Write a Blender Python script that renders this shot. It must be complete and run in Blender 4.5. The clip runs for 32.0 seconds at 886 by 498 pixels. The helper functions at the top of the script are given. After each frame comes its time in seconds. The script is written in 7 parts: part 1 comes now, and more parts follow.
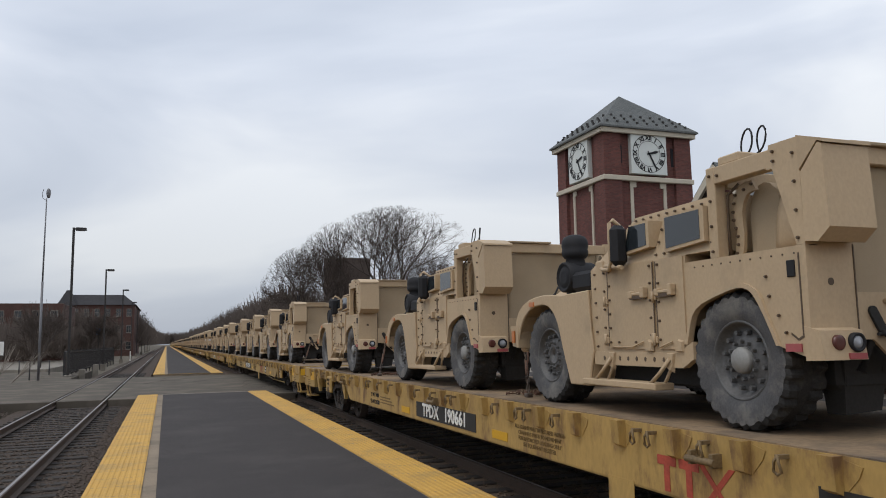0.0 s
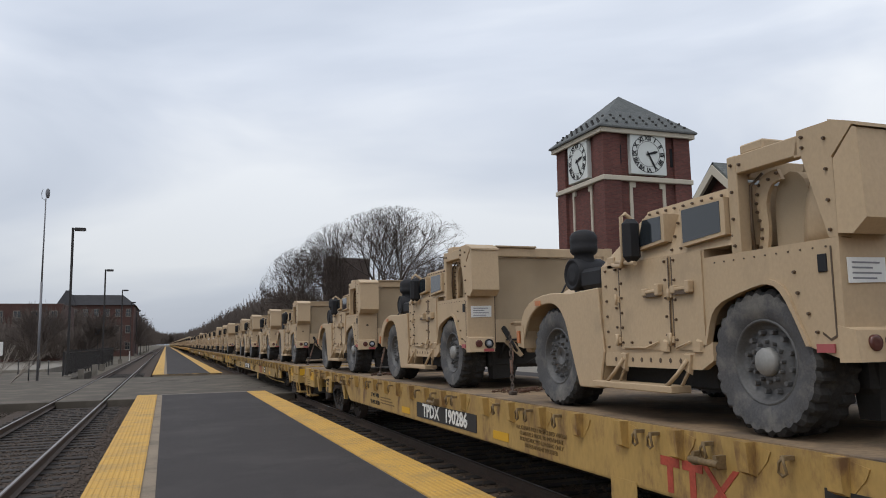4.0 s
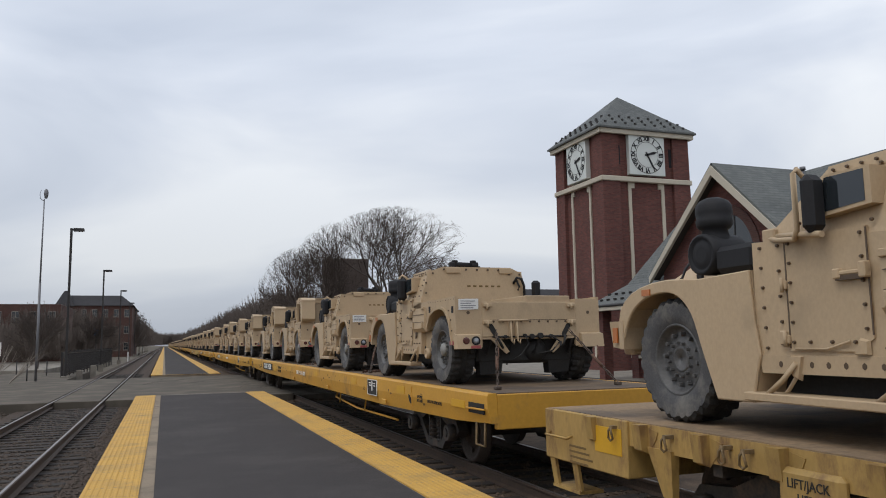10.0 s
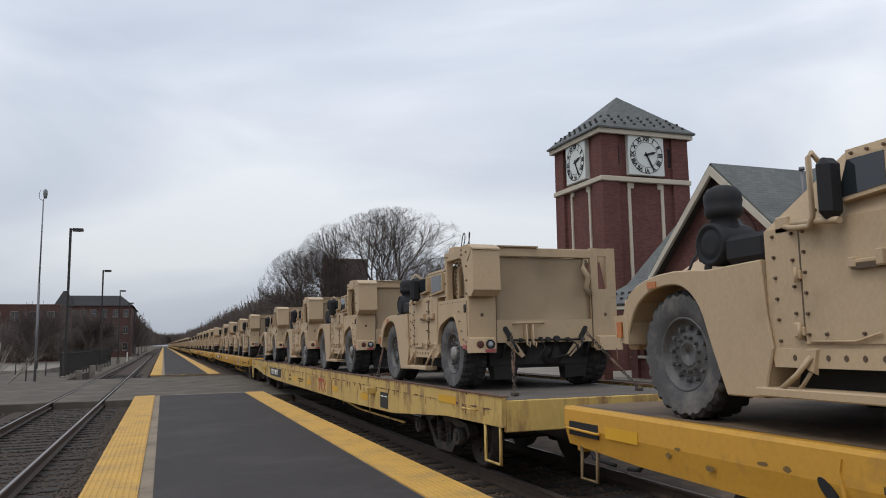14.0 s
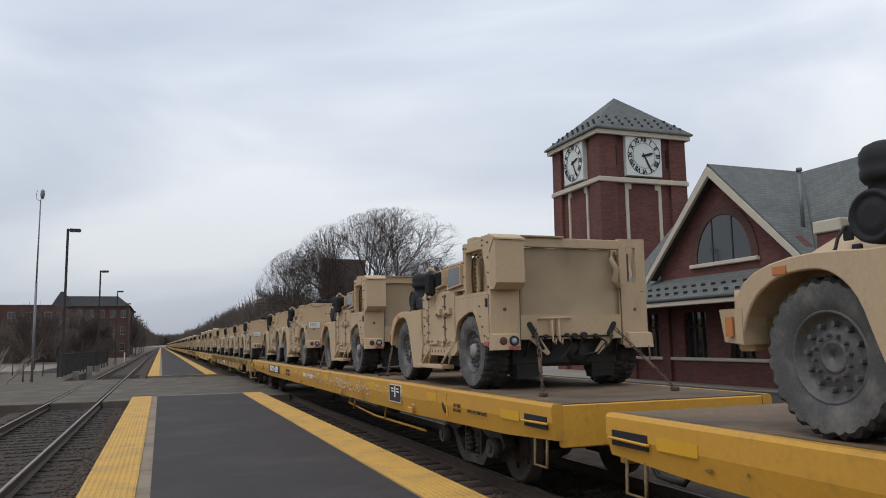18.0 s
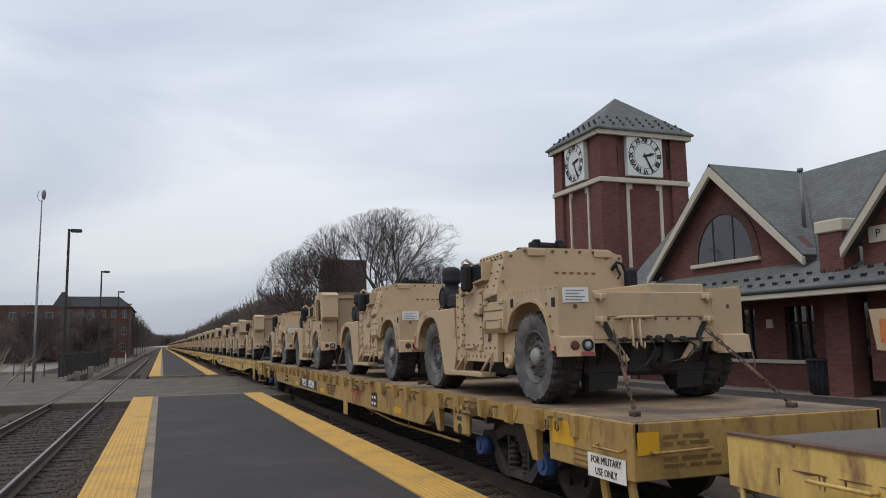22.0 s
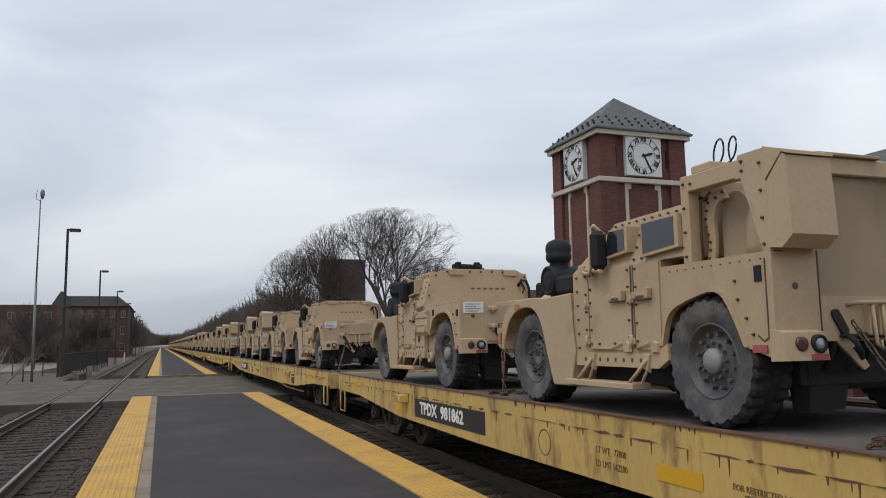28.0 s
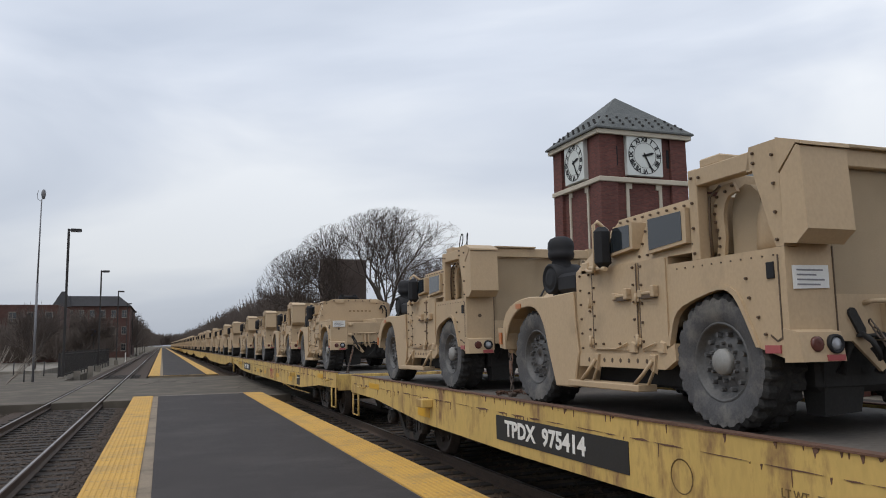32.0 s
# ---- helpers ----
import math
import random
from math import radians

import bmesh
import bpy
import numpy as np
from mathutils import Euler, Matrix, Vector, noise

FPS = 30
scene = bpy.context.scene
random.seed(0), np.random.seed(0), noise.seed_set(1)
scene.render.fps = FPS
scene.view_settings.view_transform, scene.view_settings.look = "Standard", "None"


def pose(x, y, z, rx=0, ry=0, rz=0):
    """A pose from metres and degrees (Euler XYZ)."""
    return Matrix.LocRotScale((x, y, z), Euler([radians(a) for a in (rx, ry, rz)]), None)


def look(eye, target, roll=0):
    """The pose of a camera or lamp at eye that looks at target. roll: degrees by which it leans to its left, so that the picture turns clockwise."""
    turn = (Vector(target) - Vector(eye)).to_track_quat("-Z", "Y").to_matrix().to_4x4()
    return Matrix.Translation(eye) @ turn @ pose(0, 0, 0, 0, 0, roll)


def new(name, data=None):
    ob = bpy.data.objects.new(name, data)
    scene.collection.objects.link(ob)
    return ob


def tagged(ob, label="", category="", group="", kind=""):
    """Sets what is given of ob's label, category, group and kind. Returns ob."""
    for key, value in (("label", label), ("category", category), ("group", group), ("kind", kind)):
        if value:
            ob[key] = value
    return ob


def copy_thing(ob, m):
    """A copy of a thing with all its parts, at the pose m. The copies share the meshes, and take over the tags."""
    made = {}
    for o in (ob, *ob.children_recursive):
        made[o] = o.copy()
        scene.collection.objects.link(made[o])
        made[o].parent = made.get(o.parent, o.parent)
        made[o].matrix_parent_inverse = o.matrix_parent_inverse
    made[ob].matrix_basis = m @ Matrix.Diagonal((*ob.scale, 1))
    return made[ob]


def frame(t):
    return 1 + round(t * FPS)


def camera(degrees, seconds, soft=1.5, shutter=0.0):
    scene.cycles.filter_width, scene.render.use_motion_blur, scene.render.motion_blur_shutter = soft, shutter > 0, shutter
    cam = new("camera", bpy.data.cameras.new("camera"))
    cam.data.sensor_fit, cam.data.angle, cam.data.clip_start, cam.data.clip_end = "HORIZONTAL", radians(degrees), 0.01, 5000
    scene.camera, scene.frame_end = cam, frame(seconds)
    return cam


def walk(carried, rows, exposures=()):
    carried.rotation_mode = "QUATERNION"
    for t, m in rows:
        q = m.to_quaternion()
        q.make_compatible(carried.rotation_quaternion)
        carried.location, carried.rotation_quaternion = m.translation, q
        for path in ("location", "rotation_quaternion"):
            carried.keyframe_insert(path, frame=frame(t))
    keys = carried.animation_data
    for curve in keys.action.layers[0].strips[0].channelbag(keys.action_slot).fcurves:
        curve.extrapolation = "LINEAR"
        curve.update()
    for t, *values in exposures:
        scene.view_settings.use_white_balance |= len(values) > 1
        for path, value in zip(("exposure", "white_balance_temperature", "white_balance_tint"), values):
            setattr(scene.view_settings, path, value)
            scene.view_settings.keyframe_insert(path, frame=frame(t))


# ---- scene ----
SECONDS = 32.0
EYE = Vector((0.0, 0.0, 1.65))
YAW0, PITCH0, ROLL0 = 20.052, 6.852, -0.945
FOV = 60.29


def gaze(yaw, pitch):
    a, b = radians(yaw), radians(pitch)
    return EYE + Vector((math.sin(a) * math.cos(b), math.cos(a) * math.cos(b), math.sin(b)))


# slow drift of the held camera: seconds, yaw and pitch offsets in degrees
DRIFT = [(0, -0.162, -0.066), (1, -0.162, -0.059), (1.5, -0.187, -0.059), (2, -0.149, -0.098), (2.5, -0.124, -0.066), (3, -0.097, -0.052), (3.5, -0.104, -0.052),
         (5.5, -0.136, -0.059), (6, -0.13, -0.066), (6.5, -0.124, -0.059), (7, -0.071, -0.027), (7.5, -0.058, -0.033), (8, -0.071, -0.046), (8.5, -0.084, -0.059),
         (9, -0.051, -0.039), (9.5, -0.026, -0.013), (10, -0.019, -0.013), (10.5, -0, 0), (11.5, -0, -0.033), (12, -0, -0.052), (12.5, 0.013, -0.013),
         (13, -0, 0), (14, 0.032, -0.006), (14.5, -0.019, -0.013), (16.5, 0.019, -0.04), (17, 0.136, 0.033), (17.5, 0.187, 0.026), (18, 0.2, 0.039),
         (19, 0.2, 0.033), (19.5, 0.136, 0.046), (20, 0.136, 0.065), (21, 0.136, 0.033), (22, 0.129, 0.065), (22.5, 0.09, 0.033), (23, 0.07, 0.02),
         (23.5, 0.129, 0.033), (24, 0.09, 0.039), (25, 0.136, 0.033), (25.5, 0.136, 0.033), (27.5, 0.136, 0.033), (28, 0.206, 0.033), (28.5, 0.161, 0.059),
         (29, 0.142, 0.033), (30, 0.136, 0.033), (31, 0.136, 0.033), (32, 0.142, 0.033)]
cam = camera(FOV, SECONDS, soft=1.0)
walk(cam, [(t, look(EYE, gaze(YAW0 + a, PITCH0 + b), ROLL0)) for t, a, b in DRIFT])

# ---- world and sun: a bright overcast sky ----
world = bpy.data.worlds.new("overcast_sky")
scene.world = world
world.use_nodes = True
wt = world.node_tree
wt.nodes.clear()
w_out = wt.nodes.new("ShaderNodeOutputWorld")
w_bg = wt.nodes.new("ShaderNodeBackground")
w_sky = wt.nodes.new("ShaderNodeTexSky")
w_sky.sky_type, w_sky.sun_disc = "NISHITA", False
w_sky.sun_elevation, w_sky.sun_rotation = radians(38), radians(200)
w_sky.air_density, w_sky.dust_density = 1.0, 2.0
w_co = wt.nodes.new("ShaderNodeTexCoord")
w_map = wt.nodes.new("ShaderNodeMapping")
w_map.inputs["Scale"].default_value = (1.0, 1.5, 3.6)
w_map.inputs["Rotation"].default_value = (radians(10), radians(14), radians(30))
w_n1 = wt.nodes.new("ShaderNodeTexNoise")
w_n1.inputs["Scale"].default_value, w_n1.inputs["Detail"].default_value = 1.35, 5.0
w_n1.inputs["Roughness"].default_value, w_n1.inputs["Distortion"].default_value = 0.47, 0.5
w_ramp = wt.nodes.new("ShaderNodeValToRGB")
w_ramp.color_ramp.elements[0].position, w_ramp.color_ramp.elements[0].color = 0.32, (0.560, 0.622, 0.735, 1)
w_ramp.color_ramp.elements[1].position, w_ramp.color_ramp.elements[1].color = 0.68, (0.960, 0.995, 1.045, 1)
w_mid = w_ramp.color_ramp.elements.new(0.52)
w_mid.color = (0.735, 0.790, 0.890, 1)
w_scale = wt.nodes.new("ShaderNodeMix")
w_scale.data_type, w_scale.blend_type = "RGBA", "MULTIPLY"
w_scale.inputs["Factor"].default_value = 1.0
w_scale.inputs["B"].default_value = (0.09, 0.09, 0.09, 1)
w_mix = wt.nodes.new("ShaderNodeMix")
w_mix.data_type = "RGBA"
w_mix.inputs["Factor"].default_value = 0.90
wt.links.new(w_co.outputs["Generated"], w_map.inputs["Vector"])
wt.links.new(w_map.outputs["Vector"], w_n1.inputs["Vector"])
wt.links.new(w_n1.outputs["Fac"], w_ramp.inputs["Fac"])
wt.links.new(w_sky.outputs["Color"], w_scale.inputs["A"])
wt.links.new(w_scale.outputs["Result"], w_mix.inputs["A"])
wt.links.new(w_ramp.outputs["Color"], w_mix.inputs["B"])
w_sep = wt.nodes.new("ShaderNodeSeparateXYZ")
w_low = wt.nodes.new("ShaderNodeMapRange")
w_low.inputs["From Min"].default_value, w_low.inputs["From Max"].default_value = 0.0, 0.36
w_low.inputs["To Min"].default_value, w_low.inputs["To Max"].default_value = 0.70, 1.06
w_dim = wt.nodes.new("ShaderNodeMix")
w_dim.data_type, w_dim.blend_type = "RGBA", "MULTIPLY"
w_dim.inputs["Factor"].default_value = 1.0
wt.links.new(w_co.outputs["Generated"], w_sep.inputs[0])
wt.links.new(w_sep.outputs["Z"], w_low.inputs["Value"])
wt.links.new(w_mix.outputs["Result"], w_dim.inputs["A"])
wt.links.new(w_low.outputs["Result"], w_dim.inputs["B"])
wt.links.new(w_dim.outputs["Result"], w_bg.inputs["Color"])
w_bg.inputs["Strength"].default_value = 1.0
wt.links.new(w_bg.outputs["Background"], w_out.inputs["Surface"])

sun = new("sun", bpy.data.lights.new("sun", "SUN"))
sun.data.energy, sun.data.angle, sun.data.color = 1.10, radians(30), (1.0, 0.96, 0.91)
sun.matrix_world = look((0, 0, 50), (28, 10, 0))
scene.view_settings.exposure = 0.0


# ---- materials ----
def mat(name, col, rough=0.7, metal=0.0, var=0.12, scale=3.0, fine=40.0, bump=0.15, dirt=None, dirt_amt=0.35, dirt_scale=1.2, spec=0.5, per=0.0, stretch=(1, 1, 1), dist=0.01):
    """A worn surface: base colour with grain and blotches at two scales, optional dirt or rust, fine relief."""
    m = bpy.data.materials.new(name)
    m.use_nodes = True
    nt = m.node_tree
    n, l = nt.nodes, nt.links
    b = n["Principled BSDF"]
    b.inputs["Metallic"].default_value = metal
    b.inputs["Specular IOR Level"].default_value = spec
    co = n.new("ShaderNodeTexCoord")
    mp = n.new("ShaderNodeMapping")
    mp.inputs["Scale"].default_value = stretch
    l.new(co.outputs["Object"], mp.inputs["Vector"])
    n1, n2 = n.new("ShaderNodeTexNoise"), n.new("ShaderNodeTexNoise")
    n1.inputs["Scale"].default_value, n1.inputs["Detail"].default_value = scale, 6
    n2.inputs["Scale"].default_value, n2.inputs["Detail"].default_value = fine, 3
    for k in (n1, n2):
        l.new(mp.outputs["Vector"], k.inputs["Vector"])
    add = n.new("ShaderNodeMath")
    add.operation = "ADD"
    l.new(n1.outputs["Fac"], add.inputs[0])
    l.new(n2.outputs["Fac"], add.inputs[1])
    mr = n.new("ShaderNodeMapRange")
    mr.inputs["From Min"].default_value, mr.inputs["From Max"].default_value = 0.7, 1.3
    mr.inputs["To Min"].default_value, mr.inputs["To Max"].default_value = 1 - var, 1 + var
    l.new(add.outputs[0], mr.inputs["Value"])
    mul = n.new("ShaderNodeMix")
    mul.data_type, mul.blend_type = "RGBA", "MULTIPLY"
    mul.inputs["Factor"].default_value = 1.0
    mul.inputs["A"].default_value = (*col, 1)
    l.new(mr.outputs["Result"], mul.inputs["B"])
    last = mul.outputs["Result"]
    if per:
        oi = n.new("ShaderNodeObjectInfo")
        pr = n.new("ShaderNodeMapRange")
        pr.inputs["To Min"].default_value, pr.inputs["To Max"].default_value = 1 - per, 1 + per
        l.new(oi.outputs["Random"], pr.inputs["Value"])
        pm = n.new("ShaderNodeMix")
        pm.data_type, pm.blend_type = "RGBA", "MULTIPLY"
        pm.inputs["Factor"].default_value = 1.0
        l.new(last, pm.inputs["A"])
        l.new(pr.outputs["Result"], pm.inputs["B"])
        last = pm.outputs["Result"]
    if dirt:
        n3 = n.new("ShaderNodeTexNoise")
        n3.inputs["Scale"].default_value, n3.inputs["Detail"].default_value, n3.inputs["Roughness"].default_value = dirt_scale, 8, 0.65
        l.new(mp.outputs["Vector"], n3.inputs["Vector"])
        rp = n.new("ShaderNodeMapRange")
        rp.inputs["From Min"].default_value, rp.inputs["From Max"].default_value = 0.62 - dirt_amt * 0.5, 0.80 - dirt_amt * 0.5
        l.new(n3.outputs["Fac"], rp.inputs["Value"])
        dm = n.new("ShaderNodeMix")
        dm.data_type = "RGBA"
        l.new(rp.outputs["Result"], dm.inputs["Factor"])
        l.new(last, dm.inputs["A"])
        dm.inputs["B"].default_value = (*dirt, 1)
        last = dm.outputs["Result"]
    l.new(last, b.inputs["Base Color"])
    rr = n.new("ShaderNodeMapRange")
    rr.inputs["To Min"].default_value, rr.inputs["To Max"].default_value = max(0.02, rough - 0.1), min(1, rough + 0.1)
    l.new(n1.outputs["Fac"], rr.inputs["Value"])
    l.new(rr.outputs["Result"], b.inputs["Roughness"])
    if bump:
        bp = n.new("ShaderNodeBump")
        bp.inputs["Strength"].default_value, bp.inputs["Distance"].default_value = bump, dist
        l.new(add.outputs[0], bp.inputs["Height"])
        l.new(bp.outputs["Normal"], b.inputs["Normal"])
    return m


def brick_mat(name, c1, c2, mortar, w, h, gap, axis="Y", bump=0.4, rough=0.85):
    """Coursed bricks or slates on upright (axis X or Y across) or sloped faces."""
    m = bpy.data.materials.new(name)
    m.use_nodes = True
    nt = m.node_tree
    n, l = nt.nodes, nt.links
    b = n["Principled BSDF"]
    co = n.new("ShaderNodeTexCoord")
    sx = n.new("ShaderNodeSeparateXYZ")
    cx = n.new("ShaderNodeCombineXYZ")
    l.new(co.outputs["Object"], sx.inputs[0])
    if axis == "XY":
        ad = n.new("ShaderNodeMath")
        ad.operation = "ADD"
        l.new(sx.outputs["X"], ad.inputs[0])
        l.new(sx.outputs["Y"], ad.inputs[1])
        l.new(ad.outputs[0], cx.inputs["X"])
    else:
        l.new(sx.outputs[axis], cx.inputs["X"])
    l.new(sx.outputs["Z"], cx.inputs["Y"])
    bt = n.new("ShaderNodeTexBrick")
    bt.inputs["Color1"].default_value, bt.inputs["Color2"].default_value, bt.inputs["Mortar"].default_value = (*c1, 1), (*c2, 1), (*mortar, 1)
    bt.inputs["Scale"].default_value, bt.inputs["Brick Width"].default_value, bt.inputs["Row Height"].default_value = 1.0, w, h
    bt.inputs["Mortar Size"].default_value = gap
    l.new(cx.outputs[0], bt.inputs["Vector"])
    ns = n.new("ShaderNodeTexNoise")
    ns.inputs["Scale"].default_value, ns.inputs["Detail"].default_value = 0.8, 7
    l.new(co.outputs["Object"], ns.inputs["Vector"])
    mr = n.new("ShaderNodeMapRange")
    mr.inputs["To Min"].default_value, mr.inputs["To Max"].default_value = 0.70, 1.30
    l.new(ns.outputs["Fac"], mr.inputs["Value"])
    mx = n.new("ShaderNodeMix")
    mx.data_type, mx.blend_type = "RGBA", "MULTIPLY"
    mx.inputs["Factor"].default_value = 1
    l.new(bt.outputs["Color"], mx.inputs["A"])
    l.new(mr.outputs["Result"], mx.inputs["B"])
    l.new(mx.outputs["Result"], b.inputs["Base Color"])
    b.inputs["Roughness"].default_value = rough
    bp = n.new("ShaderNodeBump")
    bp.inputs["Strength"].default_value, bp.inputs["Distance"].default_value, bp.invert = bump, 0.01, True
    l.new(bt.outputs["Fac"], bp.inputs["Height"])
    l.new(bp.outputs["Normal"], b.inputs["Normal"])
    return m


def glass_mat(name, col, rough=0.05):
    m = bpy.data.materials.new(name)
    m.use_nodes = True
    b = m.node_tree.nodes["Principled BSDF"]
    b.inputs["Base Color"].default_value = (*col, 1)
    b.inputs["Roughness"].default_value = rough
    b.inputs["Specular IOR Level"].default_value = 0.8
    return m


TAN = mat("tan_paint", (0.455, 0.336, 0.208), 0.62, var=0.07, scale=1.8, fine=45, bump=0.06, dirt=(0.36, 0.27, 0.17), dirt_amt=0.13, dirt_scale=2.4, per=0.05, stretch=(1, 1, 0.7))
CANVAS = mat("tan_canvas", (0.34, 0.262, 0.170), 0.9, var=0.10, scale=2.5, fine=180, bump=0.3, per=0.04)
# Bolts and gaps: the shadows round the tan nuts are in this brown.
BOLT = mat("bolt_steel", (0.11, 0.075, 0.048), 0.5, metal=0.3, bump=0)
RUBBER = mat("dusty_rubber", (0.076, 0.075, 0.077), 0.92, var=0.22, scale=5, fine=60, bump=0.15, dirt=(0.16, 0.15, 0.135), dirt_amt=0.25, dirt_scale=4)
# Darker rubber for the tread faces, which lie in shade; put into the colour.
TREAD = mat("shaded_tread_rubber", (0.034, 0.033, 0.032), 0.95, spec=0.3, var=0.25, scale=6, fine=60, bump=0.15, dirt=(0.075, 0.07, 0.062), dirt_amt=0.2, dirt_scale=5)
RIM = mat("rim_paint", (0.098, 0.096, 0.094), 0.55, metal=0.15, var=0.22, scale=9, bump=0.1)
HUB = mat("hub_grey", (0.27, 0.265, 0.25), 0.6, metal=0.2, var=0.1, bump=0.05)
BLACK = mat("black_plastic", (0.018, 0.018, 0.020), 0.68, spec=0.3, var=0.1, bump=0.05)
UNDER = mat("chassis_black", (0.018, 0.017, 0.016), 0.75, var=0.3, scale=6, bump=0.1)
GLASS = glass_mat("tinted_glass", (0.022, 0.027, 0.031))
WHITE = mat("white_paint", (0.75, 0.74, 0.70), 0.6, var=0.06, bump=0.03)
PAPER = mat("paper_placard", (0.72, 0.72, 0.70), 0.8, var=0.04, bump=0.02)
INK = mat("grey_ink", (0.22, 0.22, 0.24), 0.8, var=0.05, bump=0)
RED_LENS = mat("red_lens", (0.10, 0.035, 0.028), 0.25, var=0.05, bump=0)
AMBER = mat("amber_lens", (0.46, 0.15, 0.04), 0.3, var=0.05, bump=0)
REFLECT = mat("red_reflector", (0.36, 0.085, 0.085), 0.4, var=0.05, bump=0)
YEL_T = mat("ochre_yellow_steel", (0.375, 0.240, 0.074), 0.65, var=0.14, scale=1.5, fine=25, bump=0.08, dirt=(0.16, 0.085, 0.038), dirt_amt=0.24, dirt_scale=4.5, per=0.08, stretch=(1, 1, 0.45))
YEL_D = mat("bright_yellow_steel", (0.56, 0.295, 0.036), 0.55, var=0.08, scale=1.0, fine=25, bump=0.05, dirt=(0.30, 0.17, 0.05), dirt_amt=0.16, dirt_scale=1.6, per=0.10)
YEL_C = mat("faded_yellow_steel", (0.56, 0.385, 0.118), 0.65, var=0.10, scale=1.2, fine=25, bump=0.08, dirt=(0.17, 0.085, 0.045), dirt_amt=0.22, dirt_scale=3.0, per=0.10, stretch=(1, 1, 0.35))
REFL_Y = mat("reflective_yellow", (0.60, 0.33, 0.015), 0.5, var=0.05, bump=0.02)
DECK_W = mat("worn_deck_planks", (0.258, 0.178, 0.104), 0.85, var=0.25, scale=1.0, fine=18, bump=0.3, dirt=(0.10, 0.075, 0.055), dirt_amt=0.35, dirt_scale=0.9)
DECK_D = mat("brown_deck_planks", (0.155, 0.104, 0.060), 0.8, var=0.3, scale=1.0, fine=18, bump=0.3, dirt=(0.075, 0.055, 0.04), dirt_amt=0.35, dirt_scale=0.9)
DECK_G = mat("grey_deck_planks", (0.120, 0.105, 0.090), 0.85, var=0.25, scale=1.0, fine=18, bump=0.3, dirt=(0.09, 0.08, 0.07), dirt_amt=0.35, dirt_scale=0.9)
RUST = mat("rusty_steel", (0.12, 0.062, 0.04), 0.85, var=0.3, scale=5, bump=0.2)
STEEL_K = mat("grimy_steel", (0.035, 0.030, 0.026), 0.7, var=0.35, scale=4, bump=0.15, dirt=(0.09, 0.06, 0.04), dirt_amt=0.25, dirt_scale=5)
WHEEL_S = mat("wheel_steel", (0.06, 0.045, 0.035), 0.6, metal=0.4, var=0.3, scale=5, bump=0.1)
CHAIN_M = mat("chain_steel", (0.10, 0.075, 0.06), 0.6, metal=0.5, var=0.3, scale=20, bump=0.1)
HOOK = mat("grimy_ochre_hook", (0.17, 0.115, 0.055), 0.7, var=0.3, scale=12, bump=0.1)
# Lighter copy of the ballast: brightening for the shaded train side, in the colour.
BALLAST_LIT = mat("lightened_ballast", (0.105, 0.076, 0.055), 0.95, spec=0.2, var=0.40, scale=3.0, fine=40, bump=0.28, dirt=(0.06, 0.048, 0.038), dirt_amt=0.3, dirt_scale=2.5, dist=0.025)
STENCIL = mat("faded_stencil", (0.16, 0.10, 0.035), 0.8, var=0.2, bump=0)
FLAKE = mat("bare_primer_flakes", (0.50, 0.49, 0.45), 0.8, var=0.15, bump=0.05)
BLUE = mat("blue_cap_paint", (0.04, 0.09, 0.26), 0.6, var=0.1, bump=0.05)
LOGO_R = mat("red_logo_paint", (0.36, 0.06, 0.035), 0.65, var=0.2, scale=8, bump=0.03)
BLK_PANEL = mat("black_number_panel", (0.02, 0.019, 0.018), 0.7, var=0.2, scale=4, bump=0.03)
ASPHALT = mat("platform_asphalt", (0.052, 0.0465, 0.0455), 0.92, spec=0.2, var=0.16, scale=0.7, fine=120, bump=0.35, dirt=(0.070, 0.063, 0.060), dirt_amt=0.25, dirt_scale=0.5)
CONCRETE = mat("pale_concrete", (0.225, 0.20, 0.165), 0.9, var=0.14, scale=1.2, fine=60, bump=0.2, dirt=(0.15, 0.135, 0.115), dirt_amt=0.28, dirt_scale=1.1)
EDGE_C = mat("beige_edge_concrete", (0.255, 0.205, 0.150), 0.92, spec=0.2, var=0.14, scale=1.2, fine=60, bump=0.2, dirt=(0.16, 0.13, 0.10), dirt_amt=0.28, dirt_scale=1.1)
CROSS_M = mat("crossing_asphalt", (0.096, 0.083, 0.067), 0.92, spec=0.2, var=0.15, scale=0.8, fine=60, bump=0.25, dirt=(0.145, 0.124, 0.10), dirt_amt=0.30, dirt_scale=0.8)
TACTILE = mat("tactile_yellow", (0.53, 0.305, 0.058), 0.75, var=0.12, scale=1.5, fine=30, bump=0.1, dirt=(0.36, 0.23, 0.07), dirt_amt=0.22, dirt_scale=1.6)
BALLAST = mat("ballast_stone", (0.070, 0.049, 0.037), 0.95, spec=0.2, var=0.40, scale=3.0, fine=40, bump=0.28, dirt=(0.05, 0.042, 0.036), dirt_amt=0.35, dirt_scale=6, dist=0.025)
STONES = mat("loose_ballast", (0.080, 0.061, 0.048), 0.95, var=0.35, scale=6, fine=40, bump=0.3)
TIE = mat("creosote_tie", (0.028, 0.022, 0.018), 0.9, var=0.35, scale=3, fine=30, bump=0.4)
RAIL_TOP = mat("polished_rail", (0.27, 0.255, 0.245), 0.36, metal=0.9, var=0.1, bump=0.02)
RAIL_M = mat("rail_steel", (0.075, 0.05, 0.036), 0.75, metal=0.2, var=0.3, scale=6, bump=0.1)
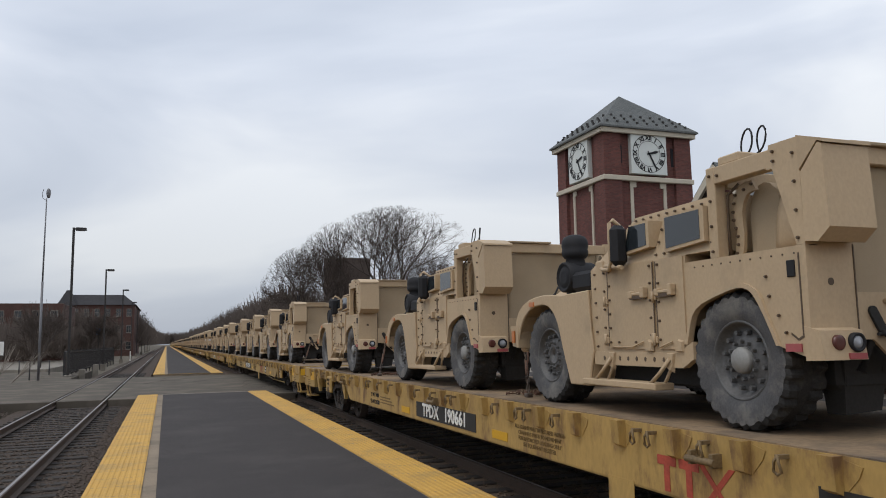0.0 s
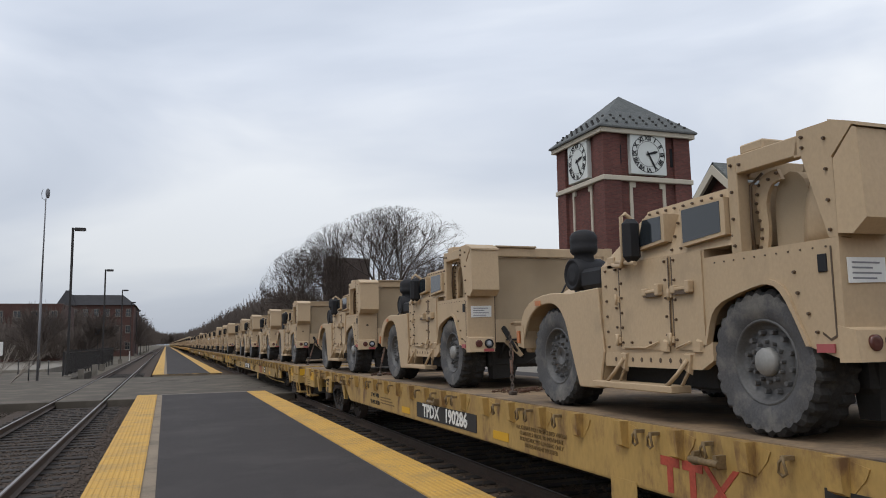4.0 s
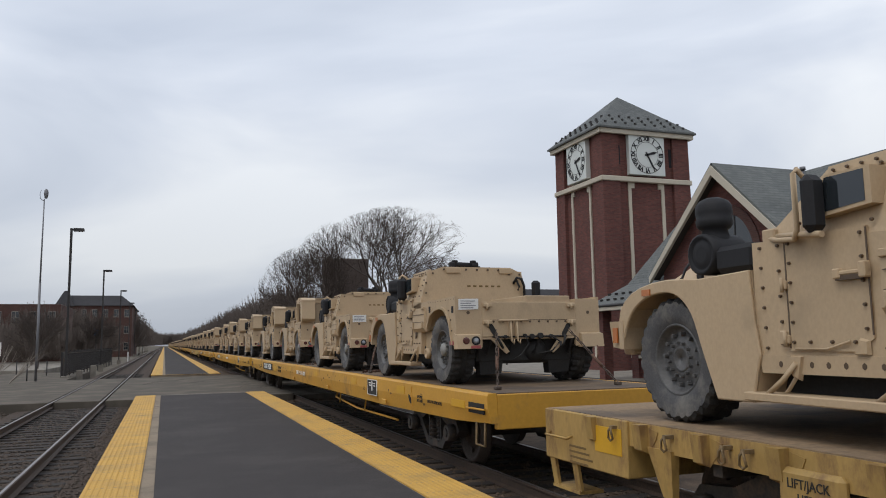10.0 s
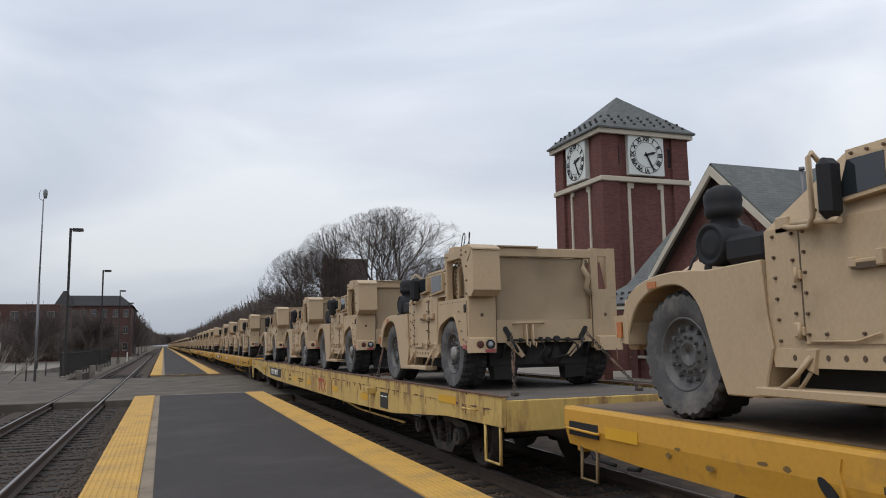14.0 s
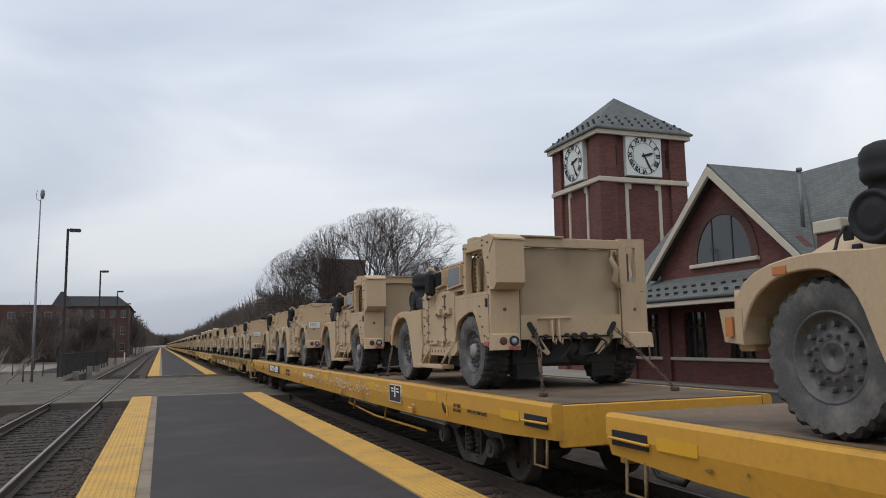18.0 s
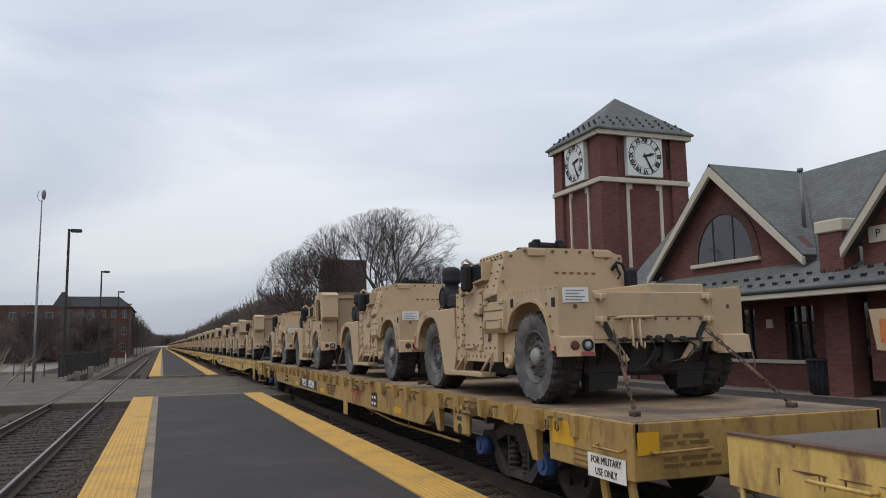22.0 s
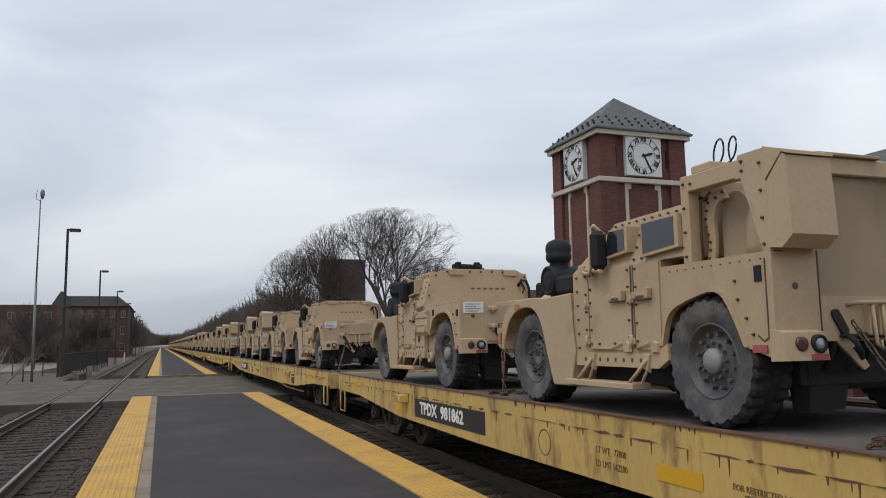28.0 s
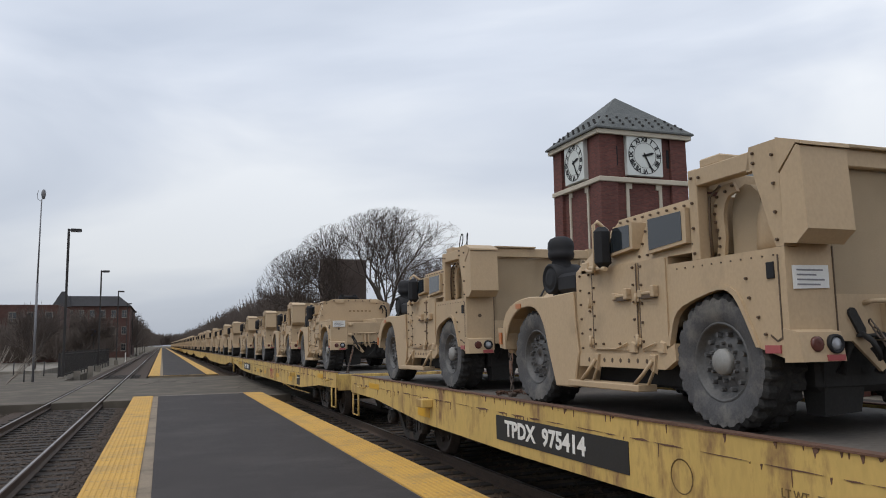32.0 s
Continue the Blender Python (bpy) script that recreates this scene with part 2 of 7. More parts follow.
GROUND_M = mat("dry_grass_ground", (0.105, 0.088, 0.062), 0.95, var=0.3, scale=0.25, fine=8, bump=0.5, dirt=(0.14, 0.12, 0.09), dirt_amt=0.3, dirt_scale=0.15)
BRICK = brick_mat("red_brick", (0.155, 0.055, 0.043), (0.100, 0.036, 0.030), (0.095, 0.058, 0.05), 0.21, 0.068, 0.006, "XY", rough=0.9)
BRICK_B = brick_mat("brown_brick", (0.095, 0.042, 0.032), (0.070, 0.030, 0.024), (0.09, 0.06, 0.05), 0.21, 0.068, 0.006, "XY", rough=0.9)
SLATE = brick_mat("grey_slate", (0.118, 0.125, 0.118), (0.085, 0.092, 0.090), (0.055, 0.058, 0.058), 0.22, 0.11, 0.008, "XY", bump=0.6, rough=0.7)
SLATE_Y = brick_mat("grey_roof_slate", (0.128, 0.135, 0.126), (0.092, 0.100, 0.096), (0.062, 0.065, 0.065), 0.22, 0.11, 0.008, "Y", bump=0.6, rough=0.7)
SLATE_X = brick_mat("grey_dormer_slate", (0.128, 0.135, 0.126), (0.092, 0.100, 0.096), (0.062, 0.065, 0.065), 0.22, 0.11, 0.008, "X", bump=0.6, rough=0.7)
TRIM = mat("cream_stone_trim", (0.50, 0.45, 0.36), 0.8, var=0.08, scale=2, bump=0.05)
SASH = mat("weathered_sash", (0.20, 0.18, 0.155), 0.8, var=0.12, scale=2, bump=0.05)
SOFFIT = mat("dark_timber_soffit", (0.05, 0.04, 0.032), 0.8, var=0.2, bump=0.1)
DIAL = mat("clock_dial_white", (0.62, 0.65, 0.62), 0.5, var=0.04, bump=0)
GUARD = mat("bronze_snow_guard", (0.025, 0.022, 0.02), 0.6, bump=0)
BARK = mat("grey_bark", (0.075, 0.060, 0.050), 0.9, var=0.25, scale=4, bump=0.3)
FELT = mat("dark_roof_slate", (0.050, 0.049, 0.052), 0.9, spec=0.2, var=0.2, scale=1.0, bump=0.1)
PALE_BARK = mat("pale_bark", (0.24, 0.205, 0.17), 0.9, var=0.2, scale=4, bump=0.2)
TWIG = mat("brown_twigs", (0.062, 0.046, 0.038), 0.95, var=0.25, scale=2, bump=0)
SCRUB = mat("far_bare_woods", (0.115, 0.092, 0.078), 0.95, var=0.35, scale=0.15, fine=2, bump=0)
CLAD = mat("dark_brown_cladding", (0.150, 0.118, 0.104), 0.95, var=0.25, scale=0.8, fine=12, bump=0.2, stretch=(3, 3, 0.4))
POLE_M = mat("dark_bronze_pole", (0.022, 0.019, 0.018), 0.6, var=0.1, bump=0.05)
GALV = mat("galvanised_pole", (0.17, 0.17, 0.18), 0.55, metal=0.3, var=0.12, bump=0.05)
LAMP_GL = glass_mat("lamp_glass", (0.25, 0.26, 0.28), 0.2)
SIGN_B = mat("blue_sign_paint", (0.04, 0.075, 0.15), 0.5, var=0.05, bump=0)


# ---- shape helpers ----
def box(bm, x0, x1, y0, y1, z0, z1, bev=0.0):
    vs = [bm.verts.new((x, y, z)) for x in (x0, x1) for y in (y0, y1) for z in (z0, z1)]
    fs = [bm.faces.new([vs[i] for i in q]) for q in ((0, 1, 3, 2), (4, 6, 7, 5), (0, 4, 5, 1), (2, 3, 7, 6), (0, 2, 6, 4), (1, 5, 7, 3))]
    if bev:
        es = list({e for f in fs for e in f.edges})
        bmesh.ops.bevel(bm, geom=es, offset=bev, segments=1, affect="EDGES", profile=0.7)
    return bm


def hull(bm, low, top):
    """A closed solid between two rings of equal length."""
    a, b = [bm.verts.new(p) for p in low], [bm.verts.new(p) for p in top]
    k = len(a)
    bm.faces.new(a[::-1])
    bm.faces.new(b)
    for i in range(k):
        bm.faces.new((a[i], a[(i + 1) % k], b[(i + 1) % k], b[i]))
    return bm


def prism(bm, pts, a0, a1, axis="x"):
    """A polygon of (y, z) points drawn out along x, of (x, z) along y, or of (x, y) along z."""
    if axis == "x":
        lo, hi = [(a0, p, q) for p, q in pts], [(a1, p, q) for p, q in pts]
    elif axis == "y":
        lo, hi = [(p, a0, q) for p, q in pts], [(p, a1, q) for p, q in pts]
    else:
        lo, hi = [(p, q, a0) for p, q in pts], [(p, q, a1) for p, q in pts]
    return hull(bm, lo, hi)


def flowing(pts, n=3):
    """A rounder line through the given points."""
    out = []
    for i in range(len(pts) - 1):
        p0, p1, p2, p3 = (pts[max(i - 1, 0)], pts[i], pts[i + 1], pts[min(i + 2, len(pts) - 1)])
        for k in range(n):
            t = k / n
            out.append(tuple(0.5 * (2 * b + (c - a) * t + (2 * a - 5 * b + 4 * c - d) * t * t + (3 * b - a - 3 * c + d) * t ** 3) for a, b, c, d in zip(p0, p1, p2, p3)))
    return out + [pts[-1]]


def cyl(bm, p0, p1, r0, r1=None, seg=10, smooth=True):
    p0, p1 = Vector(p0), Vector(p1)
    r1 = r0 if r1 is None else r1
    d = (p1 - p0).normalized()
    u = d.orthogonal().normalized()
    v = d.cross(u)
    a, b = [], []
    for i in range(seg):
        c, s = math.cos(2 * math.pi * i / seg), math.sin(2 * math.pi * i / seg)
        a.append(bm.verts.new(p0 + (u * c + v * s) * r0))
        b.append(bm.verts.new(p1 + (u * c + v * s) * r1))
    for i in range(seg):
        f = bm.faces.new((a[i], a[(i + 1) % seg], b[(i + 1) % seg], b[i]))
        f.smooth = smooth
    bm.faces.new(a[::-1])
    bm.faces.new(b)
    return bm


def tube(bm, pts, r, seg=6):
    """A bent rod through the points."""
    pts = [Vector(p) for p in pts]
    rings = []
    for i, p in enumerate(pts):
        d = (pts[min(i + 1, len(pts) - 1)] - pts[max(i - 1, 0)]).normalized()
        u = d.cross(Vector((0.31, 0.2, 0.93)))
        u = (u if u.length > 0.05 else d.orthogonal()).normalized()
        v = d.cross(u)
        rings.append([bm.verts.new(p + (u * math.cos(2 * math.pi * k / seg) + v * math.sin(2 * math.pi * k / seg)) * r) for k in range(seg)])
    for a, b in zip(rings, rings[1:]):
        for k in range(seg):
            f = bm.faces.new((a[k], a[(k + 1) % seg], b[(k + 1) % seg], b[k]))
            f.smooth = True
    bm.faces.new(rings[0][::-1])
    bm.faces.new(rings[-1])
    return bm


def lathe(bm, prof, seg, c=(0, 0, 0), axis="x", cap=True):
    """Profile of (along, radius) turned round an axis."""
    rings = []
    for a, r in prof:
        ring = []
        for i in range(seg):
            p, q = r * math.cos(2 * math.pi * i / seg), r * math.sin(2 * math.pi * i / seg)
            w = (a, p, q) if axis == "x" else (p, a, q) if axis == "y" else (p, q, a)
            ring.append(bm.verts.new(Vector(w) + Vector(c)))
        rings.append(ring)
    for a, b in zip(rings, rings[1:]):
        for i in range(seg):
            f = bm.faces.new((a[i], a[(i + 1) % seg], b[(i + 1) % seg], b[i]))
            f.smooth = True
    if cap:
        bm.faces.new(rings[0][::-1])
        bm.faces.new(rings[-1])
    return bm


def part(name, bm, material, parent=None, label="", fix=True):
    """Links a bmesh as one mesh object under its thing."""
    if fix:
        bmesh.ops.recalc_face_normals(bm, faces=bm.faces[:])
    me = bpy.data.meshes.new(name)
    bm.to_mesh(me)
    bm.free()
    me.materials.append(material)
    ob = new(name, me)
    if parent is not None:
        ob.parent = parent
    if label:
        tagged(ob, label)
    return ob


def BM():
    return bmesh.new()


def lettering(text, size, material, parent, m, name="lettering", bold=0.0):
    """Flat letters of the built-in font as a mesh; the text runs along local x."""
    cu = bpy.data.curves.new(name, "FONT")
    cu.body, cu.size, cu.extrude = text, size, 0.002
    cu.resolution_u = 2
    cu.offset = bold
    cu.align_x, cu.align_y = "CENTER", "CENTER"
    tmp = bpy.data.objects.new(name, cu)
    scene.collection.objects.link(tmp)
    dg = bpy.context.evaluated_depsgraph_get()
    dg.update()
    me = bpy.data.meshes.new_from_object(tmp.evaluated_get(dg))
    bpy.data.objects.remove(tmp)
    me.materials.clear()
    me.materials.append(material)
    ob = new(name, me)
    ob.parent = parent
    ob.matrix_local = m
    return ob


def side_pose(x, y, z, squeeze=1.0):
    """Writing on a side that faces the platform, read from there; squeeze narrows the letters."""
    return Matrix(((0, 0, -1, x), (-squeeze, 0, 0, y), (0, 1, 0, z), (0, 0, 0, 1)))


# ---- ground, tracks, platforms ----
RAIL_Z = -0.12
TRAIN_Z = -0.175       # rail head under the train
TRACKS = {"left": -2.60, "train": 5.17, "far": 9.30}
FAR_END = 950.0


def setting(name, bm, material, label, category="", parent=None):
    return tagged(part(name, bm, material, parent), label, category or name.split("_")[0], kind="structure")


b = BM()
vs = [b.verts.new(p) for p in ((-2500, -300, -0.62), (2500, -300, -0.62), (2500, 4000, -0.62), (-2500, 4000, -0.62))]
b.faces.new(vs)
setting("ground", b, GROUND_M, "flat dry brown winter ground reaching the horizon", "ground")

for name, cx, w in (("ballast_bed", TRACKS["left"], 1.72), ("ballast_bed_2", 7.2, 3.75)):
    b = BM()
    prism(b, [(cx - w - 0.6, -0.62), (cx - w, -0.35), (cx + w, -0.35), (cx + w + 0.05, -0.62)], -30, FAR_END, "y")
    setting(name, b, BALLAST if name == "ballast_bed" else BALLAST_LIT, "grey-brown crushed stone ballast under the rails", "ballast")


def rail_profile(b, x, y0, y1, zr):
    pts = [(-0.068, -0.17), (0.068, -0.17), (0.068, -0.155), (0.012, -0.13), (0.010, -0.045), (0.036, -0.03), (0.036, -0.004),
           (-0.036, -0.004), (-0.036, -0.03), (-0.010, -0.045), (-0.012, -0.13), (-0.068, -0.155)]
    prism(b, [(x + p, zr + q) for p, q in pts], y0, y1, "y")


def make_track(name, cx, count, y_first):
    root = tagged(new(name), "railway track with polished rails on dark wooden ties", "track", kind="structure")
    zr = TRAIN_Z if name == "track_train" else RAIL_Z
    for s in (-0.755, 0.755):
        b = BM()
        rail_profile(b, cx + s, -30, FAR_END, zr)
        rail = part("rail", b, RAIL_M, root)
        b = BM()
        box(b, cx + s - 0.017, cx + s + 0.017, -30, FAR_END, zr - 0.003, zr)
        part("running_surface", b, RAIL_TOP, rail, "shiny worn rail head")
    b = BM()
    box(b, -1.30, 1.30, -0.115, 0.115, -0.54, -0.322, 0.012)
    first = part("tie", b, TIE, root)
    first.location = (cx, y_first, 0)
    rnd = random.Random(5)
    for i in range(1, count):
        t = new("tie", first.data)
        t.parent = root
        t.location = (cx + rnd.uniform(-0.04, 0.04), y_first + i * 0.53 + rnd.uniform(-0.03, 0.03), rnd.uniform(-0.012, 0.006))
        t.rotation_euler = (0, 0, rnd.uniform(-0.012, 0.012))
    return root


make_track("track_left", TRACKS["left"], 110, 0.0)
make_track("track_train", TRACKS["train"], 50, 0.0)
make_track("track_far", TRACKS["far"], 30, 3.0)


def stones(name, label, boxes, count, seed, size, material):
    """Loose stones: small uneven octahedra in one sheet."""
    rnd = random.Random(seed)
    verts, faces = [], []
    for _ in range(count):
        x0, x1, y0, y1, z = rnd.choice(boxes)
        x, y = rnd.uniform(x0, x1), y0 + (y1 - y0) * rnd.random() ** 1.5
        s = size * rnd.uniform(0.5, 1.3)
        k = len(verts)
        for dx, dy, dz in ((1, 0, 0), (0, 1, 0), (-1, 0, 0), (0, -1, 0), (0, 0, 0.8), (0, 0, -0.6)):
            verts.append((x + dx * s * rnd.uniform(0.7, 1.3), y + dy * s * rnd.uniform(0.7, 1.3), z + dz * s * rnd.uniform(0.6, 1.2)))
        for i in range(4):
            faces += [(k + i, k + (i + 1) % 4, k + 4), (k + (i + 1) % 4, k + i, k + 5)]
    me = bpy.data.meshes.new(name)
    me.from_pydata(verts, [], faces)
    me.materials.append(material)
    return tagged(new(name, me), label, "ballast", kind="stuff")


stones("loose_ballast", "loose grey-brown ballast stones between the rails",
       [(-1.72, -0.92, 5, 28, -0.34), (-3.2, -1.95, 7, 28, -0.335), (-5.0, -3.45, 12, 28, -0.36)], 6500, 3, 0.032, STONES)
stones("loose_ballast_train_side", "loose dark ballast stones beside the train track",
       [(3.05, 4.3, 4, 28, -0.34), (4.5, 5.8, 4, 28, -0.335)], 2600, 4, 0.034, BALLAST_LIT)

PLAT_L, PLAT_R = -0.83, 3.28
SECTIONS = ((-12.0, 27.45), (45.6, 620.0))


def platform(name, x0, x1, y0, y1, edges):
    root = tagged(new(name), "low asphalt station platform with yellow tactile edges", "platform", kind="structure")
    b = BM()
    box(b, x0 + 0.02, x1 - 0.02, y0, y1, -0.62, -0.012, 0.0)
    part("slab", b, EDGE_C, root, "beige concrete platform base")
    lo = x0 + 0.76 if "l" in edges else x0 + 0.02
    hi = x1 - 0.64 if "r" in edges else x1 - 0.02
    b = BM()
    box(b, lo, hi, y0 + 0.03, y1 - 0.03, -0.02, 0.0)
    part("asphalt_surface", b, ASPHALT, root, "dark grey asphalt walking surface")
    for e in edges:
        a0, a1 = (x0 - 0.01, x0 + 0.60) if e == "l" else (x1 - 0.61, x1 + 0.01)
        b = BM()
        box(b, a0, a1, y0, y1, -0.03, 0.004, 0.0)
        for k in range(9):
            r = a0 + 0.035 + k * (a1 - a0 - 0.07) / 8
            prism(b, [(r - 0.018, 0.003), (r - 0.010, 0.010), (r + 0.010, 0.010), (r + 0.018, 0.003)], y0 + 0.02, min(y1, 60) - 0.02, "y")
        strip = part("tactile_strip", b, TACTILE, root, "worn yellow ribbed tactile warning strip")
        b = BM()
        for j in range(int((min(y1, 60) - y0) / 0.61)):
            box(b, a0, a1, y0 + j * 0.61 - 0.003, y0 + j * 0.61 + 0.003, 0.0035, 0.0055)
        part("tile_joint", b, CONCRETE, strip)
    return root


platform("platform_1", PLAT_L, PLAT_R, SECTIONS[0][0], SECTIONS[0][1], "lr")
platform("platform_2", -0.66, 3.05, SECTIONS[1][0], SECTIONS[1][1], "lr")
platform("platform_3", 11.0, 17.0, -25.0, 300.0, "l")
# yellow end lines across the platform ends
for y, nm in ((27.33, "platform_end_line_1"), (45.66, "platform_end_line_2")):
    b = BM()
    box(b, -0.20 if y < 30 else -0.04, 2.66 if y < 30 else 2.43, y - 0.08, y + 0.08, 0.0, 0.004)
    setting(nm, b, TACTILE if y > 30 else CONCRETE, "painted line across the platform end", "marking")

b = BM()
box(b, 16.9, 40.0, -25, 60, -0.62, 0.004)
setting("station_walk", b, CONCRETE, "pale concrete walk along the station", "pavement")

# level crossing for walkers: panels between and beside the rails
cross = tagged(new("crossing"), "worn grey asphalt and concrete level crossing over the tracks", "crossing", kind="structure")
for x0, x1 in ((-16, -3.44), (-3.27, -1.93), (-1.76, 4.33), (4.50, 5.84), (6.01, 8.46), (8.63, 9.97), (10.14, 11.0)):
    b = BM()
    box(b, x0, x1, 27.5, 45.55, -0.60, (TRAIN_Z if 4 < x0 < 6 else RAIL_Z) + 0.004, 0.01)
    part("panel", b, CROSS_M, cross)
rnd = random.Random(8)
for _ in range(9):
    b = BM()
    x, y = rnd.uniform(-1.2, 3.5), rnd.uniform(28.5, 43)
    tube(b, [(x, y, RAIL_Z + 0.004), (x + rnd.uniform(0.2, 0.8), y + rnd.uniform(0.3, 2), RAIL_Z + 0.004), (x + rnd.uniform(0.5, 1.6), y + rnd.uniform(1.5, 2.4), RAIL_Z + 0.004)], 0.006, 4)
    part("crack_seal", b, TIE, cross)

# open lot beside the left track
b = BM()
box(b, -90, -4.9, 26.4, 60.0, -0.62, -0.125)
setting("lot", b, CROSS_M, "worn grey asphalt lot beyond the tracks", "pavement")
b = BM()
box(b, -90, -8.6, 66.0, 104.0, -0.62, -0.09)
setting("side_road", b, CONCRETE, "pale road behind the fence", "road")


# ---- station with clock tower ----
def shingled(name, quads, material, parent, thick=0.09, label=""):
    b = BM()
    for q in quads:
        q = [Vector(p) for p in q]
        nrm = (q[1] - q[0]).cross(q[-1] - q[0]).normalized()
        nrm = nrm if nrm.z > 0 else -nrm
        hull(b, [p - nrm * thick for p in q], q)
    return part(name, b, material, parent, label)


def clock_tower():
    X, Y, W = 21.0, 33.36, 5.26          # near corner of the shaft and its width
    ze, za, zb = 12.39, 15.11, 9.82
    root = tagged(new("clock_tower"), "square red brick clock tower with slate pyramid roof", "tower")
    root.location = (X, Y, 0)
    root.scale = (1.0, 0.92, 1.0)
    b = BM()
    box(b, 0.12, W - 0.12, 0.12, W - 0.12, -0.3, ze)
    part("shaft", b, BRICK, root, "red brick shaft")
    for i, (px, py) in enumerate(((0, 0), (W, 0), (0, W), (W, W))):
        b = BM()
        sx, sy = (-0.06 if px == 0 else 0.06), (-0.06 if py == 0 else 0.06)
        x0, x1 = (px + sx, px + 0.95) if px == 0 else (px - 0.95, px + sx)
        y0, y1 = (py + sy, py + 0.95) if py == 0 else (py - 0.95, py + sy)
        hull(b, [(x0 - 0.05 * (px == 0), y0 - 0.05 * (py == 0), -0.3), (x1 + 0.05 * (px > 0), y0 - 0.05 * (py == 0), -0.3), (x1 + 0.05 * (px > 0), y1 + 0.05 * (py > 0), -0.3), (x0 - 0.05 * (px == 0), y1 + 0.05 * (py > 0), -0.3)],
             [(x0, y0, ze), (x1, y0, ze), (x1, y1, ze), (x0, y1, ze)])
        part("corner_pier", b, BRICK, root)
    b = BM()
    for (x0, x1, y0, y1) in ((-0.16, W + 0.16, -0.16, 0.1), (-0.16, W + 0.16, W - 0.1, W + 0.16), (-0.16, 0.1, 0.1, W - 0.1), (W - 0.1, W + 0.16, 0.1, W - 0.1)):
        box(b, x0, x1, y0, y1, zb - 0.13, zb + 0.13, 0.03)
    part("string_course", b, TRIM, root, "pale stone band")
    b = BM()
    e = 0.29
    for (x0, x1, y0, y1) in ((-e, W + e, -e, -e + 0.16), (-e, W + e, W + e - 0.16, W + e), (-e, -e + 0.16, -e + 0.16, W + e - 0.16), (W + e - 0.16, W + e, -e + 0.16, W + e - 0.16)):
        box(b, x0, x1, y0, y1, ze - 0.22, ze + 0.04, 0.015)
    part("fascia", b, TRIM, root, "cream painted eaves board")
    b = BM()
    box(b, -e + 0.16, W + e - 0.16, -e + 0.16, W + e - 0.16, ze - 0.1, ze - 0.02)
    part("soffit", b, SOFFIT, root)
    r = 0.40
    c = (W / 2, W / 2, za)
    ring = [(-r, -r, ze), (W + r, -r, ze), (W + r, W + r, ze), (-r, W + r, ze)]
    b = BM()
    lo = [b.verts.new((p[0], p[1], ze + 0.03)) for p in ring]
    mid = [b.verts.new((p[0], p[1], ze + 0.12)) for p in ring]
    top = b.verts.new(c)
    b.faces.new(lo[::-1])
    for i in range(4):
        b.faces.new((lo[i], lo[(i + 1) % 4], mid[(i + 1) % 4], mid[i]))
        b.faces.new((mid[i], mid[(i + 1) % 4], top))
    roof = part("roof", b, SLATE, root, "grey slate pyramid roof")
    # snow guards on the two seen slopes
    for face in (0, 1):
        b = BM()
        for row in range(3):
            f = 0.10 + row * 0.10
            for k in range(9 - row):
                u = (k + 0.5 + 0.5 * (row % 2)) / (9 - row)
                a0, a1 = -r + f * (W / 2 + r), W + r - f * (W / 2 + r)
                s = a0 + (a1 - a0) * min(0.97, u)
                d = -r + f * (W / 2 + r)
                z = ze + 0.12 + f * (za - ze - 0.12)
                x, y = (s, d) if face == 0 else (d, s)
                box(b, x - 0.05, x + 0.05, y - 0.05, y + 0.05, z - 0.02, z + 0.09)
        tagged(part("snow_guard", b, GUARD, roof, "dark metal snow guards"), kind="stuff")

    # the two seen faces and their twins: dial, narrow slits, pale strips below
    def face_parts(m):
        def put(name, b, material, parent, label=""):
            ob = part(name, b, material, parent, label)
            ob.data.transform(m)
            return ob
        s = 1.10
        zc = 11.18
        b = BM()
        box(b, W / 2 - s, W / 2 + s, -0.16, 0.14, zc - s, zc + s, 0.02)
        dial = put("clock_face", b, DIAL, root, "white square clock face with roman numerals")
        b = BM()
        n = 48
        for i in range(n):
            a0, a1 = 2 * math.pi * i / n, 2 * math.pi * (i + 1) / n
            for r0, r1 in ((0.98, 1.01),):
                q = [(W / 2 + rr * math.cos(a), y, zc + rr * math.sin(a)) for y in (-0.175, -0.165) for rr, a in ((r0, a0), (r1, a0), (r1, a1), (r0, a1))]
                hull(b, q[:4], q[4:])
        put("dial_ring", b, BLACK, dial)
        b = BM()
        for i in range(n):
            a0, a1 = 2 * math.pi * i / n, 2 * math.pi * (i + 1) / n
            q = [(W / 2 + rr * math.cos(a), y, zc + rr * math.sin(a)) for y in (-0.175, -0.165) for rr, a in ((0.67, a0), (0.69, a0), (0.69, a1), (0.67, a1))]
            hull(b, q[:4], q[4:])
        put("inner_ring", b, GUARD, dial)
        for h, txt in enumerate(("XII", "I", "II", "III", "IIII", "V", "VI", "VII", "VIII", "IX", "X", "XI")):
            a = math.pi / 2 - h * math.pi / 6
            ob = lettering(txt, 0.32, BLACK, dial, Matrix.Identity(4), "numeral", 0.016)
            ob.data.transform(m @ Matrix.Translation((W / 2 + 0.84 * math.cos(a), -0.168, zc + 0.84 * math.sin(a))) @ Matrix.Rotation(math.pi / 2, 4, "X") @ Matrix.Rotation(a - math.pi / 2, 4, "Z"))
        for ang, ln, wd in ((radians(90 - 75), 0.62, 0.07), (radians(90 - 153), 0.95, 0.05)):
            b = BM()
            d, q = Vector((math.cos(ang), 0, math.sin(ang))), Vector((-math.sin(ang), 0, math.cos(ang)))
            o = Vector((W / 2, -0.20, zc))
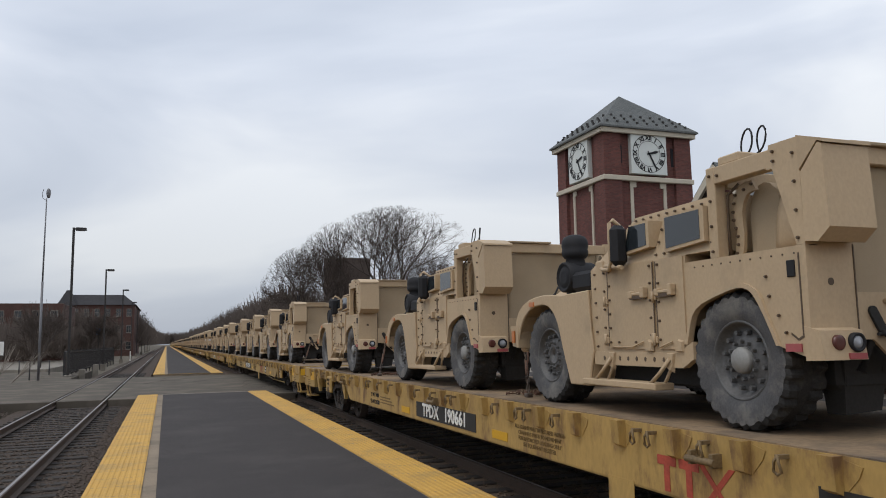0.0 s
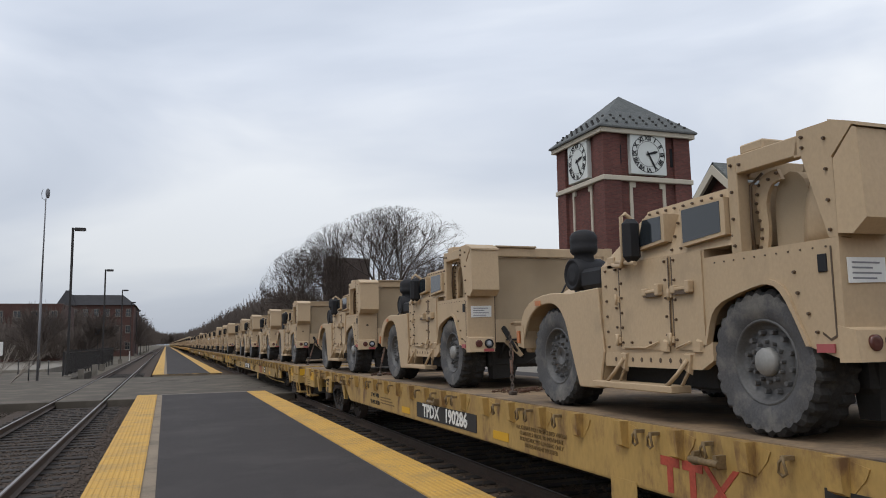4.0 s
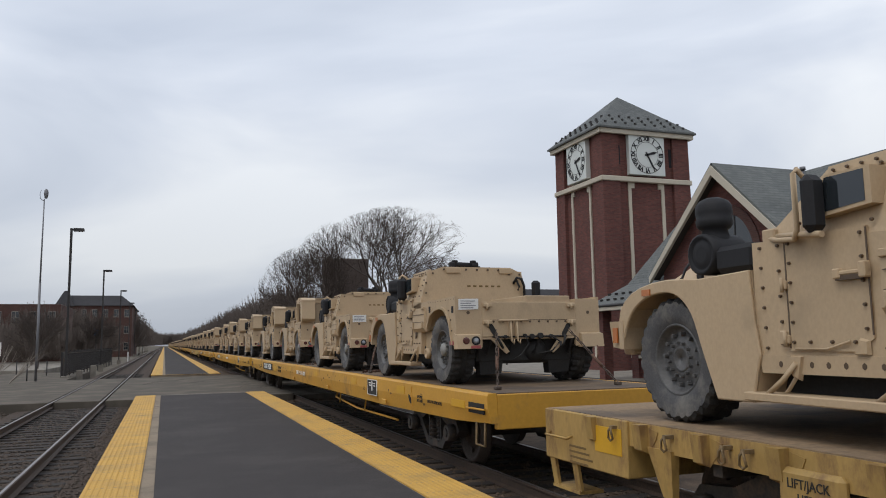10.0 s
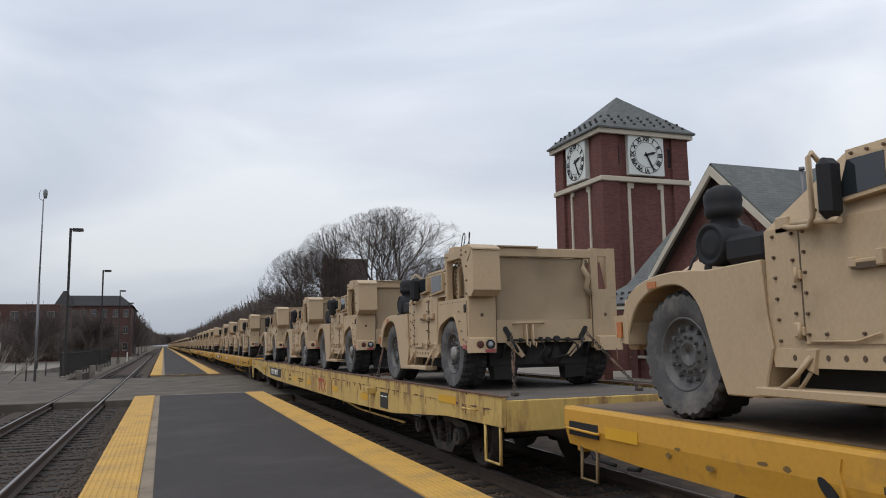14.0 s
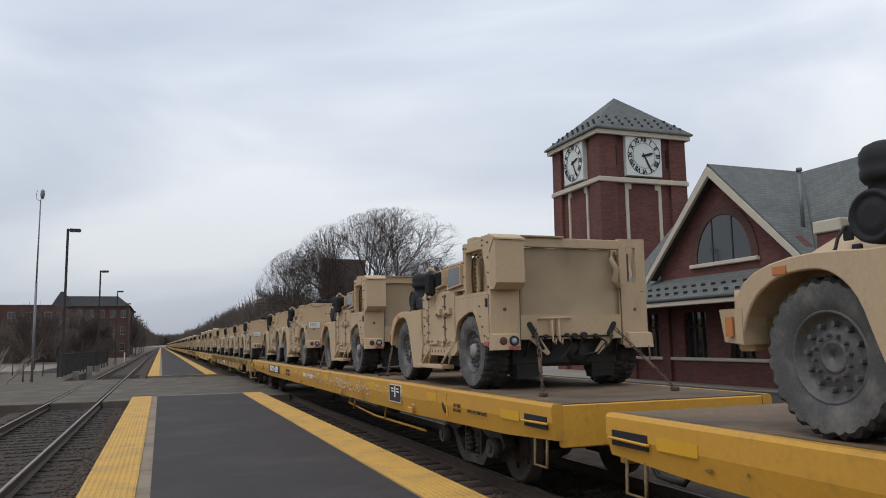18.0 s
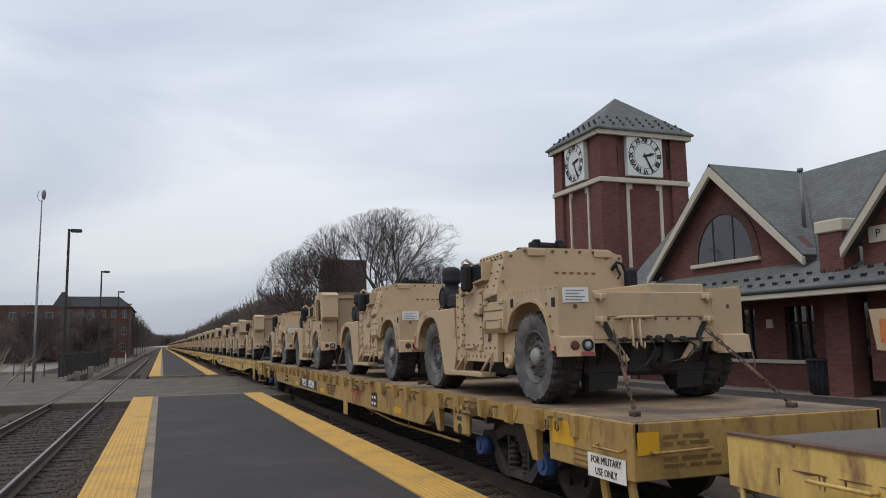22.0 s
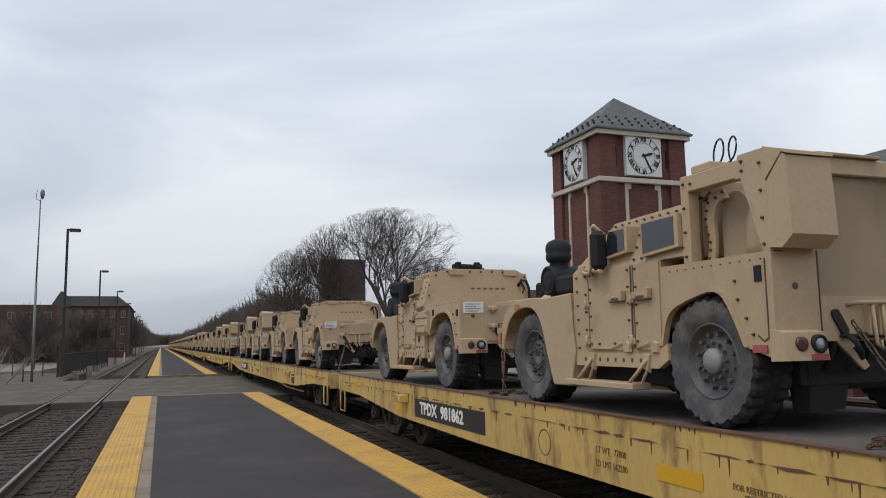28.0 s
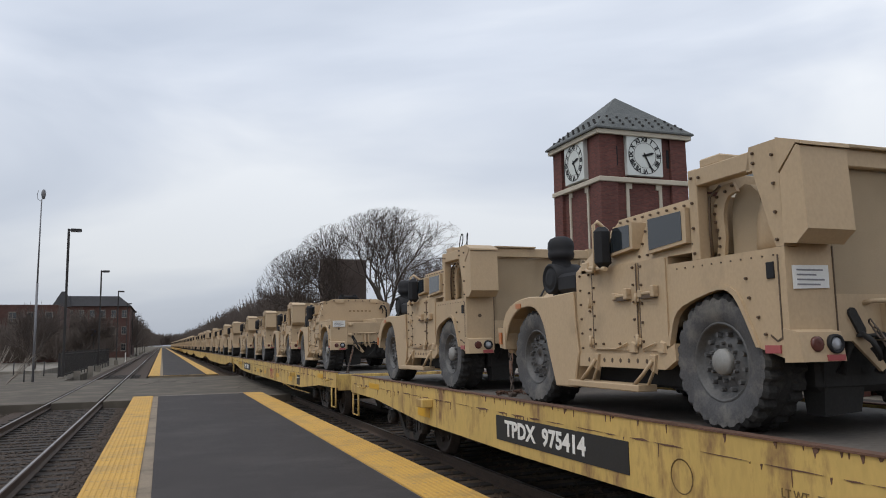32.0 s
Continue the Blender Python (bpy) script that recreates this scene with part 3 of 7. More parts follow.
            ring = [o - d * 0.15 + q * wd * 0.6, o - d * 0.15 - q * wd * 0.6, o + d * ln * 0.7 - q * wd, o + d * ln, o + d * ln * 0.7 + q * wd]
            hull(b, ring, [p + Vector((0, 0.02, 0)) for p in ring])
            put("clock_hand", b, BLACK, dial)
        for x in (1.02, W - 1.02):
            b = BM()
            box(b, x - 0.09, x + 0.09, 0.085, 0.14, zc - 0.55, zc + 0.45)
            put("slit_window", b, BLACK, root, "narrow dark slit opening")
        for x in (W / 2 - 1.02, W / 2 + 1.02):
            b = BM()
            box(b, x - 0.09, x + 0.09, 0.05, 0.16, 0.5, zb - 0.13)
            i0 = 0.28 if x < W / 2 else -0.28
            box(b, min(x, x + i0), max(x, x + i0), 0.045, 0.16, zb - 0.42, zb - 0.13)
            put("pale_strip", b, TRIM, root, "pale stone strip")
    face_parts(Matrix.Identity(4))
    face_parts(Matrix(((0, 1, 0, 0), (-1, 0, 0, W), (0, 0, 1, 0), (0, 0, 0, 1))))
    return root


clock_tower()


def arch_ring(cy, z0, r, n=16, squash=1.0):
    return [(cy + r * math.cos(math.pi * i / n), z0 + r * squash * math.sin(math.pi * i / n)) for i in range(n + 1)]


def station():
    root = tagged(new("station_house"), "red brick station house with slate roof and cream trimmed gables", "building")
    root.location = (18.2, 22.0, 0)
    XW, Y0, Y1 = 0.0, -26.0, 5.2
    # track-side wall in pieces round its dark windows
    openings = [(-14.6, -12.2), (-11.6, -5.5), (-4.38, -3.25), (-1.97, -0.78), (0.4, 1.6), (3.2, 4.4)]
    b = BM()
    y = Y0
    for o0, o1 in openings:
        box(b, XW, XW + 0.35, y, o0, -0.3, 3.6)
        box(b, XW, XW + 0.35, o0, o1, -0.3, 0.82 if o1 - o0 < 4 else 0.05)
        box(b, XW, XW + 0.35, o0, o1, 2.55, 3.6)
        y = o1
    box(b, XW, XW + 0.35, y, Y1, -0.3, 3.6)
    box(b, XW + 0.35, 8.0, Y1 - 0.35, Y1, -0.3, 3.6)
    box(b, 7.65, 8.0, Y0, Y1 - 0.35, -0.3, 3.6)
    part("wall", b, BRICK, root, "red brick wall")
    b = BM()
    box(b, XW - 0.12, XW - 0.002, -4.5, Y1, 0.80, 0.92, 0.02)
    part("stone_sill_band", b, TRIM, root, "pale stone sill band")
    for o0, o1 in openings:
        b = BM()
        box(b, XW + 0.20, XW + 0.23, o0, o1, 0.68, 2.55)
        win = part("window", b, GLASS, root, "dark station window")
        b = BM()
        n = 3
        for k in range(n + 1):
            yy = o0 + (o1 - o0) * k / n
            box(b, XW + 0.14, XW + 0.20, yy - 0.04, yy + 0.04, 0.68, 2.55)
        box(b, XW + 0.14, XW + 0.198, o0, o1, 2.0, 2.07)
        part("window_frame", b, SOFFIT, win)
    for yy in (-11.9, -5.2, 2.6, 4.9):
        b = BM()
        box(b, -0.13, 0.0, yy - 0.24, yy + 0.24, -0.1, 3.4)
        part("pier", b, BRICK, root)
    b = BM()
    box(b, -1.75, -1.35, 4.6, 5.0, -0.1, 2.75)
    part("canopy_post", b, BRICK, root, "square brick post under the canopy corner")
    # main roof: flared skirt over the walk, steeper slope to the ridge
    xe, ze, xr, zr, xk, zk = -2.0, 2.93, 3.8, 7.63, 0.0, 3.84
    Y1r = 5.4
    shingled("skirt_roof", [[(xe, Y0, ze), (xe, Y1r, ze), (xk, Y1r, zk), (xk, Y0, zk)]], SLATE_Y, root, label="low slate canopy roof")
    shingled("main_roof", [[(xk, Y0, zk), (xk, Y1r, zk), (xr, Y1r, zr), (xr, Y0, zr)], [(xr, Y0, zr), (xr, Y1r, zr), (2 * xr - xk, Y1r, zk), (2 * xr - xk, Y0, zk)]], SLATE_Y, root, label="grey slate main roof")
    b = BM()
    prism(b, [(xk, 3.6), (xr, zr - 0.15), (2 * xr - xk, 3.6)], Y1r - 0.5, Y1r - 0.3, "y")
    part("end_gable", b, BRICK, root)
    b = BM()
    box(b, xe - 0.10, xe + 0.06, Y0, Y1r, ze - 0.24, ze - 0.06, 0.02)
    part("gutter", b, TRIM, root, "cream gutter board")
    b = BM()
    cyl(b, (xe - 0.10, Y0, ze - 0.04), (xe - 0.10, Y1r, ze - 0.04), 0.055, seg=8)
    part("gutter_pipe", b, GUARD, root)
    b = BM()
    box(b, xe + 0.06, XW, Y0, Y1r, ze - 0.16, ze - 0.10)
    part("canopy_ceiling", b, SOFFIT, root)
    b = BM()
    for k in range(62):
        y = Y0 + 0.4 + k * 0.5
        for row in range(2):
            x = xe + 0.42 + row * 0.55
            z = ze + (x - xe) / (xk - xe) * (zk - ze)
            for o in (-0.05, 0.05):
                box(b, x - 0.05, x + 0.03, y + o - 0.014 + 0.25 * row, y + o + 0.014 + 0.25 * row, z - 0.02, z + 0.075)
            box(b, x - 0.01, x + 0.03, y - 0.07 + 0.25 * row, y + 0.07 + 0.25 * row, z + 0.02, z + 0.04)
    tagged(part("snow_guard", b, GUARD, root, "dark metal snow guards"), kind="stuff")

    def gable(x, cy, half, z0, za, windowed, name, pav):
        g = part(name, prism(BM(), [(cy - half, z0 - (3.9 if pav else 0.75)), (cy + half, z0 - (3.9 if pav else 0.75)), (cy + half, z0), (cy, za - 0.12), (cy - half, z0)], x, x + 0.3, "x"), BRICK, root, "red brick gable wall")
        shingled("gable_roof", [[(x - 0.45, cy - half - 0.3, z0 - 0.29), (x - 0.45, cy, za), (xr, cy, za - 0.02), (xk + 0.05, cy - half - 0.3, z0 - 0.29)],
                                [(x - 0.45, cy + half + 0.3, z0 - 0.29), (x - 0.45, cy, za), (xr, cy, za - 0.02), (xk + 0.05, cy + half + 0.3, z0 - 0.29)]], SLATE_X, g, label="slate dormer roof")
        for s in (-1, 1):
            b = BM()
            k = (za - z0) / half
            a, e = (cy, za - 0.10), (cy + s * (half + 0.28), z0 - 0.10 - k * 0.28)
            pts = [a, e, (e[0], e[1] - 0.24), (a[0], a[1] - 0.34)]
            prism(b, pts, x - 0.50, x - 0.38, "x")
            part("bargeboard", b, TRIM, g, "cream painted bargeboard")
            b = BM()
            pts = [(a[0], a[1] - 0.02), (e[0], e[1] - 0.02), (e[0], e[1] - 0.12), (a[0], a[1] - 0.16)]
            prism(b, pts, x - 0.38, x + 0.01, "x")
            part("gable_soffit", b, SOFFIT, g)
        if windowed:
            b = BM()
            prism(b, arch_ring(cy, 4.24, 1.36, 18, 1.19), x - 0.02, x + 0.02, "x")
            w = part("arched_window", b, GLASS, g, "arched window reflecting the sky")
            b = BM()
            o, i = arch_ring(cy, 4.24, 1.70, 18, 1.14), arch_ring(cy, 4.24, 1.38, 18, 1.19)
            for k in range(18):
                hull(b, [(x - 0.05, *o[k]), (x - 0.05, *o[k + 1]), (x - 0.05, *i[k + 1]), (x - 0.05, *i[k])], [(x, *o[k]), (x, *o[k + 1]), (x, *i[k + 1]), (x, *i[k])])
            part("brick_arch", b, BRICK_B, w, "brick arch round the window")
            b = BM()
            box(b, x - 0.14, x + 0.02, cy - 1.70, cy + 1.70, 4.11, 4.25, 0.02)
            part("window_sill", b, TRIM, w, "pale stone sill")
            b = BM()
            b.free()
            for dy in (-0.5, 0.5):
                part("glazing_bar", box(BM(), x - 0.04, x - 0.02, cy + dy - 0.025, cy + dy + 0.025, 4.24, 5.74), GUARD, w)
    gable(0.0, -0.72, 3.60, 4.33, 7.65, True, "gable", False)
    gable(-0.8, -10.4, 3.45, 4.36, 8.2, True, "front_gable", True)
    b = BM()
    cyl(b, (0.8, -3.5, 4.9), (0.8, -3.5, 6.86), 0.06, seg=10)
    cyl(b, (0.8, -3.5, 6.86), (0.8, -3.5, 6.96), 0.10, 0.09, 10)
    part("vent_pipe", b, GALV, root, "grey vent pipe through the roof")
    b = BM()
    box(b, -1.05, -0.45, -6.55, -5.75, -0.1, 4.45)
    pier = part("shoulder_pier", b, BRICK, root, "brick pier with pale stone cap")
    b = BM()
    box(b, -1.12, -0.38, -6.62, -5.68, 4.45, 4.80, 0.03)
    part("stone_cap", b, TRIM, pier)
    b = BM()
    box(b, -0.86, -0.805, -9.8, -7.2, 4.03, 4.46, 0.01)
    sign = part("name_panel", b, TRIM, root, "pale stone name panel with worn letters")
    for k, ch in enumerate("PA"):
        lettering(ch, 0.32, GUARD, sign, side_pose(-0.863, -7.50 - k * 0.36, 4.245), "letter")
    b = BM()
    box(b, -0.08, -0.002, -2.80, -2.52, 1.90, 2.18, 0.01)
    part("alarm_box", b, TRIM, root, "small pale alarm box on the wall")
    return root


station()
bin_root = tagged(new("litter_bin"), "black ribbed litter bin beside the station wall", "bin")
bin_root.location = (17.45, 16.62, 0.004)
b = BM()
lathe(b, [(0.0, 0.36), (0.06, 0.40), (0.5, 0.44), (0.92, 0.47), (0.94, 0.50), (1.0, 0.50), (1.0, 0.40), (0.9, 0.38)], 20, axis="z")
part("bin_body", b, BLACK, bin_root)
b = BM()
for k in range(20):
    a = 2 * math.pi * k / 20
    cyl(b, (0.41 * math.cos(a), 0.41 * math.sin(a), 0.05), (0.48 * math.cos(a), 0.48 * math.sin(a), 0.92), 0.014, seg=5)
part("rib", b, BLACK, bin_root)


# ---- lamps, fence, left side ----
def street_lamp(h=8.72):
    root = tagged(new("platform_lamp"), "dark bronze platform lamp with flat box head", "lamp", "lamps along the track")
    b = BM()
    box(b, -0.065, 0.065, -0.065, 0.065, 0.05, h, 0.01)
    part("pole", b, POLE_M, root)
    b = BM()
    box(b, -0.22, 0.22, -0.22, 0.22, -0.5, 0.08, 0.02)
    part("footing", b, CONCRETE, root)
    b = BM()
    box(b, 0.05, 0.14, -0.05, 0.05, h - 0.12, h - 0.03)
    part("arm", b, POLE_M, root)
    b = BM()
    hull(b, [(0.12, -0.17, h - 0.18), (0.70, -0.17, h - 0.15), (0.70, 0.17, h - 0.15), (0.12, 0.17, h - 0.18)], [(0.12, -0.17, h), (0.68, -0.15, h), (0.68, 0.15, h), (0.12, 0.17, h)])
    head = part("lamp_head", b, POLE_M, root)
    b = BM()
    box(b, 0.20, 0.62, -0.12, 0.12, h - 0.185, h - 0.16)
    part("lens", b, LAMP_GL, head)
    return root


lamp = street_lamp()
lamp.location = (-5.33, 49.4, -0.12)
for y, x in ((76.2, -5.38), (104, -5.3), (134, -5.43), (164, -5.6), (192, -5.5), (221, -5.5), (250, -5.5), (279, -5.5)):
    copy_thing(lamp, pose(x, y, -0.12))

mast = tagged(new("radio_mast"), "thin grey steel mast with a rounded floodlight on top", "mast")
mast.location = (-6.28, 45.2, 0.0)
b = BM()
cyl(b, (0, 0, -0.3), (0, 0, 5.05), 0.065, 0.06, 10)
part("lower_tube", b, GALV, mast)
b = BM()
cyl(b, (0, 0, 5.05), (0.02, 0, 9.55), 0.045, 0.03, 8)
part("upper_tube", b, GALV, mast)
b = BM()
lathe(b, [(-0.26, 0.04), (-0.22, 0.08), (0.0, 0.115), (0.18, 0.10), (0.26, 0.04)], 12, (0.10, 0, 9.83), "z")
part("floodlight", b, GALV, mast)
b = BM()
tube(b, [(0, 0, 9.45), (-0.16, 0, 9.55), (-0.2, 0, 9.8), (-0.14, 0, 10.05)], 0.015, 5)
part("bracket", b, GALV, mast)

fence = tagged(new("picket_fence"), "dark steel picket fence beside the track", "fence")
fence.location = (-5.6, 51.5, -0.12)
for i in range(19):
    y = i * 2.4
    b = BM()
    box(b, -0.04, 0.04, y - 0.04, y + 0.04, -0.4, 1.58, 0.006)
    part("post", b, POLE_M, fence)
    if i < 18:
        b = BM()
        box(b, -0.02, 0.02, y + 0.04, y + 2.36, 0.12, 0.17)
        box(b, -0.02, 0.02, y + 0.04, y + 2.36, 1.35, 1.40)
        for k in range(1, 17):
            box(b, -0.012, 0.012, y + k * 0.14 - 0.012, y + k * 0.14 + 0.012, 0.05, 1.5)
        tagged(part("picket_panel", b, POLE_M, fence), kind="stuff")
b = BM()
box(b, -0.06, 0.06, -1.6, 0, -0.4, 1.45, 0.01)
part("end_panel", b, POLE_M, fence, "solid dark end panel")
for x, y, h, nm in ((-4.75, 51, 0.55, "junction_box"), (-4.55, 58, 0.7, "junction_box"), (-4.5, 110, 1.3, "track_marker")):
    b = BM()
    box(b, -0.17, 0.17, -0.14, 0.14, -0.4, h * 0.8, 0.02)
    t = tagged(part(nm, b, CONCRETE if nm == "junction_box" else WHITE), "small pale trackside box" if nm == "junction_box" else "white trackside marker post", "box")
    t.location = (x, y, -0.2)
    if nm == "track_marker":
        t.scale = (0.4, 0.4, 1)
sg = tagged(new("station_sign"), "small blue sign on a dark post", "sign")
sg.location = (-7.05, 92, 0.3)
b = BM()
cyl(b, (0, 0, -0.4), (0, 0, 3.4), 0.05, seg=8)
part("post", b, POLE_M, sg)
b = BM()
box(b, -0.24, 0.24, -0.03, 0.03, 2.5, 3.3, 0.01)
part("sign_panel", b, SIGN_B, sg)
sg = tagged(new("road_sign"), "white square road sign on a thin post", "sign")
sg.location = (-10.63, 58, 0.25)
b = BM()
cyl(b, (0, 0, -0.4), (0, 0, 2.0), 0.04, seg=8)
part("post", b, GALV, sg)
b = BM()
box(b, -0.45, 0.45, -0.02, 0.02, 0.85, 1.75, 0.01)
part("sign_panel", b, WHITE, sg)
for x, y in ((-6.75, 45.6), (-8.9, 56.0), (-6.9, 54.0)):
    b = BM()
    cyl(b, (0, 0, -0.4), (0, 0, 1.0), 0.035, seg=8)
    t = tagged(part("bollard", b, POLE_M), "thin dark bollard post at the lot edge", "bollard", "bollards by the lot")
    t.location = (x, y, -0.2)


def block(name, label, x, y, w, d, h, material, floors, bays, roof="flat", mansard=0.0):
    root = tagged(new(name), label, "building")
    root.location = (x, y, -0.3)
    b = BM()
    box(b, 0, w, 0, d, -0.4, h)
    part("wall", b, material, root)
    b = BM()
    if roof == "flat":
        box(b, 0.0, w, 0.0, d, h + 0.004, h + 0.05)
    else:
        hull(b, [(-0.4, -0.4, h), (w + 0.4, -0.4, h), (w + 0.4, d + 0.4, h), (-0.4, d + 0.4, h)],
             [(mansard, mansard, h + mansard), (w - mansard, mansard, h + mansard), (w - mansard, d - mansard, h + mansard), (mansard, d - mansard, h + mansard)])
    part("roof", b, FELT if roof != "flat" else CLAD, root, "dark roof")
    fh = h / max(1, floors)
    for f in range(floors):
        for k in range(bays):
            cx = (k + 0.5) * w / bays
            b = BM()
            box(b, cx - 0.40, cx + 0.40, -0.04, 0.02, f * fh + fh * 0.34, f * fh + fh * 0.74)
            wn = part("window", b, GLASS, root)
            b = BM()
            z0, z1 = f * fh + fh * 0.34, f * fh + fh * 0.74
            box(b, cx - 0.50, cx + 0.50, -0.09, -0.045, z0 - 0.18, z0)
            box(b, cx - 0.48, cx - 0.40, -0.07, -0.02, z0, z1 + 0.10)
            box(b, cx + 0.40, cx + 0.48, -0.07, -0.02, z0, z1 + 0.10)
            box(b, cx - 0.40, cx + 0.40, -0.07, -0.02, z1, z1 + 0.10)
            box(b, cx - 0.40, cx + 0.40, -0.06, -0.038, (z0 + z1) / 2 - 0.03, (z0 + z1) / 2 + 0.03)
            box(b, cx - 0.03, cx + 0.03, -0.06, -0.038, z0, z1)
            part("window_frame", b, SASH, wn)
    return root


block("brick_house", "low dark red brick building with pale window frames", -23.46, 112, 10.5, 14, 7.5, BRICK_B, 2, 5)
bm2 = block("school_building", "large brown brick building with slate hipped roof", -20.7, 172, 14.2, 34, 10.24, BRICK_B, 3, 7, "hip", 2.2)
b = BM()
hull(b, [(-0.4, -0.6, 10.14), (3.4, -0.6, 10.14), (3.4, 3.4, 10.14), (-0.4, 3.4, 10.14)], [(1.2, 1.0, 13.3), (1.9, 1.0, 13.3), (1.9, 1.8, 13.3), (1.2, 1.8, 13.3)])
part("corner_turret", b, FELT, bm2, "slate corner turret roof")
# A plain block added in place of a soft dark patch among the trees.
block("brown_block", "plain windowless brown block standing among bare trees", 16.75, 84.5, 4.95, 2, 11.3, CLAD, 1, 0)
hs = block("far_house", "distant house with a wide brown roof", 15.46, 138, 5.6, 8, 7.27, BRICK_B, 2, 3, "hip", 1.4)
block("low_store", "low flat roofed brick building with dark cornice", 30.5, 70, 20, 12, 6.33, BRICK, 1, 6)
block("roofed_house", "distant house with a shallow grey hipped roof", 46.1, 96, 20, 12, 7.47, BRICK_B, 2, 5, "hip", 1.5)
pole = tagged(new("lot_lamp"), "tall dark lot lamp with two flat heads", "lamp")
pole.location = (26.96, 60, 0.05)
b = BM()
cyl(b, (0, 0, -0.3), (0, 0, 7.3), 0.07, 0.05, 8)
part("pole", b, POLE_M, pole)
for s in (-1, 1):
    b = BM()
    box(b, min(s * 0.05, s * 0.5), max(s * 0.05, s * 0.5), -0.12, 0.12, 7.25, 7.38, 0.02)
    part("lamp_head", b, POLE_M, pole)
lantern = tagged(new("lantern_lamp"), "black post lantern with glass sides and pointed cap", "lamp")
lantern.location = (21.08, 46, 0.25)
b = BM()
cyl(b, (0, 0, -0.3), (0, 0, 4.2), 0.06, 0.05, 8)
lathe(b, [(0.0, 0.2), (0.3, 0.18), (0.5, 0.08)], 10, axis="z")
part("post", b, POLE_M, lantern)
b = BM()
lathe(b, [(4.2, 0.12), (4.75, 0.26), (4.78, 0.24)], 6, axis="z")
part("glass_cage", b, LAMP_GL, lantern)
b = BM()
lathe(b, [(4.78, 0.30), (4.86, 0.28), (5.02, 0.10), (5.10, 0.04), (5.18, 0.02)], 6, axis="z")
part("cap", b, POLE_M, lantern)


# ---- bare trees ----
def bare_tree(name, label, x, y, h, seed, spread=0.5, levels=6, trunk=0.22, thin=0.012, lean=(0, 0), dome=0.0, bark=None):
    rnd = random.Random(seed)
    tv, tf, cv, cf = [], [], [], []

    def seg3(p, q, r0, r1, V, F):
        d = (q - p).normalized()
        u = d.orthogonal().normalized()
        w = d.cross(u)
        k = len(V)
        for base, r in ((p, r0), (q, r1)):
            for i in range(3):
                a = 2.0944 * i
                V.append(base + (u * math.cos(a) + w * math.sin(a)) * r)
        for i in range(3):
            j = (i + 1) % 3
            F.append((k + i, k + j, k + 3 + j, k + 3 + i))

    def grow(p, d, ln, r, lev):
        n = 3 if lev < levels - 1 else 2
        V, F = (tv, tf) if lev < 3 else (cv, cf)
        for i in range(n):
            d = (d + Vector((rnd.gauss(0, 0.10), rnd.gauss(0, 0.10), rnd.gauss(0.07, 0.06)))).normalized()
            q = p + d * ln / n
            r1 = max(thin * 0.7, r * (1 - 0.30 / n))
            seg3(p, q, r, r1, V, F)
            p, r = q, r1
            if lev < levels and (lev > 0 or i == n - 1):
                for _ in range((5 if lev == 0 else 2) if i == n - 1 else 1):
                    a = rnd.uniform(0, 6.283)
                    s = d.orthogonal().normalized()
                    s = s * math.cos(a) + d.cross(s) * math.sin(a)
                    nd = (d + s * rnd.uniform(spread * 0.6, spread * 1.3)).normalized()
                    grow(p, nd, ln * rnd.uniform(0.58, 0.80) * (1.5 if lev == 0 else 1), max(thin, r * rnd.uniform(0.5, 0.7)), lev + 1)
    grow(Vector((0, 0, -0.3)), Vector((lean[0], lean[1], 1)).normalized(), h * 0.20, trunk, 0)
    top = max(v.z for v in cv) if cv else h
    k = h / top
    if dome:
        # the crown fills a rounded dome: reaching twigs bend back to it
        zs = sorted(v.z for v in cv)
        k = h / zs[int(len(zs) * 0.97)]
        rs = sorted(math.hypot(v.x, v.y) for v in cv)
        f = dome / (rs[int(len(rs) * 0.93)] * k)
        for v in tv + cv:
            v.x, v.y = v.x * f, v.y * f
            u, w, z = v.x * k / dome, v.y * k / dome, (v.z * k - h * 0.58) / (h * 0.42)
            rho = math.sqrt(u * u + w * w + max(z, 0) ** 2)
            if rho > 0.96:
                g = (0.96 + 0.10 * (rho - 0.96)) / rho
                v.x, v.y = v.x * g, v.y * g
                if z > 0:
                    v.z = (h * 0.58 + z * g * h * 0.42) / k
    root = tagged(new(name), label, "tree")
    root.location = (x, y, -0.35)
    for nm, V, F, m in (("trunk", tv, tf, bark or BARK), ("crown", cv, cf, bark or TWIG)):
        me = bpy.data.meshes.new(nm)
        me.from_pydata([v * k for v in V], [], F)
        me.materials.append(m)
        for f in me.polygons:
            f.use_smooth = True
        ob = new(nm, me)
        ob.parent = root
    return root


bare_tree("bare_tree", "large leafless tree with a wide rounded crown behind the train", 23.06, 78, 16.54, 11, 0.70, 6, 0.26, 0.008, dome=9.3)
bare_tree("bare_tree", "leafless tree with spreading branches behind the train", 18.05, 80, 14.96, 12, 0.66, 6, 0.26, 0.008, dome=6.0)
bare_tree("bare_tree", "leafless tree with fine brown twigs behind the train", 14.02, 79, 12.16, 14, 0.70, 6, 0.22, 0.008, dome=5.4)
bare_tree("bare_tree", "leafless tree with a low crown behind the train", 30.03, 92, 14.0, 15, 0.66, 6, 0.22, 0.008, dome=5.5)
bare_tree("leaning_tree", "pale bare tree leaning over the lot edge", -7.6, 43, 4.5, 21, 0.22, 2, 0.055, 0.010, (0.95, 0.2), bark=PALE_BARK)
bare_tree("leaning_tree", "thin pale bare tree leaning over the lot", -8.1, 43, 4.75, 25, 0.22, 2, 0.045, 0.010, (0.6, 0.1), bark=PALE_BARK)
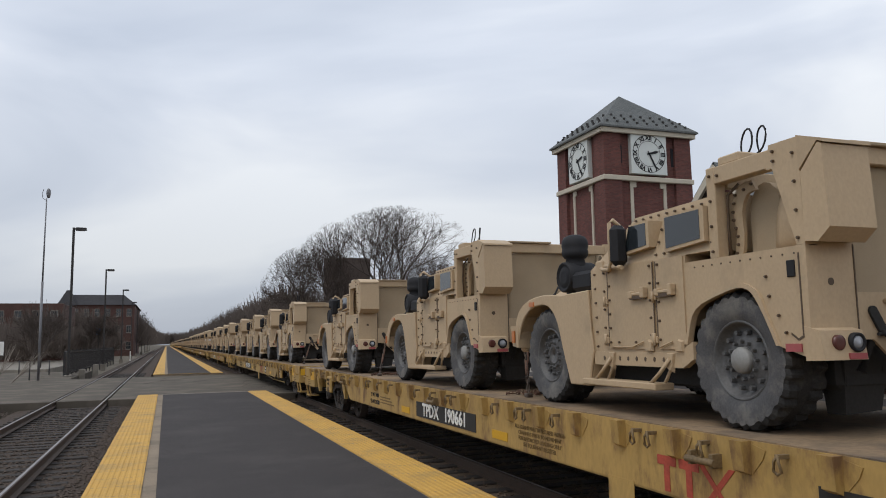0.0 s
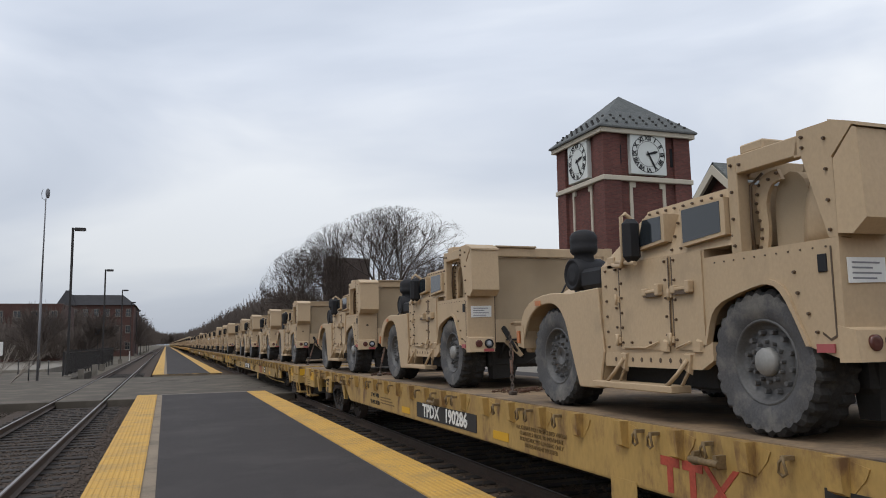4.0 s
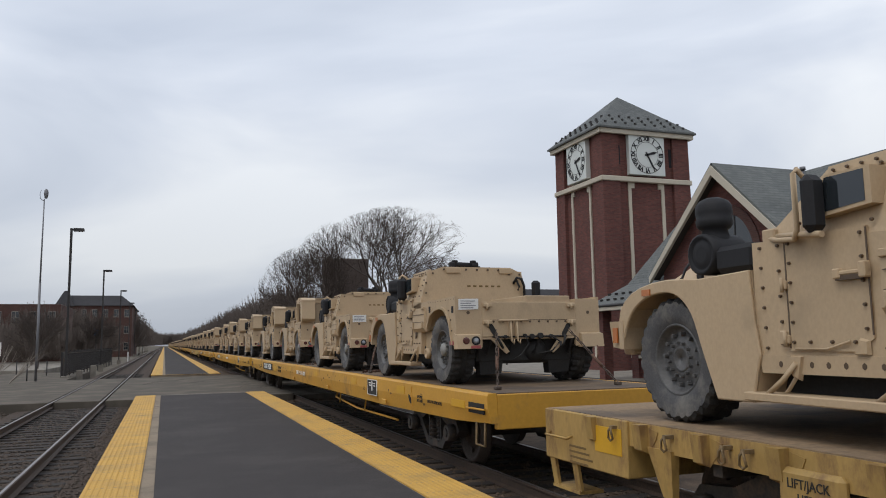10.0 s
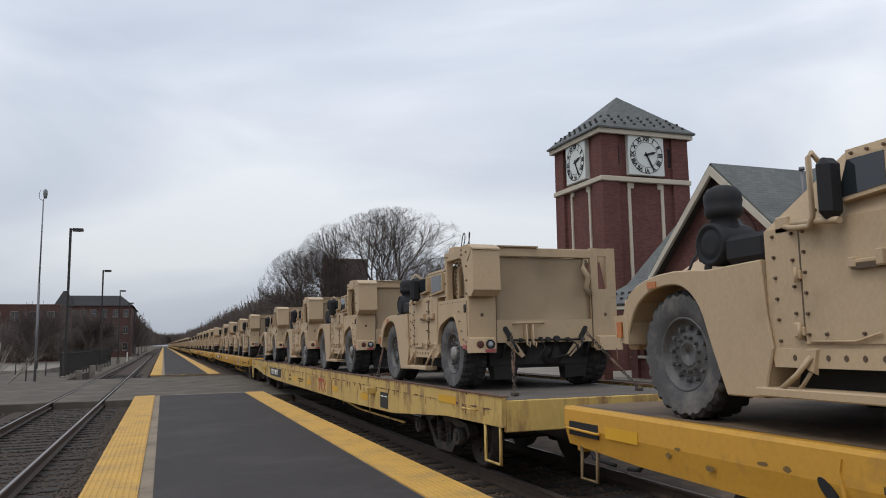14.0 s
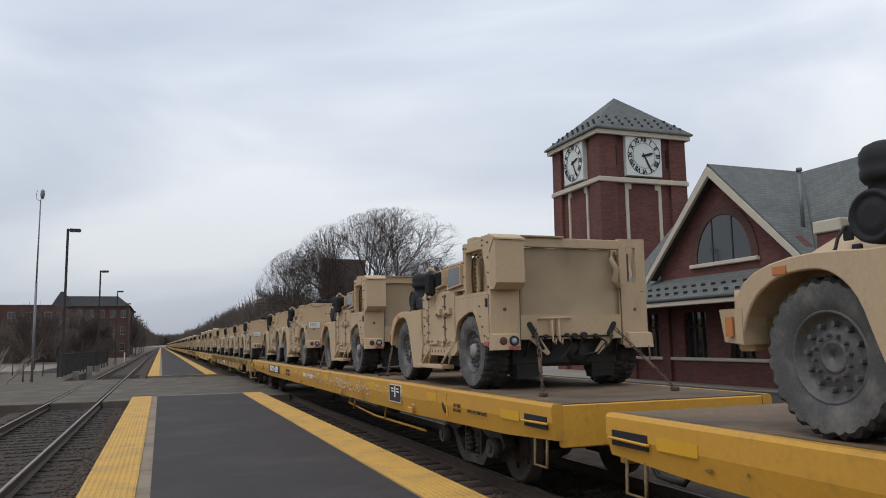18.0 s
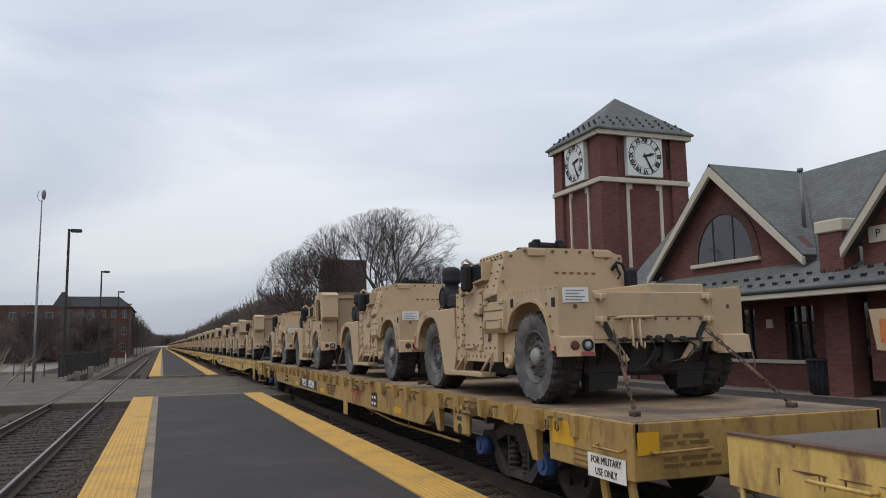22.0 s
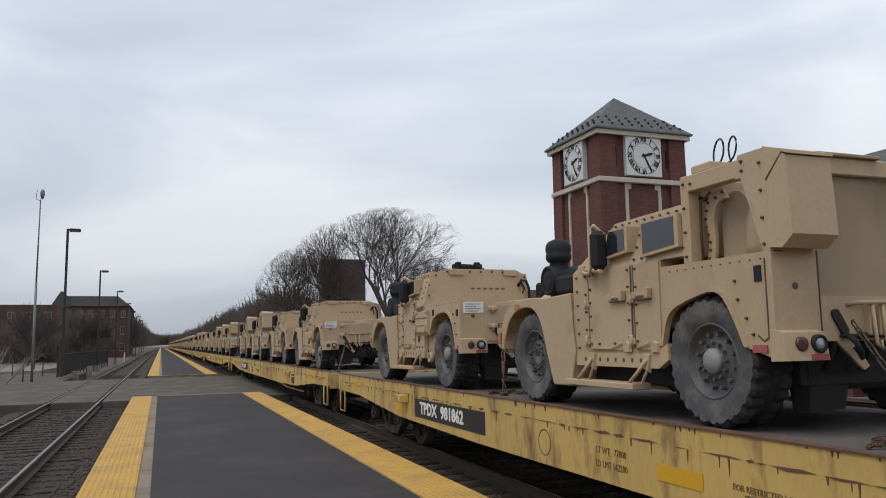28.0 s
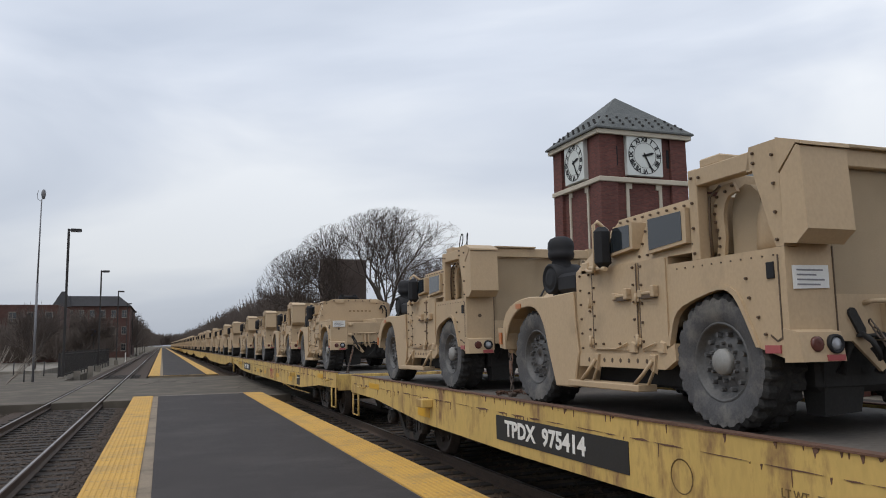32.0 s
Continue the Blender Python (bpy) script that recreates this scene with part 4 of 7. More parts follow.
bare_tree("bare_tree", "slim leafless tree beside the lot", -9.67, 70, 5.75, 22, 0.5, 4, 0.08, 0.014)
bare_tree("bare_tree", "small leafless tree before the brick building", -12.2, 84, 5.86, 23, 0.55, 5, 0.09, 0.016)
bare_tree("bare_tree", "small leafless tree behind the fence", -8.4, 92, 6.3, 24, 0.55, 5, 0.09, 0.016)


def scrub(name, label, spots, seed):
    """A belt of far leafless woods: many fine stems and twigs in one sheet."""
    rnd = random.Random(seed)
    V, F = [], []
    for x, y, h in spots:
        for _ in range(200 if y < 260 else 90):
            a, up = rnd.uniform(0, 6.283), rnd.uniform(0.05, 1.0)
            reach = math.sqrt(1 - up * up * 0.9) * h * 0.46 * rnd.uniform(0.6, 1.0)
            e = Vector((x + reach * math.cos(a), y + reach * math.sin(a), h * (0.25 + 0.75 * up) * rnd.uniform(0.86, 1.0)))
            o = Vector((x + 0.62 * reach * math.cos(a) + rnd.gauss(0, 0.15), y + 0.62 * reach * math.sin(a), e.z * rnd.uniform(0.45, 0.85)))
            w = rnd.uniform(0.012, 0.04) * (0.7 + y / 160)
            k = len(V)
            V.extend(((o.x - w, o.y, o.z), (o.x + w, o.y, o.z), (e.x + w * 0.4, e.y, e.z), (e.x - w * 0.4, e.y, e.z - w), ((o.x + e.x) / 2, (o.y + e.y) / 2 + w, (o.z + e.z) / 2)))
            F.extend(((k, k + 1, k + 2, k + 3), (k, k + 4, k + 3), (k + 1, k + 2, k + 4)))
    me = bpy.data.meshes.new(name)
    me.from_pydata(V, [], F)
    me.materials.append(SCRUB)
    ob = tagged(new(name, me), label, "woods", kind="stuff")
    ob.location.z = -0.4
    return ob


rnd = random.Random(31)
spots = []
y = 98.0
while y < 900:
    for _ in range(3):
        spots.append((13.5 + y * 0.005 + rnd.uniform(0, 3 + y * 0.02), y + rnd.uniform(-3, 3), 9.4 + y * 0.006 + rnd.uniform(-0.8, 0.9)))
    y *= 1.018
    y += 1.0
scrub("tree_line_station_side", "distant belt of bare brown trees beside the tracks", spots, 32)
spots = []
y = 182.0
while y < 900:
    for _ in range(3):
        spots.append((-8.2 + y * 0.0045 - rnd.uniform(0, 4 + y * 0.02), y + rnd.uniform(-3, 3), 9.4 + y * 0.006 + rnd.uniform(-1.0, 1.0)))
    y *= 1.018
    y += 1.0
for _ in range(16):
    spots.append((rnd.uniform(-11.0, -8.2), rnd.uniform(92, 128), rnd.uniform(3.0, 4.6)))
for _ in range(20):
    spots.append((rnd.uniform(-24, -9), rnd.uniform(92, 108), rnd.uniform(2.4, 5.6)))
for _ in range(22):
    spots.append((rnd.uniform(-20, -8.5), rnd.uniform(132, 165), rnd.uniform(5.0, 9.5)))
for _ in range(28):
    spots.append((rnd.uniform(-25, -9.5), rnd.uniform(84, 106), rnd.uniform(3.6, 6.0)))
for _ in range(6):
    spots.append((rnd.uniform(-19, -12), rnd.uniform(98, 108), rnd.uniform(6.0, 8.2)))
scrub("tree_line_lot_side", "distant belt of bare brown trees along the left track", spots, 33)
spots = [(rnd.uniform(-600, 600), 1200 + rnd.uniform(0, 60), 20 + rnd.uniform(-3, 3)) for _ in range(260)]
spots += [(rnd.uniform(30, 120), rnd.uniform(120, 200), 9 + rnd.uniform(-2, 2)) for _ in range(60)]
spots += [(rnd.uniform(-30, 60), 900 + rnd.uniform(0, 60), 16 + rnd.uniform(-2, 2)) for _ in range(110)]
scrub("far_woods", "far bare woods along the horizon", spots, 34)


# ---- the carried trucks ----
MESHES = {}


def shared(key, maker, material):
    """One mesh for many alike parts."""
    if key not in MESHES:
        b = maker()
        bmesh.ops.recalc_face_normals(b, faces=b.faces[:])
        me = bpy.data.meshes.new(key)
        b.to_mesh(me)
        b.free()
        me.materials.append(material)
        if material is RUBBER:
            me.materials.append(TREAD)
        MESHES[key] = me
    return MESHES[key]


def sub(name, me, parent, m=None, label=""):
    ob = new(name, me)
    ob.parent = parent
    if m is not None:
        ob.matrix_local = m
    if label:
        tagged(ob, label)
    return ob


def tyre_bm(lugs=28, step=4):
    """Carcass with chunky staggered tread blocks reaching over the shoulders, in one skin."""
    b = BM()
    prof = [(0.150, 0.292, 0), (0.176, 0.335, 0), (0.187, 0.395, 0), (0.186, 0.440, 0.002), (0.182, 0.466, 0.016), (0.160, 0.490, 0.025), (0.095, 0.495, 0.025), (0.050, 0.495, 0.024), (0.040, 0.494, 0.0), (0.004, 0.494, 0.0)]
    prof = [(-x, r, l, -1) for x, r, l in prof] + [(x, r, l, 1) for x, r, l in prof[::-1]]
    n = lugs * step if lugs else 18
    rings = []
    for x, r, l, s in prof:
        ring = []
        for i in range(n):
            j = i if s < 0 else i + step // 2
            up = l if lugs and (j % step) < step - 2 + (1 if (j // step) % 2 else 0) else 0
            if lugs and abs(x) < 0.06 and 0.03 < abs(x) and (j // step) % 2:
                up *= 0.3
            q = 2 * math.pi * (i + (0.0 if not lugs else (0.30 if (j % step) == 0 and up else 0.0))) / n
            out = x * (1.03 if up and 0.17 < abs(x) < 0.185 else 1.0)
            ring.append(b.verts.new((out, (r + up) * math.cos(q), (r + up) * math.sin(q))))
        rings.append(ring)
    for k, (p, q) in enumerate(zip(rings, rings[1:])):
        for i in range(n):
            f = b.faces.new((p[i], p[(i + 1) % n], q[(i + 1) % n], q[i]))
            f.smooth = k < 3 or k > len(rings) - 5
            f.material_index = 1 if 4 <= k <= len(rings) - 6 else 0
    return b


def rim_bm(seg=24):
    """Dished steel rim with its two rings of nuts."""
    b = BM()
    lathe(b, [(-0.152, 0.305), (-0.165, 0.292), (-0.150, 0.280), (-0.110, 0.270), (-0.085, 0.235), (-0.092, 0.19), (-0.115, 0.15), (-0.115, 0.02), (0.12, 0.02), (0.12, 0.305)], seg, cap=False)
    for i in range(12):
        a = 2 * math.pi * i / 12
        c, s = math.cos(a), math.sin(a)
        cyl(b, (-0.085, 0.212 * c, 0.212 * s), (-0.132, 0.212 * c, 0.212 * s), 0.021, 0.018, 6, False)
        c, s = math.cos(a + 0.26), math.sin(a + 0.26)
        cyl(b, (-0.11, 0.140 * c, 0.140 * s), (-0.150, 0.140 * c, 0.140 * s), 0.016, 0.013, 6, False)
    return b


def hub_bm():
    b = BM()
    lathe(b, [(-0.08, 0.104), (-0.150, 0.100), (-0.168, 0.090), (-0.172, 0.01)], 16)
    return b


def front_hub_bm(b):
    lathe(b, [(-0.08, 0.115), (-0.118, 0.110), (-0.122, 0.085), (-0.105, 0.075), (-0.105, 0.01)], 16)
    return b


def bolts_bm(spots, nx=-1):
    b = BM()
    for x, y, z in spots:
        cyl(b, (x, y, z), (x + nx * 0.018, y, z), 0.0125, 0.010, 6, False)
    return b


def line(p, q, n):
    return [tuple(p[i] + (q[i] - p[i]) * k / (n - 1) for i in range(3)) for k in range(n)]


def truck_wheels(root, wb, far):
    for y in (0.0, -wb):
        for s in (-1, 1):
            m = Matrix.Translation((s * 1.0, y, 0.52)) @ (Matrix.Identity(4) if s < 0 else Matrix.Rotation(math.pi, 4, "Z"))
            m = m @ Matrix.Rotation(0.4 * s + y, 4, "X")
            if far:
                w = sub("wheel", shared("tyre_far", lambda: tyre_bm(0), RUBBER), root, m)
            else:
                w = sub("wheel", shared("tyre", tyre_bm, RUBBER), root, m)
                if s < 0:
                    sub("rim", shared("rim", rim_bm, RIM) if y < -1 else shared("rim_front", lambda: front_hub_bm(rim_bm()), RIM), w)
                    if y < -1:
                        sub("hub_cap", shared("hub_cap", hub_bm, HUB), w, None, "pale dusty hub cap")


FRONT_ARCH = [(-0.57, 0.23), (-0.42, 0.60), (-0.31, 0.88), (-0.16, 1.03), (0.02, 1.08), (0.30, 1.05), (0.52, 0.93), (0.64, 0.75), (0.68, 0.60)]
WING_TOP = [(0.74, 0.60), (0.75, 0.84), (0.64, 1.04), (0.38, 1.15), (0.0, 1.19), (-0.42, 1.165)]


def truck_front(root, far):
    """Bonnet, wings, bumper, lamps, air intake and mirrors, the same on both kinds."""
    b = BM()
    hull(b, [(-0.90, -1.0, 0.80), (0.90, -1.0, 0.80), (0.86, 0.72, 0.80), (-0.86, 0.72, 0.80)], [(-0.94, -1.0, 1.20), (0.94, -1.0, 1.20), (0.90, 0.74, 1.08), (-0.90, 0.74, 1.08)])
    hull(b, [(-0.94, -1.0, 1.195), (0.94, -1.0, 1.195), (0.92, 0.05, 1.195), (-0.92, 0.05, 1.195)], [(-0.72, -1.0, 1.46), (0.72, -1.0, 1.46), (0.70, 0.02, 1.44), (-0.70, 0.02, 1.44)])
    hull(b, [(-0.92, 0.05, 1.10), (0.92, 0.05, 1.10), (0.92, 0.05, 1.195), (0.70, 0.02, 1.44), (-0.70, 0.02, 1.44), (-0.92, 0.05, 1.195)], [(-0.90, 0.74, 1.00), (0.90, 0.74, 1.00), (0.90, 0.74, 1.08), (0.64, 0.66, 1.22), (-0.64, 0.66, 1.22), (-0.90, 0.74, 1.08)])
    bonnet = part("bonnet", b, TAN, root)
    if not far:
        b = BM()
        for z, y in ((1.33, -0.02), (1.20, -0.08)):
            box(b, -0.965, -0.93, y - 0.05, y + 0.02, z - 0.06, z + 0.04, 0.008)
        tube(b, [(-0.97, -0.03, 1.36), (-1.06, -0.05, 1.28), (-1.12, -0.08, 1.20), (-1.22, -0.06, 1.12)], 0.012, 5)
        part("bonnet_latch", b, BLACK, bonnet, "black rubber bonnet latch")
    for s in (-1, 1):
        b = BM()
        x0, x1 = sorted((s * 1.235, s * 1.205))
        prism(b, flowing(WING_TOP, 2) + [(-0.98, 1.185), (-1.01, 0.80), (-1.05, 0.57), (-0.95, 0.23)] + flowing(FRONT_ARCH, 3), x0, x1)
        bmesh.ops.recalc_face_normals(b, faces=b.faces[:])
        bmesh.ops.bevel(b, geom=[e for e in b.edges if abs(e.verts[0].co.x - e.verts[1].co.x) < 0.01], offset=0.010, segments=1, affect="EDGES")
        x0, x1 = sorted((s * 1.206, s * 0.84))
        # the top of the wing, falling from the bonnet, and the box behind the wheel
        top = flowing(WING_TOP, 2)
        prism(b, top + [(-0.42, 1.06), (-0.16, 1.09), (0.02, 1.12), (0.30, 1.09), (0.56, 0.96), (0.68, 0.76), (0.71, 0.60)], x0, x1)
        prism(b, [(-0.42, 1.165), (-0.98, 1.185), (-1.01, 0.80), (-1.05, 0.57), (-0.95, 0.23), (-0.66, 0.23), (-0.60, 0.60), (-0.48, 1.0)], x0, x1)
        wing = part("wing", b, TAN, root)
        if s < 0 and not far:
            b = BM()
            box(b, -1.246, -1.23, 0.22, 0.34, 1.07, 1.125)
            part("side_marker", b, AMBER, wing, "small amber marker lamp")
    b = BM()
    box(b, -1.12, 1.12, 0.70, 0.86, 0.55, 0.78, 0.02)
    box(b, 1.00, 1.22, 0.66, 0.90, 0.58, 0.86, 0.025)
    part("bumper", b, TAN, root)
    b = BM()
    hull(b, [(-1.24, 0.66, 0.60), (-1.02, 0.66, 0.60), (-1.02, 0.90, 0.62), (-1.20, 0.90, 0.62)], [(-1.24, 0.66, 0.86), (-1.02, 0.66, 0.86), (-1.02, 0.92, 0.86), (-1.22, 0.92, 0.86)])
    cyl(b, (-1.12, 0.80, 0.85), (-1.12, 0.80, 1.00), 0.045, 0.04, 8)
    fl = part("front_lamp", b, TAN, root)
    if not far:
        b = BM()
        box(b, -1.247, -1.232, 0.76, 0.83, 0.66, 0.80)
        part("lens", b, AMBER, fl, "amber lens")
    # air cleaner drum on the wing and its hooded chimney
    b = BM()
    lathe(b, [(-1.19, 0.05), (-1.195, 0.09), (-1.18, 0.11), (-1.18, 0.13), (-1.20, 0.145), (-1.19, 0.165), (-1.10, 0.168), (-0.86, 0.165), (-0.82, 0.14)], 18, (0, -0.42, 1.36), "x")
    lathe(b, [(1.40, 0.13), (1.50, 0.115), (1.56, 0.100), (1.575, 0.125), (1.60, 0.142), (1.645, 0.146), (1.66, 0.138), (1.70, 0.146), (1.76, 0.142), (1.80, 0.115), (1.825, 0.06), (1.83, 0.01)], 16, (-1.04, -0.42, 0), "z")
    box(b, -1.18, -0.80, -0.98, -0.55, 1.19, 1.40, 0.04)
    part("air_intake", b, BLACK, root, "black drum air intake with domed hood")
    for s in (-1, 1):
        b = BM()
        box(b, s * 1.30 - 0.085, s * 1.30 + 0.085, -1.73, -1.62, 1.36, 1.74, 0.045)
        mi = part("mirror", b, BLACK, root, "black wing mirror")
        if not far and s < 0:
            b = BM()
            tube(b, [(-1.16, -1.12, 1.40), (-1.24, -1.30, 1.36), (-1.30, -1.50, 1.34), (-1.30, -1.53, 1.40), (-1.30, -1.53, 1.78), (-1.24, -1.50, 1.82), (-1.10, -1.46, 1.74)], 0.019, 6)
            tube(b, [(-1.17, -1.22, 1.40), (-1.30, -1.60, 1.36), (-1.33, -1.76, 1.34)], 0.022, 6)
            box(b, -1.20, -1.13, -1.22, -1.10, 1.34, 1.46, 0.01)
            part("mirror_arm", b, TAN, mi)


def truck_side_windows(cab, spans, far):
    for i, (a, e) in enumerate(spans):
        z0, z1 = (1.46, 1.73) if i == 0 else (1.42, 1.735)
        sl = 0.10 if i == 0 else 0.0
        ring = [(a, z0), (e, z0 + 0.035), (e, z1), (a - sl, z1)]
        b = BM()
        hull(b, [(-1.04, y, z) for y, z in ring], [(-1.235, y, z) for y, z in ring])
        w = part("window", b, TAN, cab, "thick tan window frame")
        cy, cz = (a + e) / 2, (z0 + z1) / 2
        rin = [(cy + (y - cy) * 0.86 + 0.015, cz + (z - cz) * 0.84 + 0.006) for y, z in ring]
        b = BM()
        hull(b, [(-1.10, y, z) for y, z in rin], [(-1.2385, y, z) for y, z in rin])
        part("pane", b, GLASS, w, "dark blue-grey pane")
        if far:
            break


def truck_rear_lamps(root, yr, far):
    for s in (-1, 1):
        b = BM()
        x0, x1 = sorted((s * 1.21, s * 0.84))
        hull(b, [(x0, yr + 0.05, 0.53), (x1, yr + 0.05, 0.53), (x1, yr + 0.05, 0.76), (x0, yr + 0.05, 0.76)], [(x0, yr - 0.11, 0.535), (x1, yr - 0.11, 0.535), (x1, yr - 0.08, 0.73), (x0, yr - 0.08, 0.73)])
        lb = part("rear_lamp", b, TAN, root, "tan rear lamp housing")
        if far or s > 0:
            continue
        b = BM()
        lathe(b, [(yr - 0.08, 0.052), (yr - 0.108, 0.051), (yr - 0.113, 0.040), (yr - 0.108, 0.01)], 14, (s * 1.075, 0, 0.650), "y")
        part("lens", b, RED_LENS, lb, "dull red lens")
        b = BM()
        lathe(b, [(yr - 0.08, 0.064), (yr - 0.122, 0.064), (yr - 0.122, 0.050), (yr - 0.105, 0.044), (yr - 0.112, 0.01)], 16, (s * 0.925, 0, 0.650), "y")
        part("lens_bezel", b, BLACK, lb, "round black bezel")
        b = BM()
        lathe(b, [(yr - 0.10, 0.046), (yr - 0.116, 0.043), (yr - 0.124, 0.026), (yr - 0.127, 0.0)], 14, (s * 0.925, 0, 0.650), "y")
        part("clear_lens", b, LAMP_GL, lb, "clear round reversing lens")
        b = box(BM(), s * 0.93 - 0.075, s * 0.93 + 0.075, yr - 0.118, yr - 0.105, 0.54, 0.58)
        if s < 0:
            box(b, -1.214, -1.202, yr + 0.08, yr + 0.22, 0.59, 0.645)
        part("reflector", b, REFLECT, lb, "red reflector")


def truck_rear_gear(root, yr):
    """Slotted tail plate, lifting bracket, black axle and hoses under the tail."""
    b = BM()
    box(b, -0.79, 0.79, yr + 0.008, yr + 0.05, 0.665, 0.99)
    for s in (-1, 1):
        prism(b, [(s * 0.68, 0.70), (s * 0.50, 0.70), (s * 0.34, 0.48), (s * 0.39, 0.45)], yr + 0.01, yr + 0.035, "y")
    tube(b, [(-0.52, yr + 0.02, 0.925), (-0.50, yr - 0.055, 0.94), (-0.06, yr - 0.055, 0.945), (-0.04, yr + 0.02, 0.94)], 0.018, 6)
    for x in (-0.34, -0.24):
        tube(b, [(x, yr - 0.05, 0.94), (x, yr - 0.07, 0.64), (x + 0.03, yr - 0.09, 0.60), (x + 0.05, yr - 0.06, 0.66)], 0.015, 6)
        box(b, x - 0.022, x + 0.022, yr - 0.045, yr + 0.02, 0.70, 0.93, 0.008)
    part("tow_bracket", b, TAN, root, "tan tail plate with its lifting bracket")
    b = BM()
    for x, z, r in ((-0.42, 0.70, 0.030), (0.02, 0.70, 0.045), (0.16, 0.71, 0.050), (0.34, 0.70, 0.035), (-0.10, 0.715, 0.030)):
        cyl(b, (x, yr + 0.02, z), (x, yr - 0.05, z), r, r * 0.85, seg=10)
    tube(b, [(-0.62, yr - 0.012, 0.70), (0.62, yr - 0.012, 0.70)], 0.014, 5)
    for s in (-1, 1):
        q = []
        for cx, cz, k in ((s * 0.645, 0.86, 0), (s * 0.57, 0.735, 1)):
            a0 = math.atan2(0.15, s * 0.09) - math.pi / 2 + (math.pi if k else 0)
            q += [(cx + 0.036 * math.cos(a0 + math.pi * i / 5), cz + 0.036 * math.sin(a0 + math.pi * i / 5)) for i in range(6)]
        prism(b, q, yr - 0.012, yr + 0.01, "y")
        tube(b, [(s * 0.58, yr - 0.01, 0.72), (s * 0.55, yr - 0.07, 0.66), (s * 0.52, yr - 0.09, 0.58), (s * 0.48, yr - 0.06, 0.54), (s * 0.50, yr - 0.02, 0.62)], 0.020, 6)
    tube(b, [(0.34, yr - 0.05, 0.70), (0.44, yr - 0.12, 0.62), (0.30, yr - 0.12, 0.48), (0.10, yr - 0.05, 0.44)], 0.015, 6)
    tube(b, [(-0.10, yr - 0.05, 0.71), (-0.08, yr - 0.11, 0.60), (-0.18, yr - 0.08, 0.44), (-0.30, yr - 0.02, 0.36)], 0.012, 6)
    part("hitch", b, UNDER, root, "black hitch, slots, shackles and air lines")


def truck_step(root, y1, far):
    b = BM()
    box(b, -1.30, -1.10, y1, -0.93, 0.25, 0.31, 0.008)
    if not far:
        for y in (-1.26, y1 - 0.02):
            tube(b, [(-1.24, y - 0.12, 0.52), (-1.27, y - 0.02, 0.40), (-1.27, y + 0.14, 0.29)], 0.019, 6)
            tube(b, [(-1.21, y - 0.10, 0.44), (-1.18, y + 0.02, 0.33), (-1.16, y + 0.10, 0.28)], 0.015, 6)
            hull(b, [(-1.20, y - 0.17, 0.57), (-1.20, y - 0.06, 0.57), (-1.20, y - 0.06, 0.42), (-1.20, y - 0.13, 0.40)], [(-1.235, y - 0.16, 0.56), (-1.235, y - 0.07, 0.56), (-1.235, y - 0.075, 0.44), (-1.235, y - 0.125, 0.42)])
    part("side_step", b, TAN, root)


